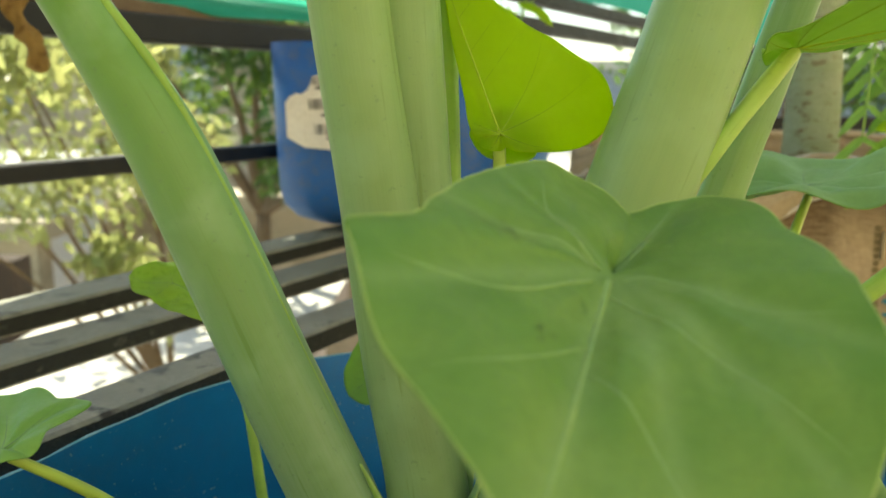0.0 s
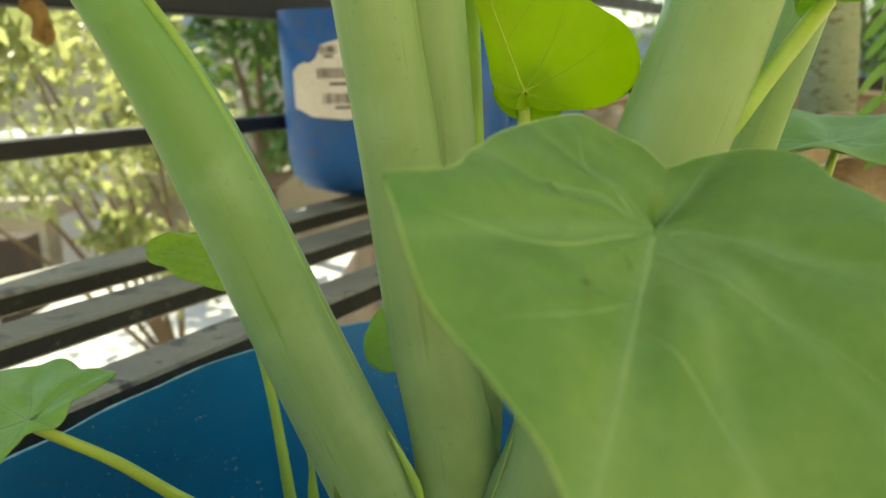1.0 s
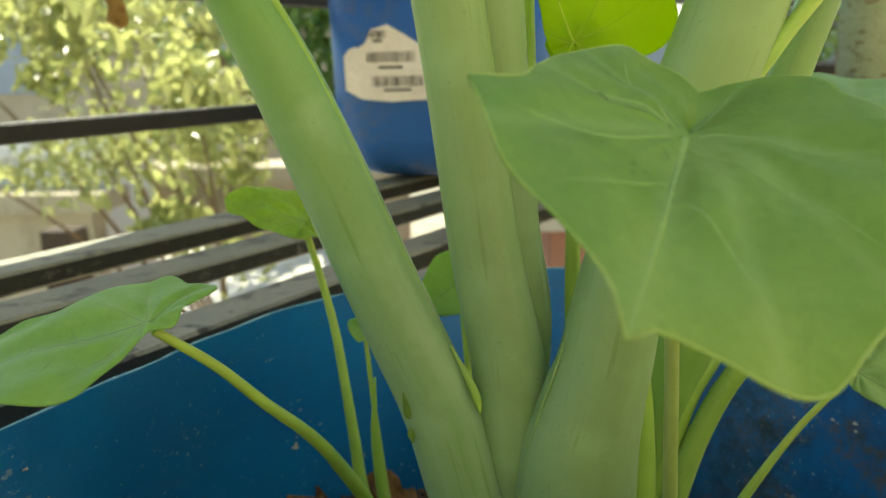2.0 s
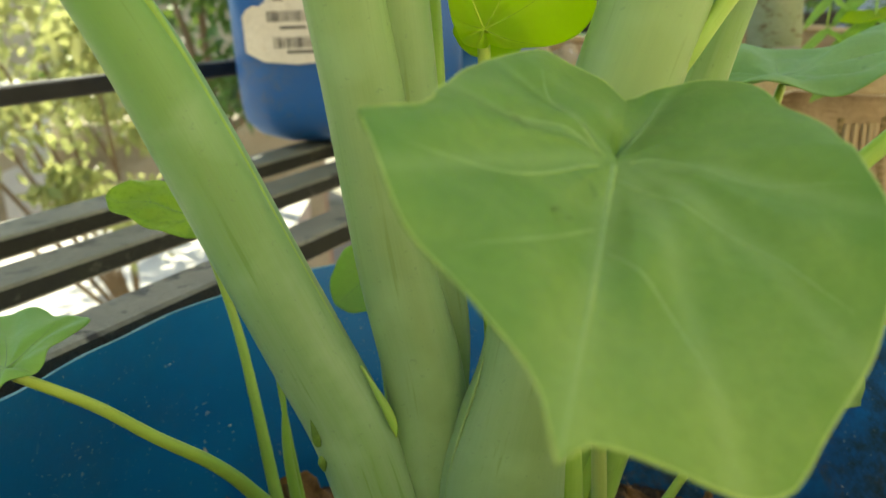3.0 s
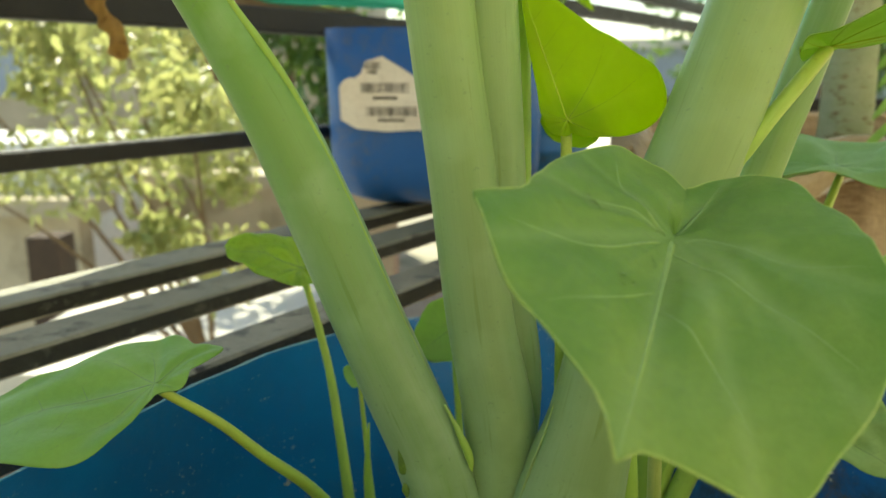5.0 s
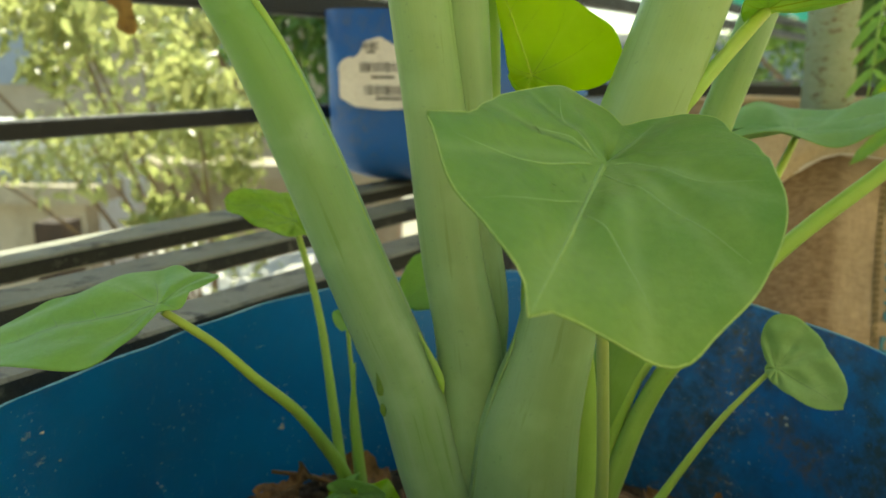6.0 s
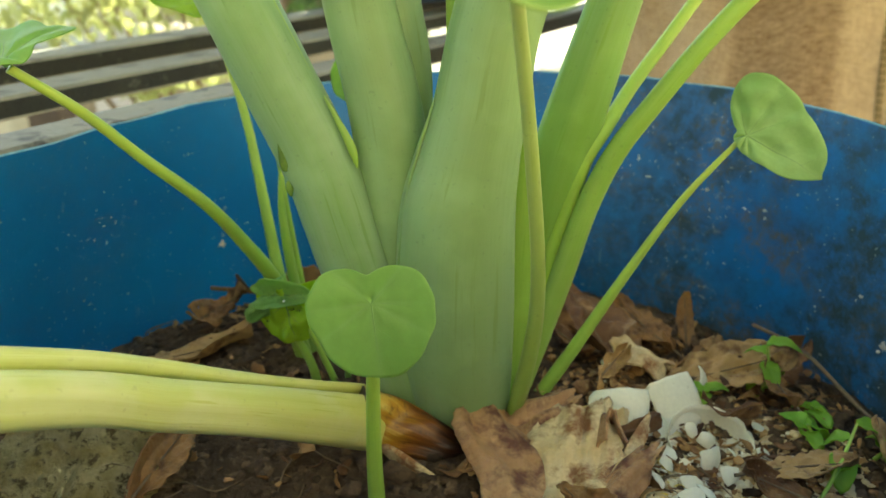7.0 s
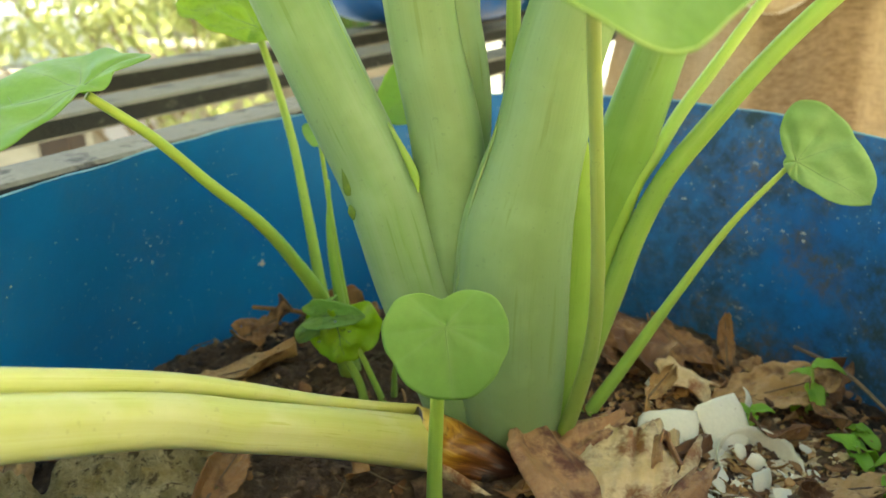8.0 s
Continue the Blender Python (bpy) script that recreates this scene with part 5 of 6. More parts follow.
# broad leaf nearest the camera
petiole([(0.052, 0.050, 0.0, 0.0045), (0.062, 0.030, 0.06, 0.004), (0.064, 0.018, 0.105, 0.0034), (0.059, 0.000, 0.171, 0.0030), (0.053, -0.022, 0.225, 0.0028), (0.046, -0.060, 0.283, 0.0026)], M_STALK_OLIVE)
BROAD_L = ((0, 0.95), (2, 0.86), (4, 0.81), (8, 0.785), (15, 0.765), (22, 0.745), (30, 0.735), (38, 0.705), (48, 0.675), (54, 0.68), (56.5, 0.66), (59, 0.475), (64, 0.485), (68, 0.475), (78, 0.435), (88, 0.41), (106, 0.40), (120, 0.395), (138, 0.40), (156, 0.405), (167, 0.385), (174, 0.345), (180, 0.33))
BROAD_R = ((0, 0.95), (2, 0.89), (6, 0.875), (10, 0.87), (15, 0.875), (20, 0.88), (26, 0.885), (31, 0.88), (34, 0.835), (39, 0.79), (45, 0.745), (52, 0.708), (57, 0.685), (64, 0.67), (70, 0.64), (78, 0.58), (83, 0.535), (96, 0.475), (110, 0.46), (124, 0.455), (146, 0.50), (160, 0.505), (171, 0.445), (178, 0.36), (180, 0.34))
BROAD_VEINS = (0.0, -0.38, -0.85, -1.3, -2.88, 2.0, 1.28, 0.72)
BROAD_RIBS = ((((0.05, 10), (0.39, 0), (0.74, 0), (0.97, 0)), 1.5), (((0.456, -2.5), (0.59, -15.7), (0.74, -21.4), (0.88, -24)), 0.8), (((0.12, -5), (0.336, -39), (0.555, -49), (0.91, -54)), 0.9),
              (((0.06, -60), (0.18, -86), (0.485, -72), (0.93, -80)), 0.8), (((0.05, -160), (0.46, -165), (0.86, -166)), 1.1), (((0.08, 60), (0.37, 103), (0.61, 119), (0.8, 128)), 1.1),
              (((0.1, 50), (0.36, 80), (0.64, 74), (0.81, 66)), 0.7), (((0.13, 28), (0.51, 35), (0.74, 43), (0.88, 46)), 0.8), (((0.36, 1), (0.69, 15), (0.92, 23)), 0.6))
BROAD_FORM = leaf_form(0.105, 0.0677, 0.02, 0.02, 0.006, BROAD_L, 4, pucker=0.03, fold=0.20, other=BROAD_R, quilt=0.022, ease=2.2, veins=BROAD_VEINS, twist=0.575)
leaf(taro, (0.046, -0.066, 0.287), (-0.306, -0.903, -0.299), (0.148, -0.356, 0.922), BROAD_FORM, M_LEAF, M_VEIN, 44, 240, 0.0011, label="broad green heart-shaped leaf with pale veins", rim=0.00038, rim_material=M_MARGIN_LEAF, veins=BROAD_VEINS, ribs=BROAD_RIBS)
BROAD_M = blade_matrix((0.046, -0.066, 0.287), (-0.306, -0.903, -0.299), (0.148, -0.356, 0.922))


def drop(place, size, seed):
    bm = bmesh.new()
    bmesh.ops.create_uvsphere(bm, u_segments=14, v_segments=9, radius=1, matrix=Matrix.Translation(place) @ Matrix.Diagonal((size, size * 0.9, size * 0.6, 1)))
    return tagged(part("water_drop", bm, M_GLASS, None, at=place), "tiny clear water drop resting on a leaf", "water drop", "water drops on leaves")


for r, a, size in ((0.60, 1.22, 0.0012), (0.56, 1.15, 0.0008), (0.66, 1.32, 0.0007), (0.52, 1.05, 0.0006), (0.50, 0.30, 0.0011), (0.47, 0.22, 0.0008), (0.53, 0.25, 0.0007), (0.42, 0.7, 0.0006), (0.62, 0.95, 0.0006)):
    drop(BROAD_M @ (BROAD_FORM(r, a) + Vector((0, 0, 0.0004))), size, int(r * 100))
# thin leaf glowing against the light
petiole([(0.024, 0.066, 0.05, 0.005), (0.026, 0.068, 0.14, 0.0042), (0.025, 0.069, 0.20, 0.0038), (0.0245, 0.068, 0.26, 0.003), (0.0232, 0.065, 0.316, 0.0026)])
# the lobe folded behind, its shade given by a greener copy of the skin
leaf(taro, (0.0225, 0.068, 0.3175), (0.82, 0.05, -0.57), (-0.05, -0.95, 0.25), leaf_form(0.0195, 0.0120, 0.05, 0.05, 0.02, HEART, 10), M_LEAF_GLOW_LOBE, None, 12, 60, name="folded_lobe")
GLOW_R = ((0, 1.25), (8, 1.16), (15, 1.0), (24, 0.87), (40, 0.79), (57, 0.80), (68, 0.84), (84, 0.88), (98, 0.90), (110, 0.82), (118, 0.72), (126, 0.54), (133, 0.34), (148, 0.24), (165, 0.16), (180, 0.10))
GLOW_L = ((0, 1.25), (8, 0.62), (25, 0.34), (60, 0.22), (120, 0.16), (180, 0.12))
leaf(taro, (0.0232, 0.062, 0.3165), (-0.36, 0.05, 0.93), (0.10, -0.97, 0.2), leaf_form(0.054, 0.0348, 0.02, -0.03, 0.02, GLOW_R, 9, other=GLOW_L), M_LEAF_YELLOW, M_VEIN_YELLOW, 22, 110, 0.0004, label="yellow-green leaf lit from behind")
petiole([(0.004, 0.078, 0.12, 0.007), (0.002, 0.078, 0.22, 0.007), (0.001, 0.076, 0.30, 0.0066), (0.000, 0.075, 0.36, 0.006), (-0.002, 0.075, 0.46, 0.006)], M_STALK_GREEN)
# upper right leaf
petiole([(0.072, 0.042, 0.266, 0.0030), (0.0855, 0.036, 0.288, 0.0033), (0.0980, 0.034, 0.3064, 0.0034), (0.1075, 0.037, 0.3190, 0.0035), (0.1226, 0.045, 0.3356, 0.0037), (0.1357, 0.055, 0.348, 0.0032)])
LOFTED = ((0, 1.0), (12, 0.95), (25, 0.86), (45, 0.68), (65, 0.44), (85, 0.26), (105, 0.17), (130, 0.14), (155, 0.12), (180, 0.10))
leaf(taro, (0.1365, 0.054, 0.3495), (0.100, -0.035, 0.022), (-0.12, 0.20, 0.96), leaf_form(0.115, 0.070, 0.10, 0.03, 0.02, LOFTED, 12), M_LEAF_UNDER, M_VEIN_YELLOW, 16, 84, 0.0005, label="light green leaf seen from below")
# waxy leaf with water drops
petiole([(0.050, 0.084, 0.0, 0.0050), (0.0700, 0.092, 0.070, 0.0046), (0.0890, 0.095, 0.1300, 0.0042), (0.1013, 0.10, 0.1513, 0.0040), (0.1169, 0.115, 0.1720, 0.0038), (0.1370, 0.128, 0.1960, 0.0036), (0.1570, 0.142, 0.2195, 0.0034), (0.1835, 0.163, 0.2480, 0.0030), (0.2060, 0.193, 0.2740, 0.0026)])
WAXY = leaf_form(0.118, 0.046, 0.05, -0.02, 0.045, HEART, 15, ruffle=5, lift=-0.03, pucker=0.05, quilt=0.03)
waxy = leaf(taro, (0.206, 0.196, 0.280), (0.10, -0.02, 0.014), (-0.13, -0.05, 1.0), WAXY, M_LEAF_BLUE, M_VEIN, 18, 96, 0.0006, label="bluish waxy leaf with water drops")
WAXY_M = blade_matrix((0.206, 0.196, 0.280), (0.10, -0.02, 0.014), (-0.13, -0.05, 1.0))
for r, a, size in ((0.45, 0.5, 0.0016), (0.6, 0.75, 0.0013), (0.7, 0.4, 0.0018), (0.5, 1.1, 0.0012), (0.62, 0.15, 0.0014), (0.75, 0.65, 0.0012)):
    drop(WAXY_M @ (WAXY(r, a) + Vector((0, 0, 0.0006))), size, int(r * 100))
# stout petiole running up out of sight
petiole([(0.052, 0.078, -0.006, 0.0078), (0.0700, 0.088, 0.040, 0.0072), (0.0815, 0.09, 0.0743, 0.0068), (0.0925, 0.09, 0.1107, 0.0063), (0.1060, 0.09, 0.1410, 0.0058), (0.1240, 0.09, 0.1670, 0.0054), (0.1500, 0.09, 0.2010, 0.0050), (0.1785, 0.09, 0.2315, 0.0048), (0.2190, 0.09, 0.2670, 0.0046), (0.32, 0.095, 0.355, 0.0045)], M_STALK_GREEN)


# ------------------------------------------------------------ offsets round it
def offset(at, label):
    return thing("young_taro", at, label, "plant", "young taro offsets in the drum")


ARROW = ((0, 1.0), (12, 0.95), (25, 0.84), (40, 0.72), (60, 0.62), (80, 0.56), (100, 0.49), (120, 0.41), (138, 0.36), (152, 0.30), (165, 0.18), (180, 0.08))
ARROW_FAR = ((0, 0.95), (10, 0.90), (25, 0.77), (34, 0.70), (40, 0.54), (50, 0.485), (63, 0.47), (80, 0.445), (104, 0.38), (115, 0.335), (122, 0.30), (130, 0.335), (147, 0.36), (160, 0.26), (175, 0.175), (180, 0.17))
ARROW_NEAR = ((0, 0.95), (20, 0.78), (38, 0.65), (57, 0.58), (66, 0.52), (72, 0.44), (77, 0.30), (80, 0.18), (100, 0.14), (122, 0.138), (142, 0.16), (165, 0.17), (180, 0.17))
o1 = offset((-0.085, 0.125, 0.0), "young taro with a long curved petiole and drooping leaf")
petiole([(-0.078, 0.125, -0.004, 0.0056), (-0.087, 0.113, 0.053, 0.0048), (-0.0975, 0.088, 0.094, 0.0040), (-0.1070, 0.063, 0.1255, 0.0034), (-0.1220, 0.039, 0.154, 0.0029), (-0.1360, 0.018, 0.181, 0.0025), (-0.1535, -0.001, 0.2040, 0.0021)], None, 12, 0.9, o1)
leaf(o1, (-0.1565, -0.001, 0.207), (-0.962, -0.17, -0.212), (-0.146, -0.336, 0.930), leaf_form(0.10, 0.05, 0.03, 0.03, 0.012, ARROW_FAR, 21, other=ARROW_NEAR, ease=3.0, pucker=0.04, quilt=0.02), M_LEAF_LIGHT, M_VEIN, 26, 150, 0.0005)
o2 = offset((-0.085, 0.128, 0.0), "young taro with a thin upright petiole and crinkled leaf")
petiole([(-0.086, 0.140, -0.004, 0.005), (-0.1005, 0.162, 0.038, 0.0042), (-0.1064, 0.170, 0.073, 0.0038), (-0.1115, 0.177, 0.1036, 0.0034), (-0.1175, 0.184, 0.138, 0.0030), (-0.126, 0.190, 0.172, 0.0026), (-0.136, 0.190, 0.2115, 0.0022)], None, 12, 0.9, o2)
leaf(o2, (-0.136, 0.189, 0.2125), (-0.055, -0.004, 0.019), (0.10, -0.52, 0.84), leaf_form(0.052, 0.024, 0.10, 0.05, 0.02, ARROW, 23, pucker=0.09, quilt=0.05), M_LEAF_CRINKLE, M_VEIN, 22, 110, 0.0004)
petiole([(-0.074, 0.128, -0.004, 0.0042), (-0.082, 0.132, 0.045, 0.0036), (-0.0865, 0.136, 0.090, 0.0026), (-0.0855, 0.140, 0.126, 0.0005)], M_STALK_GREEN, 10, 0.9, o2)
o3 = offset((-0.070, 0.115, 0.0), "small taro shoot with a wet crumpled leaf")
petiole([(-0.062, 0.090, -0.004, 0.0030), (-0.065, 0.089, 0.015, 0.0027), (-0.073, 0.088, 0.036, 0.0023), (-0.080, 0.088, 0.060, 0.0018)], None, 10, 0.9, o3)
petiole([(-0.050, 0.090, -0.004, 0.0024), (-0.054, 0.089, 0.010, 0.0021), (-0.063, 0.088, 0.036, 0.0017), (-0.068, 0.088, 0.050, 0.0010)], None, 10, 0.9, o3)
petiole([(-0.046, 0.100, -0.004, 0.0022), (-0.045, 0.099, 0.015, 0.0016), (-0.044, 0.098, 0.026, 0.0004)], M_STALK_GREEN, 8, 0.9, o3)
POUCH = ((0, 0.92), (12, 0.97), (25, 0.84), (38, 0.93), (55, 0.80), (72, 0.76), (90, 0.70), (115, 0.62), (140, 0.50), (160, 0.36), (180, 0.30))
leaf(o3, (-0.0745, 0.0830, 0.0570), (0.004, -0.006, -0.028), (0.0, -0.95, 0.3), leaf_form(0.0265, 0.0205, -0.55, 0.25, 0.10, POUCH, 27, pucker=0.16, ruffle=7, quilt=0.04), M_LEAF_WET, M_VEIN, 20, 96, 0.0005, label="wet bright green pouch-like crumpled blade")
leaf(o3, (-0.0845, 0.0870, 0.0615), (-0.020, -0.002, -0.018), (-0.35, -0.85, 0.45), leaf_form(0.0260, 0.0078, -0.4, 0.2, 0.10, HEART, 29, pucker=0.1), M_LEAF_MILKY, M_VEIN, 12, 60, 0.0005, label="darker side flap hanging down")
leaf(o3, (-0.0820, 0.0850, 0.0605), (0.026, -0.004, 0.0035), (-0.05, -0.86, 0.50), leaf_form(0.0235, 0.0085, 0.5, 0.2, 0.10, HEART, 31, pucker=0.12), M_LEAF_MILKY, M_VEIN, 14, 60, 0.0005, label="pale wet upper fold")
for q, size in (((-0.0755, 0.0775, 0.0610), 0.0022), ((-0.0700, 0.0775, 0.0560), 0.0016), ((-0.0665, 0.0785, 0.0545), 0.0012), ((-0.0840, 0.0760, 0.0490), 0.0010)):
    drop(q, size, 3)
o4 = offset((-0.012, -0.010, 0.0), "small taro shoot with one heart-shaped leaf on a straight stalk")
petiole([(-0.012, -0.012, -0.004, 0.0042), (-0.011, -0.016, 0.030, 0.0036), (-0.008, -0.022, 0.075, 0.0030), (-0.004, -0.036, 0.106, 0.0022), (-0.0017, -0.0480, 0.1230, 0.0018)], None, 12, 0.9, o4)
SMALL = ((0, 0.97), (15, 0.93), (30, 0.83), (50, 0.73), (70, 0.70), (90, 0.71), (110, 0.72), (130, 0.70), (150, 0.63), (165, 0.50), (175, 0.41), (180, 0.39))
HEARTLET = ((0, 0.97), (15, 0.93), (30, 0.85), (50, 0.75), (70, 0.70), (90, 0.69), (110, 0.68), (130, 0.63), (150, 0.51), (165, 0.42), (175, 0.35), (180, 0.33))
leaf(o4, (-0.0017, -0.0494, 0.1222), (0.003, -0.004, -0.036), (0.02, -0.98, 0.1), leaf_form(0.0330, 0.0228, 0.10, 0.05, 0.02, HEARTLET, 33), M_LEAF_MILKY, M_VEIN_MILKY, 20, 96, 0.0003)
DROOP_L = ((0, 1.02), (4, 0.97), (21, 0.90), (35, 0.79), (50, 0.71), (70, 0.70), (84, 0.73), (107, 0.76), (122, 0.73), (135, 0.62), (148, 0.44), (160, 0.26), (180, 0.13))
DROOP_R = ((0, 1.02), (4, 0.95), (11, 0.81), (23, 0.60), (35, 0.40), (60, 0.25), (90, 0.19), (120, 0.17), (150, 0.15), (180, 0.13))
o5 = offset((0.066, 0.080, 0.0), "small taro shoot with one drooping waxy leaf")
petiole([(0.066, 0.079, -0.004, 0.0042), (0.088, 0.085, 0.028, 0.0038), (0.114, 0.088, 0.071, 0.0028), (0.142, 0.090, 0.115, 0.0020), (0.170, 0.091, 0.149, 0.0014)], None, 12, 0.9, o5)
leaf(o5, (0.172, 0.090, 0.150), (0.036, -0.015, -0.0185), (-0.05, -0.90, 0.42), leaf_form(0.0420, 0.0271, 0.10, 0.05, 0.02, DROOP_R, 35, quilt=0.045, pucker=0.06, other=DROOP_L, ease=3.0), M_LEAF_BLUE, M_VEIN, 20, 96, 0.0004)
o6 = offset((-0.030, 0.200, 0.0), "small taro shoot with a round leaf by the drum wall")
petiole([(-0.026, 0.185, -0.004, 0.003), (-0.030, 0.195, 0.08, 0.0026), (-0.036, 0.20, 0.165, 0.002)], None, 10, 0.9, o6)
leaf(o6, (-0.038, 0.199, 0.168), (-0.022, -0.012, -0.014), (0.1, -0.8, 0.5), leaf_form(0.028, 0.020, 0.15, 0.1, 0.03, SMALL, 37), M_LEAF_PALE, M_VEIN, 12, 60, 0.0003)
petiole([(-0.078, 0.150, -0.004, 0.0022), (-0.088, 0.156, 0.08, 0.0018), (-0.094, 0.16, 0.147, 0.0014)], None, 8, 0.9, o6)
leaf(o6, (-0.096, 0.158, 0.150), (-0.008, -0.004, 0.008), (0.1, -0.8, 0.3), leaf_form(0.010, 0.0065, 0.4, 0.1, 0.03, SMALL, 39), M_LEAF_MILKY, None, 8, 40)

# broken petiole lying over the soil
broken = thing("broken_petiole", (-0.03, 0.03, 0.0), "thick yellowed broken petiole with a rotten brown end", "plant scrap")
part("stalk", tube([(-0.0130, 0.0290, 0.0150, 0.0134), (-0.0195, 0.0235, 0.0183, 0.0140), (-0.0385, -0.0039, 0.0400, 0.0125), (-0.0546, -0.0272, 0.0581, 0.0113), (-0.0685, -0.0472, 0.0729, 0.0106), (-0.0805, -0.0646, 0.0855, 0.0103), (-0.0999, -0.0926, 0.1061, 0.0099), (-0.1350, -0.1430, 0.1345, 0.0108), (-0.1850, -0.2150, 0.1740, 0.0112)], 32, 9, 0.95, (0, -0.75, 0.65), 0.07, 0.95), M_BROKEN, broken)
part("rotten_core", tube([(0.032, 0.020, 0.003, 0.0006), (0.026, 0.021, 0.005, 0.0050), (0.012, 0.0220, 0.0098, 0.0090), (-0.006, 0.0235, 0.0158, 0.0122), (-0.026, 0.020, 0.0255, 0.0136)], 48, 16, 0.8, (0, -0.75, 0.65), 0.10, 0.95, 0.45), M_ROT, broken, "soft amber core rotted to dark brown")
part("torn_strip", tube([(-0.016, 0.016, 0.012, 0.002), (-0.004, 0.010, 0.008, 0.0042), (0.008, 0.004, 0.005, 0.0035), (0.016, 0.000, 0.004, 0.0006)], 10, 6, 0.35, wobble=0.4), M_PEEL, broken)
part("outer_fold", tube([(-0.0235, 0.0385, 0.0292, 0.0020), (-0.0264, 0.0343, 0.0320, 0.0030), (-0.0414, 0.0118, 0.0471, 0.0032), (-0.0580, -0.0129, 0.0646, 0.0034), (-0.0721, -0.0339, 0.0802, 0.0037), (-0.0843, -0.0521, 0.0940, 0.0041), (-0.1041, -0.0816, 0.1146, 0.0047), (-0.1380, -0.1310, 0.1430, 0.0056), (-0.1880, -0.2030, 0.1840, 0.0060)], 18, 8, 0.85), M_BROKEN, broken)

# ------------------------------------------------------------ blue containers on the rails
can = thing("jerry_can", (-0.09, 0.865, 0.151), "cut-off blue plastic can with a torn paper label on a rail", "container")


def rounded(w, d, r, n=8):
    out = []
    for cx, cy, a0 in ((w / 2 - r, d / 2 - r, 0), (-w / 2 + r, d / 2 - r, 90), (-w / 2 + r, -d / 2 + r, 180), (w / 2 - r, -d / 2 + r, 270)):
        for k in range(n + 1):
            a = radians(a0 + 90 * k / n)
            out.append((cx + r * math.cos(a), cy + r * math.sin(a)))
    return out


def vessel(at, w, d, h, r, taper, wall_t, foot=0.03):
    bm = bmesh.new()
    prof = [(0.0, -0.075), (0.006, -0.042), (0.018, -0.018), (0.036, -0.004), (0.06, 0.0), (h * 0.5, taper * 0.5), (h, taper)]
    loops = [[bm.verts.new((at[0] + x, at[1] + y, at[2] + z)) for x, y in rounded(w + 2 * g, d + 2 * g, r)] for z, g in prof]
    ins = [[bm.verts.new((at[0] + x, at[1] + y, at[2] + z)) for x, y in rounded(w + 2 * g - 2 * wall_t, d + 2 * g - 2 * wall_t, r - wall_t)] for z, g in ((h, taper), (0.06, 0.0), (0.02, -0.02))]
    seq = loops + ins
    for a, b in zip(seq, seq[1:]):
        for k in range(len(a)):
            bm.faces.new((a[k], a[(k + 1) % len(a)], b[(k + 1) % len(a)], b[k]))
    bm.faces.new(loops[0][::-1])
    bm.faces.new(ins[-1])
    bmesh.ops.recalc_face_normals(bm, faces=bm.faces)
    return bm


part("body", vessel((-0.088, 0.868, 0.151), 0.29, 0.215, 0.244, 0.05, 0.004, 0.003), M_CAN, can)
label_bm = bmesh.new()
LY = 0.7535
outline = [(-0.210, 0.276), (-0.211, 0.319), (-0.205, 0.327), (-0.197, 0.331), (-0.190, 0.330), (-0.182, 0.336), (-0.175, 0.352), (-0.153, 0.358), (-0.129, 0.344), (-0.085, 0.315), (-0.085, 0.262), (-0.114, 0.262), (-0.150, 0.260), (-0.189, 0.264)]
label_bm.faces.new([label_bm.verts.new((x, LY, z)) for x, z in outline])
ext = bmesh.ops.extrude_face_region(label_bm, geom=list(label_bm.faces))
bmesh.ops.translate(label_bm, verts=[v for v in ext["geom"] if isinstance(v, bmesh.types.BMVert)], vec=(0, 0.0015, 0))
bmesh.ops.recalc_face_normals(label_bm, faces=label_bm.faces)
paper = part("label", label_bm, M_PAPER, can, "torn stained paper label with faded bar codes", smooth=False)
ink = bmesh.new()
rnd = random.Random(8)
for x0, x1, z0, z1 in ((-0.177, -0.156, 0.341, 0.351), (-0.181, -0.118, 0.311, 0.324), (-0.175, -0.110, 0.280, 0.293)):
    x = x0
    while x < x1:
        w = rnd.choice((0.0010, 0.0016, 0.0026))
        box(ink, (x, LY - 0.0006, z0), (x + w, LY - 0.0001, z1))
        x += w + rnd.choice((0.0010, 0.0016, 0.0022))
for x0, x1, z in ((-0.166, -0.134, 0.3025), (-0.160, -0.124, 0.2735), (-0.172, -0.160, 0.336)):
    box(ink, (x0, LY - 0.0006, z), (x1, LY - 0.0001, z + 0.0035))
part("print", ink, M_INK, paper, "faded dark bars", smooth=False)

bucket = thing("bucket", (0.075, 1.09, 0.151), "small blue plastic bucket with a raised band standing on the rails", "bucket")
bm = bmesh.new()
seq = []
for r, z in ((0.066, 0), (0.072, 0.006), (0.078, 0.052), (0.083, 0.054), (0.083, 0.063), (0.080, 0.065), (0.085, 0.118), (0.090, 0.119), (0.090, 0.127), (0.084, 0.127), (0.074, 0.02)):
    seq.append([bm.verts.new((0.075 + r * math.cos(a), 1.09 + r * math.sin(a), 0.151 + z)) for a in [2 * math.pi * k / 48 for k in range(48)]])
for a, b in zip(seq, seq[1:]):
    for k in range(48):
        bm.faces.new((a[k], a[(k + 1) % 48], b[(k + 1) % 48], b[k]))
bm.faces.new(seq[0][::-1])
bm.faces.new(seq[-1])
bmesh.ops.recalc_face_normals(bm, faces=bm.faces)
part("body", bm, M_BUCKET, bucket)
herb = thing("herb", (0.075, 1.09, 0.165), "small leafy green plant growing in the blue bucket", "plant")
OVAL = ((0, 1.0), (15, 0.88), (35, 0.62), (60, 0.46), (90, 0.40), (120, 0.38), (150, 0.36), (180, 0.34))
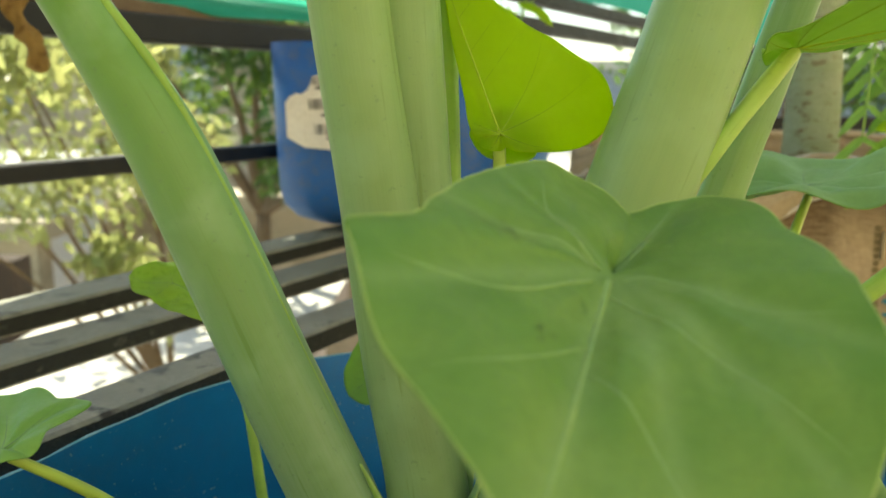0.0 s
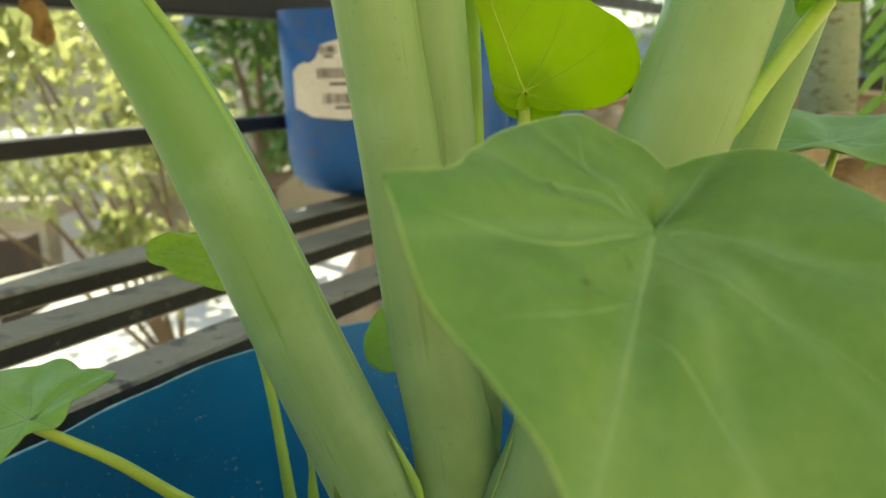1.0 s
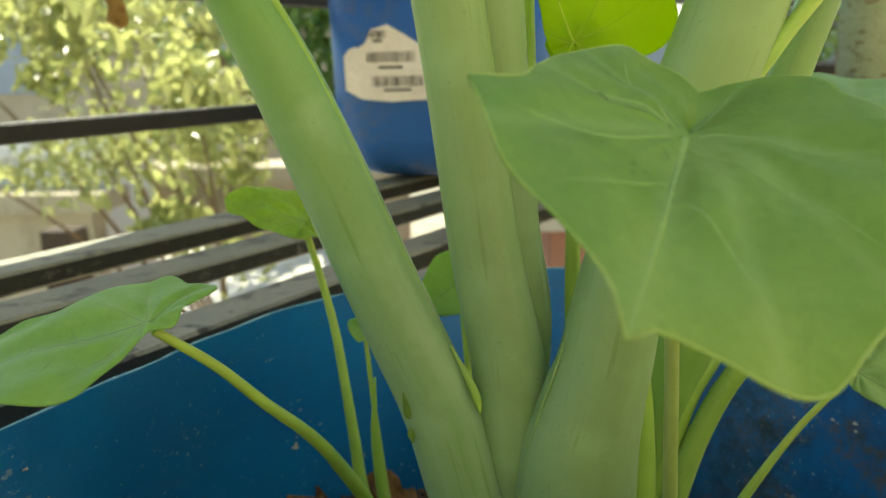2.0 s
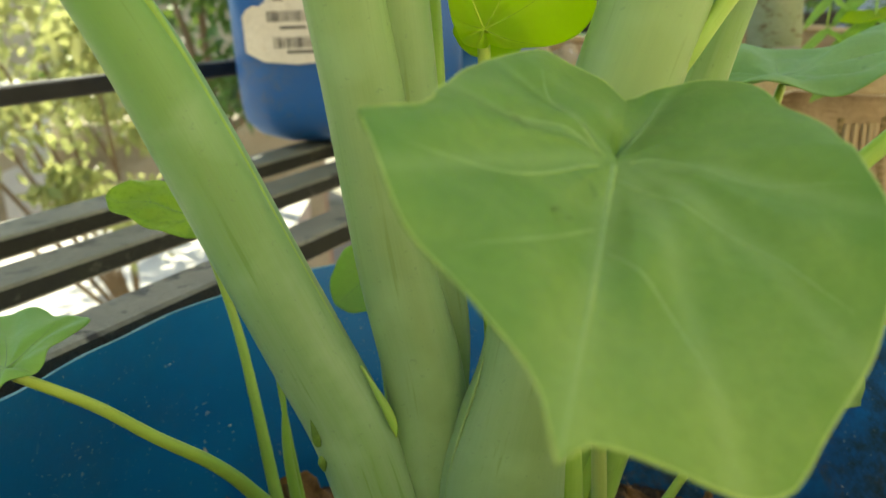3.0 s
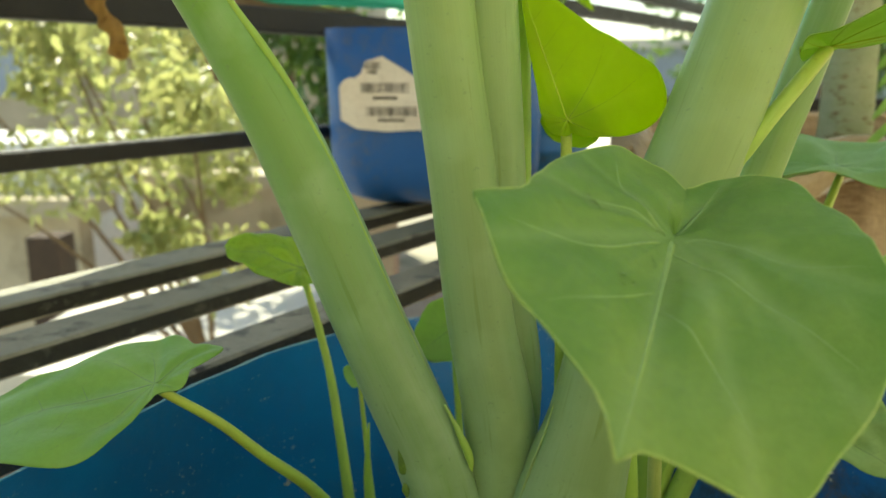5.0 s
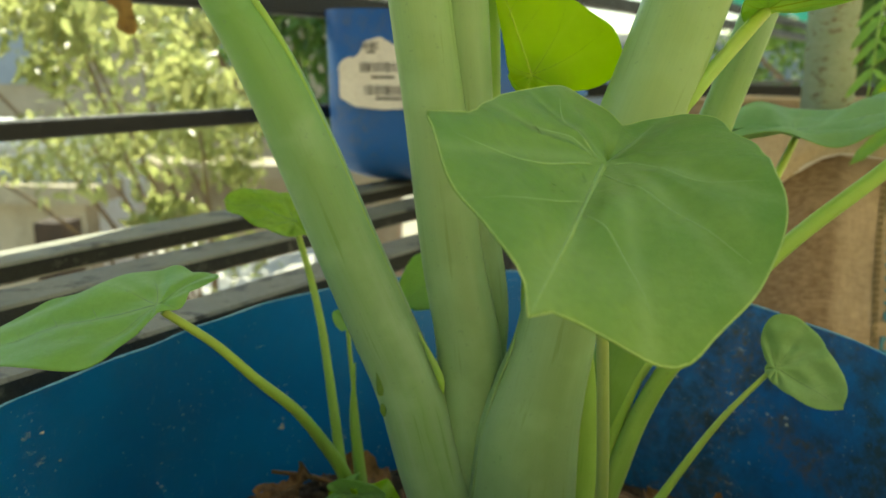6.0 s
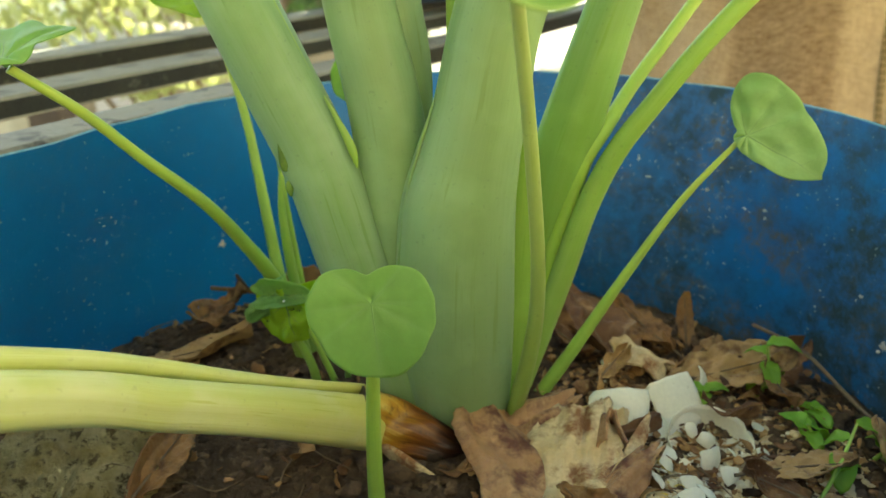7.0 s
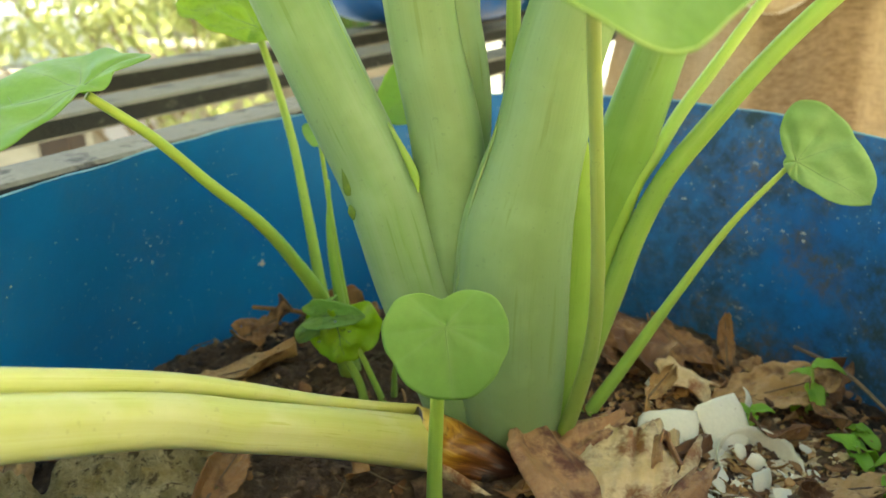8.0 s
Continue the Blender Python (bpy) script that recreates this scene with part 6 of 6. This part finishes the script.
part("stem", tube([(0.075, 1.09, 0.165, 0.003), (0.08, 1.05, 0.32, 0.0025), (0.10, 1.0, 0.44, 0.002), (0.115, 0.96, 0.50, 0.0015)], 8, 6), M_STALK_GREEN, herb)
rnd = random.Random(4)
for q, d, s in (((0.082, 0.97, 0.448), (-0.7, -0.3, 0.1), 0.034), ((0.108, 0.97, 0.455), (0.8, -0.3, -0.4), 0.046), ((0.128, 0.97, 0.408), (-0.6, -0.3, 0.55), 0.040), ((0.100, 0.97, 0.475), (-0.5, -0.4, 0.3), 0.03), ((0.135, 0.96, 0.48), (0.5, -0.5, 0.2), 0.034),
                ((0.05, 1.0, 0.315), (-0.5, -0.7, 0.0), 0.05), ((0.105, 0.98, 0.42), (0.2, -0.6, -0.4), 0.026)):
    leaf(herb, q, d, (0.1, -0.5, 0.85), leaf_form(s, s * 0.45, 0.12, 0.2, 0.02, OVAL, int(s * 1000)), M_LEAF_YELLOW if q[2] > 0.4 else M_LEAF_PALE, None, 7, 28)
    part("twig", tube([(0.092, 1.01, q[2] - 0.03, 0.0012), (*q, 0.0008)], 6, 4), M_STALK_GREEN, herb)

# ------------------------------------------------------------ jute sack planter with a young tree
sack = thing("jute_sack", (0.46, 0.76, FLOOR), "worn brown jute sack with printed stripes used as a planter", "sack")
SX, SY, SRX, SRY = 0.47, 0.765, 0.30, 0.19


def sack_point(a, z, grow=0.0):
    bulge = 0.012 * math.sin(z * 14 + 2) + 0.012 * noise.noise(Vector((math.cos(a) * 2.5, math.sin(a) * 2.5, z * 5)))
    fold = 0.006 * math.sin(9 * a + z * 6) * max(0, (z + 0.05) * 3)
    fold += 0.007 * noise.noise(Vector((a * 5.0, z * 9, 3))) + 0.003 * noise.noise(Vector((a * 16 + z * 6, z * 9, 8)))
    e = 0.75
    ca, sa = math.cos(a), math.sin(a)
    return Vector((SX + (SRX + bulge + fold + grow) * math.copysign(abs(ca) ** e, ca), SY + (SRY + bulge + fold + grow) * math.copysign(abs(sa) ** e, sa), z))


def sack_top(a):
    return 0.248 + 0.018 * max(0, math.sin(a)) - 0.006 * math.cos(a) + 0.018 * noise.noise(Vector((math.cos(a) * 3, math.sin(a) * 3, 4)))


def cuff_drop(a):
    return 0.026 + 0.040 * math.exp(-((a - 4.28) / 0.20) ** 2) + 0.014 * noise.noise(Vector((math.cos(a) * 2.2, math.sin(a) * 2.2, 9)))


bm = bmesh.new()
uvl = bm.loops.layers.uv.verify()
NA, NZ = 120, 40
grid = [[bm.verts.new(sack_point(2 * math.pi * k / NA, FLOOR + (sack_top(2 * math.pi * k / NA) - FLOOR) * j / NZ, -0.03 if j == 0 else 0)) for k in range(NA)] for j in range(NZ + 1)]
for j in range(NZ):
    for k in range(NA):
        f = bm.faces.new((grid[j][k], grid[j][(k + 1) % NA], grid[j + 1][(k + 1) % NA], grid[j + 1][k]))
        for lp, (u, v) in zip(f.loops, ((k, j), (k + 1, j), (k + 1, j + 1), (k, j + 1))):
            lp[uvl].uv = (u / NA * 1.7, v / NZ * 0.58)
bm.faces.new(grid[0][::-1])
body = part("sack_body", bm, M_JUTE, sack)
body.modifiers.new("thickness", "SOLIDIFY").thickness = 0.003
bm = bmesh.new()
uvl = bm.loops.layers.uv.verify()
rows = []
for s in range(13):
    row = []
    for k in range(NA):
        a = 2 * math.pi * k / NA
        hang_by = cuff_drop(a)
        if s < 5:
            w = s / 4 * math.pi
            row.append(bm.verts.new(sack_point(a, sack_top(a) + 0.008 * math.sin(w), 0.005 - 0.007 * math.cos(w))))
        else:
            f = (s - 4) / 8
            row.append(bm.verts.new(sack_point(a, sack_top(a) - hang_by * f, 0.012 + 0.006 * f + 0.005 * noise.noise(Vector((a * 4, f * 3, 2))))))
    rows.append(row)
for s in range(12):
    for k in range(NA):
        f = bm.faces.new((rows[s][k], rows[s][(k + 1) % NA], rows[s + 1][(k + 1) % NA], rows[s + 1][k]))
        for lp, (u, v) in zip(f.loops, ((k, s), (k + 1, s), (k + 1, s + 1), (k, s + 1))):
            lp[uvl].uv = (u / NA * 1.7, v / 12 * 0.09)
cuff = part("folded_cuff", bm, M_JUTE_PALE, sack, "pale frayed fold at the mouth")
hem = [sack_point(a, sack_top(a) - cuff_drop(a), 0.0195 + 0.005 * noise.noise(Vector((a * 4, 3, 2)))) for a in [2 * math.pi * k / NA for k in range(NA + 1)]]
part("frayed_hem", tube([(*q, 0.0016 + 0.0008 * math.sin(2.3 * k)) for k, q in enumerate(hem)], 7, 1, cap=False, wobble=0.6), M_FRAY, sack, "whitish frayed hem")
cuff.modifiers.new("thickness", "SOLIDIFY").thickness = 0.003
part("frayed_edge", tube([(*(sack_point(a, sack_top(a) + 0.0085, 0.006)), 0.0016 + 0.0008 * math.sin(37 * a)) for a in [2 * math.pi * k / 160 for k in range(161)]], 7, 1, cap=False, wobble=0.6), M_FRAY, sack, "whitish frayed edge")
# printed column with its stitched border: plain bars where the letters stand
prints = bmesh.new()


def on_sack(x, z, out):
    best = min((abs(sack_point(a, z).x - x), a) for a in [math.pi + math.pi * k / 300 for k in range(301)])[1]
    p0 = sack_point(best, z)
    return Vector((p0.x, p0.y - out, p0.z))


for xb in (0.452, 0.500):
    stitch = bmesh.new()
    for k in range(46):
        z = -0.15 + k * 0.0075
        q = on_sack(xb, z, 0.0015)
        box(stitch, (q.x - 0.003, q.y - 0.0004, z), (q.x + 0.003, q.y + 0.010, z + 0.0056))
    part("stitching", stitch, M_STITCH, sack, smooth=False, kind="stuff")
for k in range(6):
    z = -0.155 + k * 0.030
    for dx, dz, w, h in ((0, 0, 0.026, 0.0045), (0, 0.016 if k % 3 else 0.009, 0.026, 0.0045), (0 if k % 2 else 0.0215, 0, 0.0045, 0.0205)):
        q = on_sack(0.462 + dx, z + dz, 0.0015)
        box(prints, (q.x, q.y - 0.0002, z + dz), (q.x + w, q.y + 0.014, z + dz + h))
part("print", prints, M_PRINT, sack, "faded blue printed bars", smooth=False)
# the letters that can be read run upwards along the column
curve = bpy.data.curves.new("print", "FONT")
curve.body, curve.size, curve.extrude, curve.offset = "RIAHAN", 0.0350, 0.0008, 0.0006
holder = bpy.data.objects.new("print", curve)
flat = bpy.data.meshes.new_from_object(holder)
bpy.data.objects.remove(holder)
bpy.data.curves.remove(curve)
letters = bmesh.new()
letters.from_mesh(flat)
bpy.data.meshes.remove(flat)
bmesh.ops.triangulate(letters, faces=list(letters.faces))
length = max(v.co.x for v in letters.verts)
for v in letters.verts:
    x, z = 0.4865 - v.co.y, 0.032 + v.co.x * 0.113 / length
    v.co = Vector((x, on_sack(x, z, 0.0022).y - v.co.z, z))
part("print", letters, M_PRINT, sack, "faded blue printed letters", smooth=False)
ribs = bmesh.new()
for k in range(5):
    q = on_sack(0.459 + 0.008 * k, 0.172, 0.002)
    box(ribs, (q.x - 0.0022, q.y - 0.003, 0.157), (q.x + 0.0022, q.y + 0.008, 0.187))
part("knotted_seam", bevelled(ribs, 0.0015), M_JUTE_PALE, sack, "pale knotted seam")
bm = bmesh.new()
top = [bm.verts.new(sack_point(2 * math.pi * k / 60, 0.12, -0.006)) for k in range(60)]
bot = [bm.verts.new(sack_point(2 * math.pi * k / 60, FLOOR + 0.01, -0.04)) for k in range(60)]
for k in range(60):
    bm.faces.new((bot[k], bot[(k + 1) % 60], top[(k + 1) % 60], top[k]))
bm.faces.new(top)
bm.faces.new(bot[::-1])
tagged(part("soil", bm, M_SOIL, None, at=(0.46, 0.76, FLOOR)), "dark soil filling the jute sack", "soil", kind="stuff")

tree = thing("young_tree", (0.432, 0.72, 0.11), "young tree with a smooth greenish-grey ringed trunk in a sack", "tree")
bm = tube([(0.434, 0.722, 0.10, 0.034), (0.433, 0.72, 0.2, 0.0325), (0.430, 0.72, 0.33, 0.031), (0.427, 0.72, 0.45, 0.030), (0.424, 0.72, 0.62, 0.029), (0.43, 0.72, 1.0, 0.027), (0.44, 0.72, 1.35, 0.022)], 28, 14, 1.0, wobble=0.06)
part("trunk", bm, M_BARK, tree)


def frond(at, reach, side, seed, leaflets=6, size=0.04):
    r = random.Random(seed)
    b, e = Vector(at), Vector(at) + Vector(reach)
    mid = b.lerp(e, 0.5) + Vector((0, 0, 0.02))
    twig = part("twig", tube([(*b, 0.002), (*mid, 0.0016), (*e, 0.0008)], 7, 6), M_STALK_GREEN, tree)
    oval = ((0, 1.0), (12, 0.86), (30, 0.52), (55, 0.33), (90, 0.26), (130, 0.24), (180, 0.22))
    for k in range(leaflets):
        f = (k + 1) / leaflets
        q = (b.lerp(mid, f * 2) if f < 0.5 else mid.lerp(e, f * 2 - 1))
        for sgn in (1, -1):
            d = Vector(side) * sgn + Vector(reach).normalized() * 0.6 + Vector((0, 0, r.uniform(-0.5, 0.0)))
            s = size * r.uniform(0.8, 1.2)
            leaf(twig, q + d.normalized() * s * 0.2, d, (0.1, -0.6, 0.7), leaf_form(s, s * 0.30, 0.1, 0.15, 0.02, oval, seed * 10 + k, pucker=0.01), M_LEAF_PALE, None, 6, 24, name="leaflet")


frond((0.440, 0.505, 0.420), (-0.012, -0.006, -0.150), (0.95, -0.1, 0.12), 3, 6, 0.056)
frond((0.395, 0.510, 0.400), (-0.008, -0.006, -0.110), (0.95, -0.1, 0.15), 7, 5, 0.034)
part("branch", tube([(0.435, 0.72, 0.9, 0.008), (0.50, 0.62, 0.70, 0.006), (0.48, 0.54, 0.50, 0.004), (0.440, 0.506, 0.425, 0.003), (0.395, 0.510, 0.402, 0.002)], 9, 8), M_STALK_GREEN, tree)
leaf(tree, (0.452, 0.50, 0.300), (-0.06, -0.01, 0.004), (-0.05, -0.35, 0.93), leaf_form(0.06, 0.022, 0.1, 0.1, 0.03, OVAL, 71), M_LEAF_YELLOW, None, 8, 40, label="yellowing leaf")

# dried leaf hanging from the beam
hang = thing("hanging_dry_leaf", (-0.40, 0.50, 0.39), "crumpled brown dry leaf hanging from the beam", "dry leaf")
bm = bmesh.new()
tube([(-0.4158, 0.5054, 0.4565, 0.0034), (-0.4122, 0.5045, 0.4385, 0.0068), (-0.4095, 0.5036, 0.4223, 0.0110), (-0.4032, 0.5018, 0.4007, 0.0093), (-0.3960, 0.5009, 0.3863, 0.0119), (-0.3933, 0.5009, 0.3737, 0.0068), (-0.3888, 0.5009, 0.3629, 0.0119), (-0.3852, 0.5009, 0.3503, 0.0026)], 22, 8, 0.45, wobble=1.1, bm=bm)
part("blade", bm, M_HANG, hang)


# ------------------------------------------------------------ outside
LEAF_V = [(0, 0, 0), (0.18, 0.25, 0.05), (0.21, 0.52, 0.06), (0.10, 0.84, 0.0), (0, 1.06, -0.05), (-0.10, 0.84, 0.0), (-0.21, 0.52, 0.06), (-0.18, 0.25, 0.05), (0, 0.5, 0.0)]
LEAF_F = [(0, 1, 8), (1, 2, 8), (2, 3, 8), (3, 4, 8), (4, 5, 8), (5, 6, 8), (6, 7, 8), (7, 0, 8)]


def crown(name, material, parent, count, spots, size, seed, hang=0.5, label=""):
    """Many small leaves gathered round the ends of twigs."""
    r = random.Random(seed)
    vs, fs = [], []
    for _ in range(count):
        c, rad = r.choice(spots)
        d = Vector((r.gauss(0, 1), r.gauss(0, 1), r.gauss(0, 1))).normalized() * rad * r.random() ** 0.45
        at = Vector(c) + Vector((d.x, d.y, d.z * 0.8))
        s = r.uniform(*size)
        m = Matrix.Translation(at) @ Euler((r.gauss(-hang, 0.7), r.gauss(0, 0.6), r.uniform(0, 6.28))).to_matrix().to_4x4()
        n0 = len(vs)
        vs += [tuple(m @ (Vector(v) * s)) for v in LEAF_V]
        fs += [tuple(n0 + i for i in f) for f in LEAF_F]
    me = bpy.data.meshes.new(name)
    me.from_pydata(vs, [], fs)
    me.materials.append(material)
    for p in me.polygons:
        p.use_smooth = True
    ob = new(name, me)
    ob.parent = parent
    me.transform(Matrix.Translation(-base_of(parent)))
    return tagged(ob, label, kind="stuff")


def woody(name, at, label, limbs, trunk_r, category, crown_args, material):
    root = thing(name, at, label, category)
    b = Vector(at)
    hub = b + Vector((0.05, 0.03, 0.55 * (max(c[0][2] for c in crown_args["spots"]) - at[2])))
    part("trunk", tube([(*b, trunk_r), (*b.lerp(hub, 0.5), trunk_r * 0.8), (*hub, trunk_r * 0.6)], 12, 8, wobble=0.15), M_TWIG, root)
    r = random.Random(limbs)
    for c, rad in crown_args["spots"][::5]:
        e = Vector(c)
        mid = hub.lerp(e, 0.55) + Vector((r.gauss(0, 0.05), r.gauss(0, 0.05), 0.08))
        part("limb", tube([(*hub, trunk_r * 0.45), (*mid, trunk_r * 0.25), (*e, trunk_r * 0.1)], 8, 6), M_TWIG, root)
    crown("crown", material, root, **crown_args)
    return root


rnd = random.Random(77)
spots = [((-1.40 + rnd.gauss(0, 0.40), 2.45 + rnd.gauss(0, 0.40), 0.42 + rnd.gauss(0, 0.26)), rnd.uniform(0.12, 0.26)) for _ in range(34)]
spots += [((-0.90 + rnd.gauss(0, 0.20), 2.4 + rnd.gauss(0, 0.3), 0.08 + rnd.gauss(0, 0.15)), rnd.uniform(0.10, 0.22)) for _ in range(16)]
spots = [s for s in spots if s[0][0] < -0.93 - 0.16 * (s[0][1] - 2.45)]
woody("shrub", (-1.25, 2.9, GROUND), "leafy shrub with yellow-green hanging leaves outside the railing", 4, 0.03, "shrub", dict(count=6400, spots=spots, size=(0.032, 0.066), seed=5, hang=0.9), M_BUSH)
spots = [((-1.3 + rnd.gauss(0, 0.8), 5.4 + rnd.gauss(0, 0.5), 0.7 + rnd.gauss(0, 0.5)), rnd.uniform(0.25, 0.5)) for _ in range(26)]
spots += [((-0.85 + rnd.gauss(0, 0.3), 5.0 + rnd.gauss(0, 0.3), 0.1 + rnd.gauss(0, 0.25)), rnd.uniform(0.2, 0.4)) for _ in range(12)]
woody("tree", (-1.5, 5.6, GROUND), "dark green leafy tree standing behind the shrub", 5, 0.09, "tree", dict(count=4000, spots=spots, size=(0.08, 0.14), seed=6, hang=0.6), M_BUSH_DARK)
for i, (x, y) in enumerate(((3.6, 9.0), (4.6, 10.4), (5.9, 7.5), (0.1, 13.2))):
    spots = [((x + rnd.gauss(0, 0.9), y + rnd.gauss(0, 0.6), 1.0 + rnd.gauss(0, 0.8)), rnd.uniform(0.35, 0.7)) for _ in range(22)]
    woody("tree", (x, y, GROUND), "dark green leafy tree beyond the terrace", 6 + i, 0.09, "tree", dict(count=2600 if x > 3 else 800, spots=spots, size=(0.10, 0.18), seed=16 + i, hang=0.6), M_BUSH_DARK)


def block(name, lo, hi, material, label, category, windows=(), roof=None):
    root = thing(name, (0.5 * (lo[0] + hi[0]), 0.5 * (lo[1] + hi[1]), lo[2]), label, category)
    bm = bmesh.new()
    box(bm, lo, hi)
    part("wall", bm, material, root, smooth=False)
    bm = bmesh.new()
    box(bm, (lo[0] - 0.15, lo[1] - 0.15, hi[2]), (hi[0] + 0.15, hi[1] + 0.15, hi[2] + 0.14))
    part("roof", bm, roof or M_WALL, root, smooth=False)
    for x0, x1, z0, z1 in windows:
        bm = bmesh.new()
        box(bm, (x0, lo[1] - 0.05, z0), (x1, lo[1] - 0.004, z1))
        part("window", bm, M_GREY, root, smooth=False)
    return root


block("compound_wall", (-9.0, 7.2, GROUND), (-0.9, 7.5, -0.75), M_LANE, "grey plastered compound wall across the lane", "wall", roof=M_LANE)
block("house", (-9.0, 11.0, GROUND), (-2.0, 16.0, 2.4), M_LANE, "weathered plastered house behind the trees", "house", windows=((-7.5, -6.2, 0.0, 1.4), (-4.6, -3.4, 0.0, 1.4)))
block("house", (0.9, 13.4, GROUND), (9.0, 18.0, 0.70), M_GREY, "blue-grey clad low house behind the trees", "house", windows=((2.0, 3.4, -1.6, -0.3), (5.0, 6.4, -1.6, -0.3)))
block("shed", (-2.25, 3.15, GROUND), (-0.95, 5.3, -1.14), M_WHITE, "low white flat-roofed shed below the terrace", "shed", roof=M_WALL)
block("outhouse", (0.3, 4.6, GROUND), (3.0, 12.6, -0.70), M_BRICK, "long low red-plastered outhouse with a pale dusty roof", "outhouse", roof=M_WALL)
post = bmesh.new()
box(post, (-2.75, 4.2, GROUND), (-2.55, 4.4, -0.62))
tagged(part("gate_post", bevelled(post, 0.01), M_POST, None, at=(-2.65, 4.3, GROUND), smooth=False), "square brown post standing by the lane", "post")

block("boundary_wall", (-4.9, 5.5, GROUND), (-3.1, 5.7, -0.72), M_LANE, "weathered grey boundary wall by the lane", "wall", roof=M_LANE)
block("water_tank", (-4.6, 5.9, GROUND), (-3.2, 6.9, -0.34), M_WHITE, "pale white box-shaped water tank behind the boundary wall", "water tank", roof=M_WHITE)
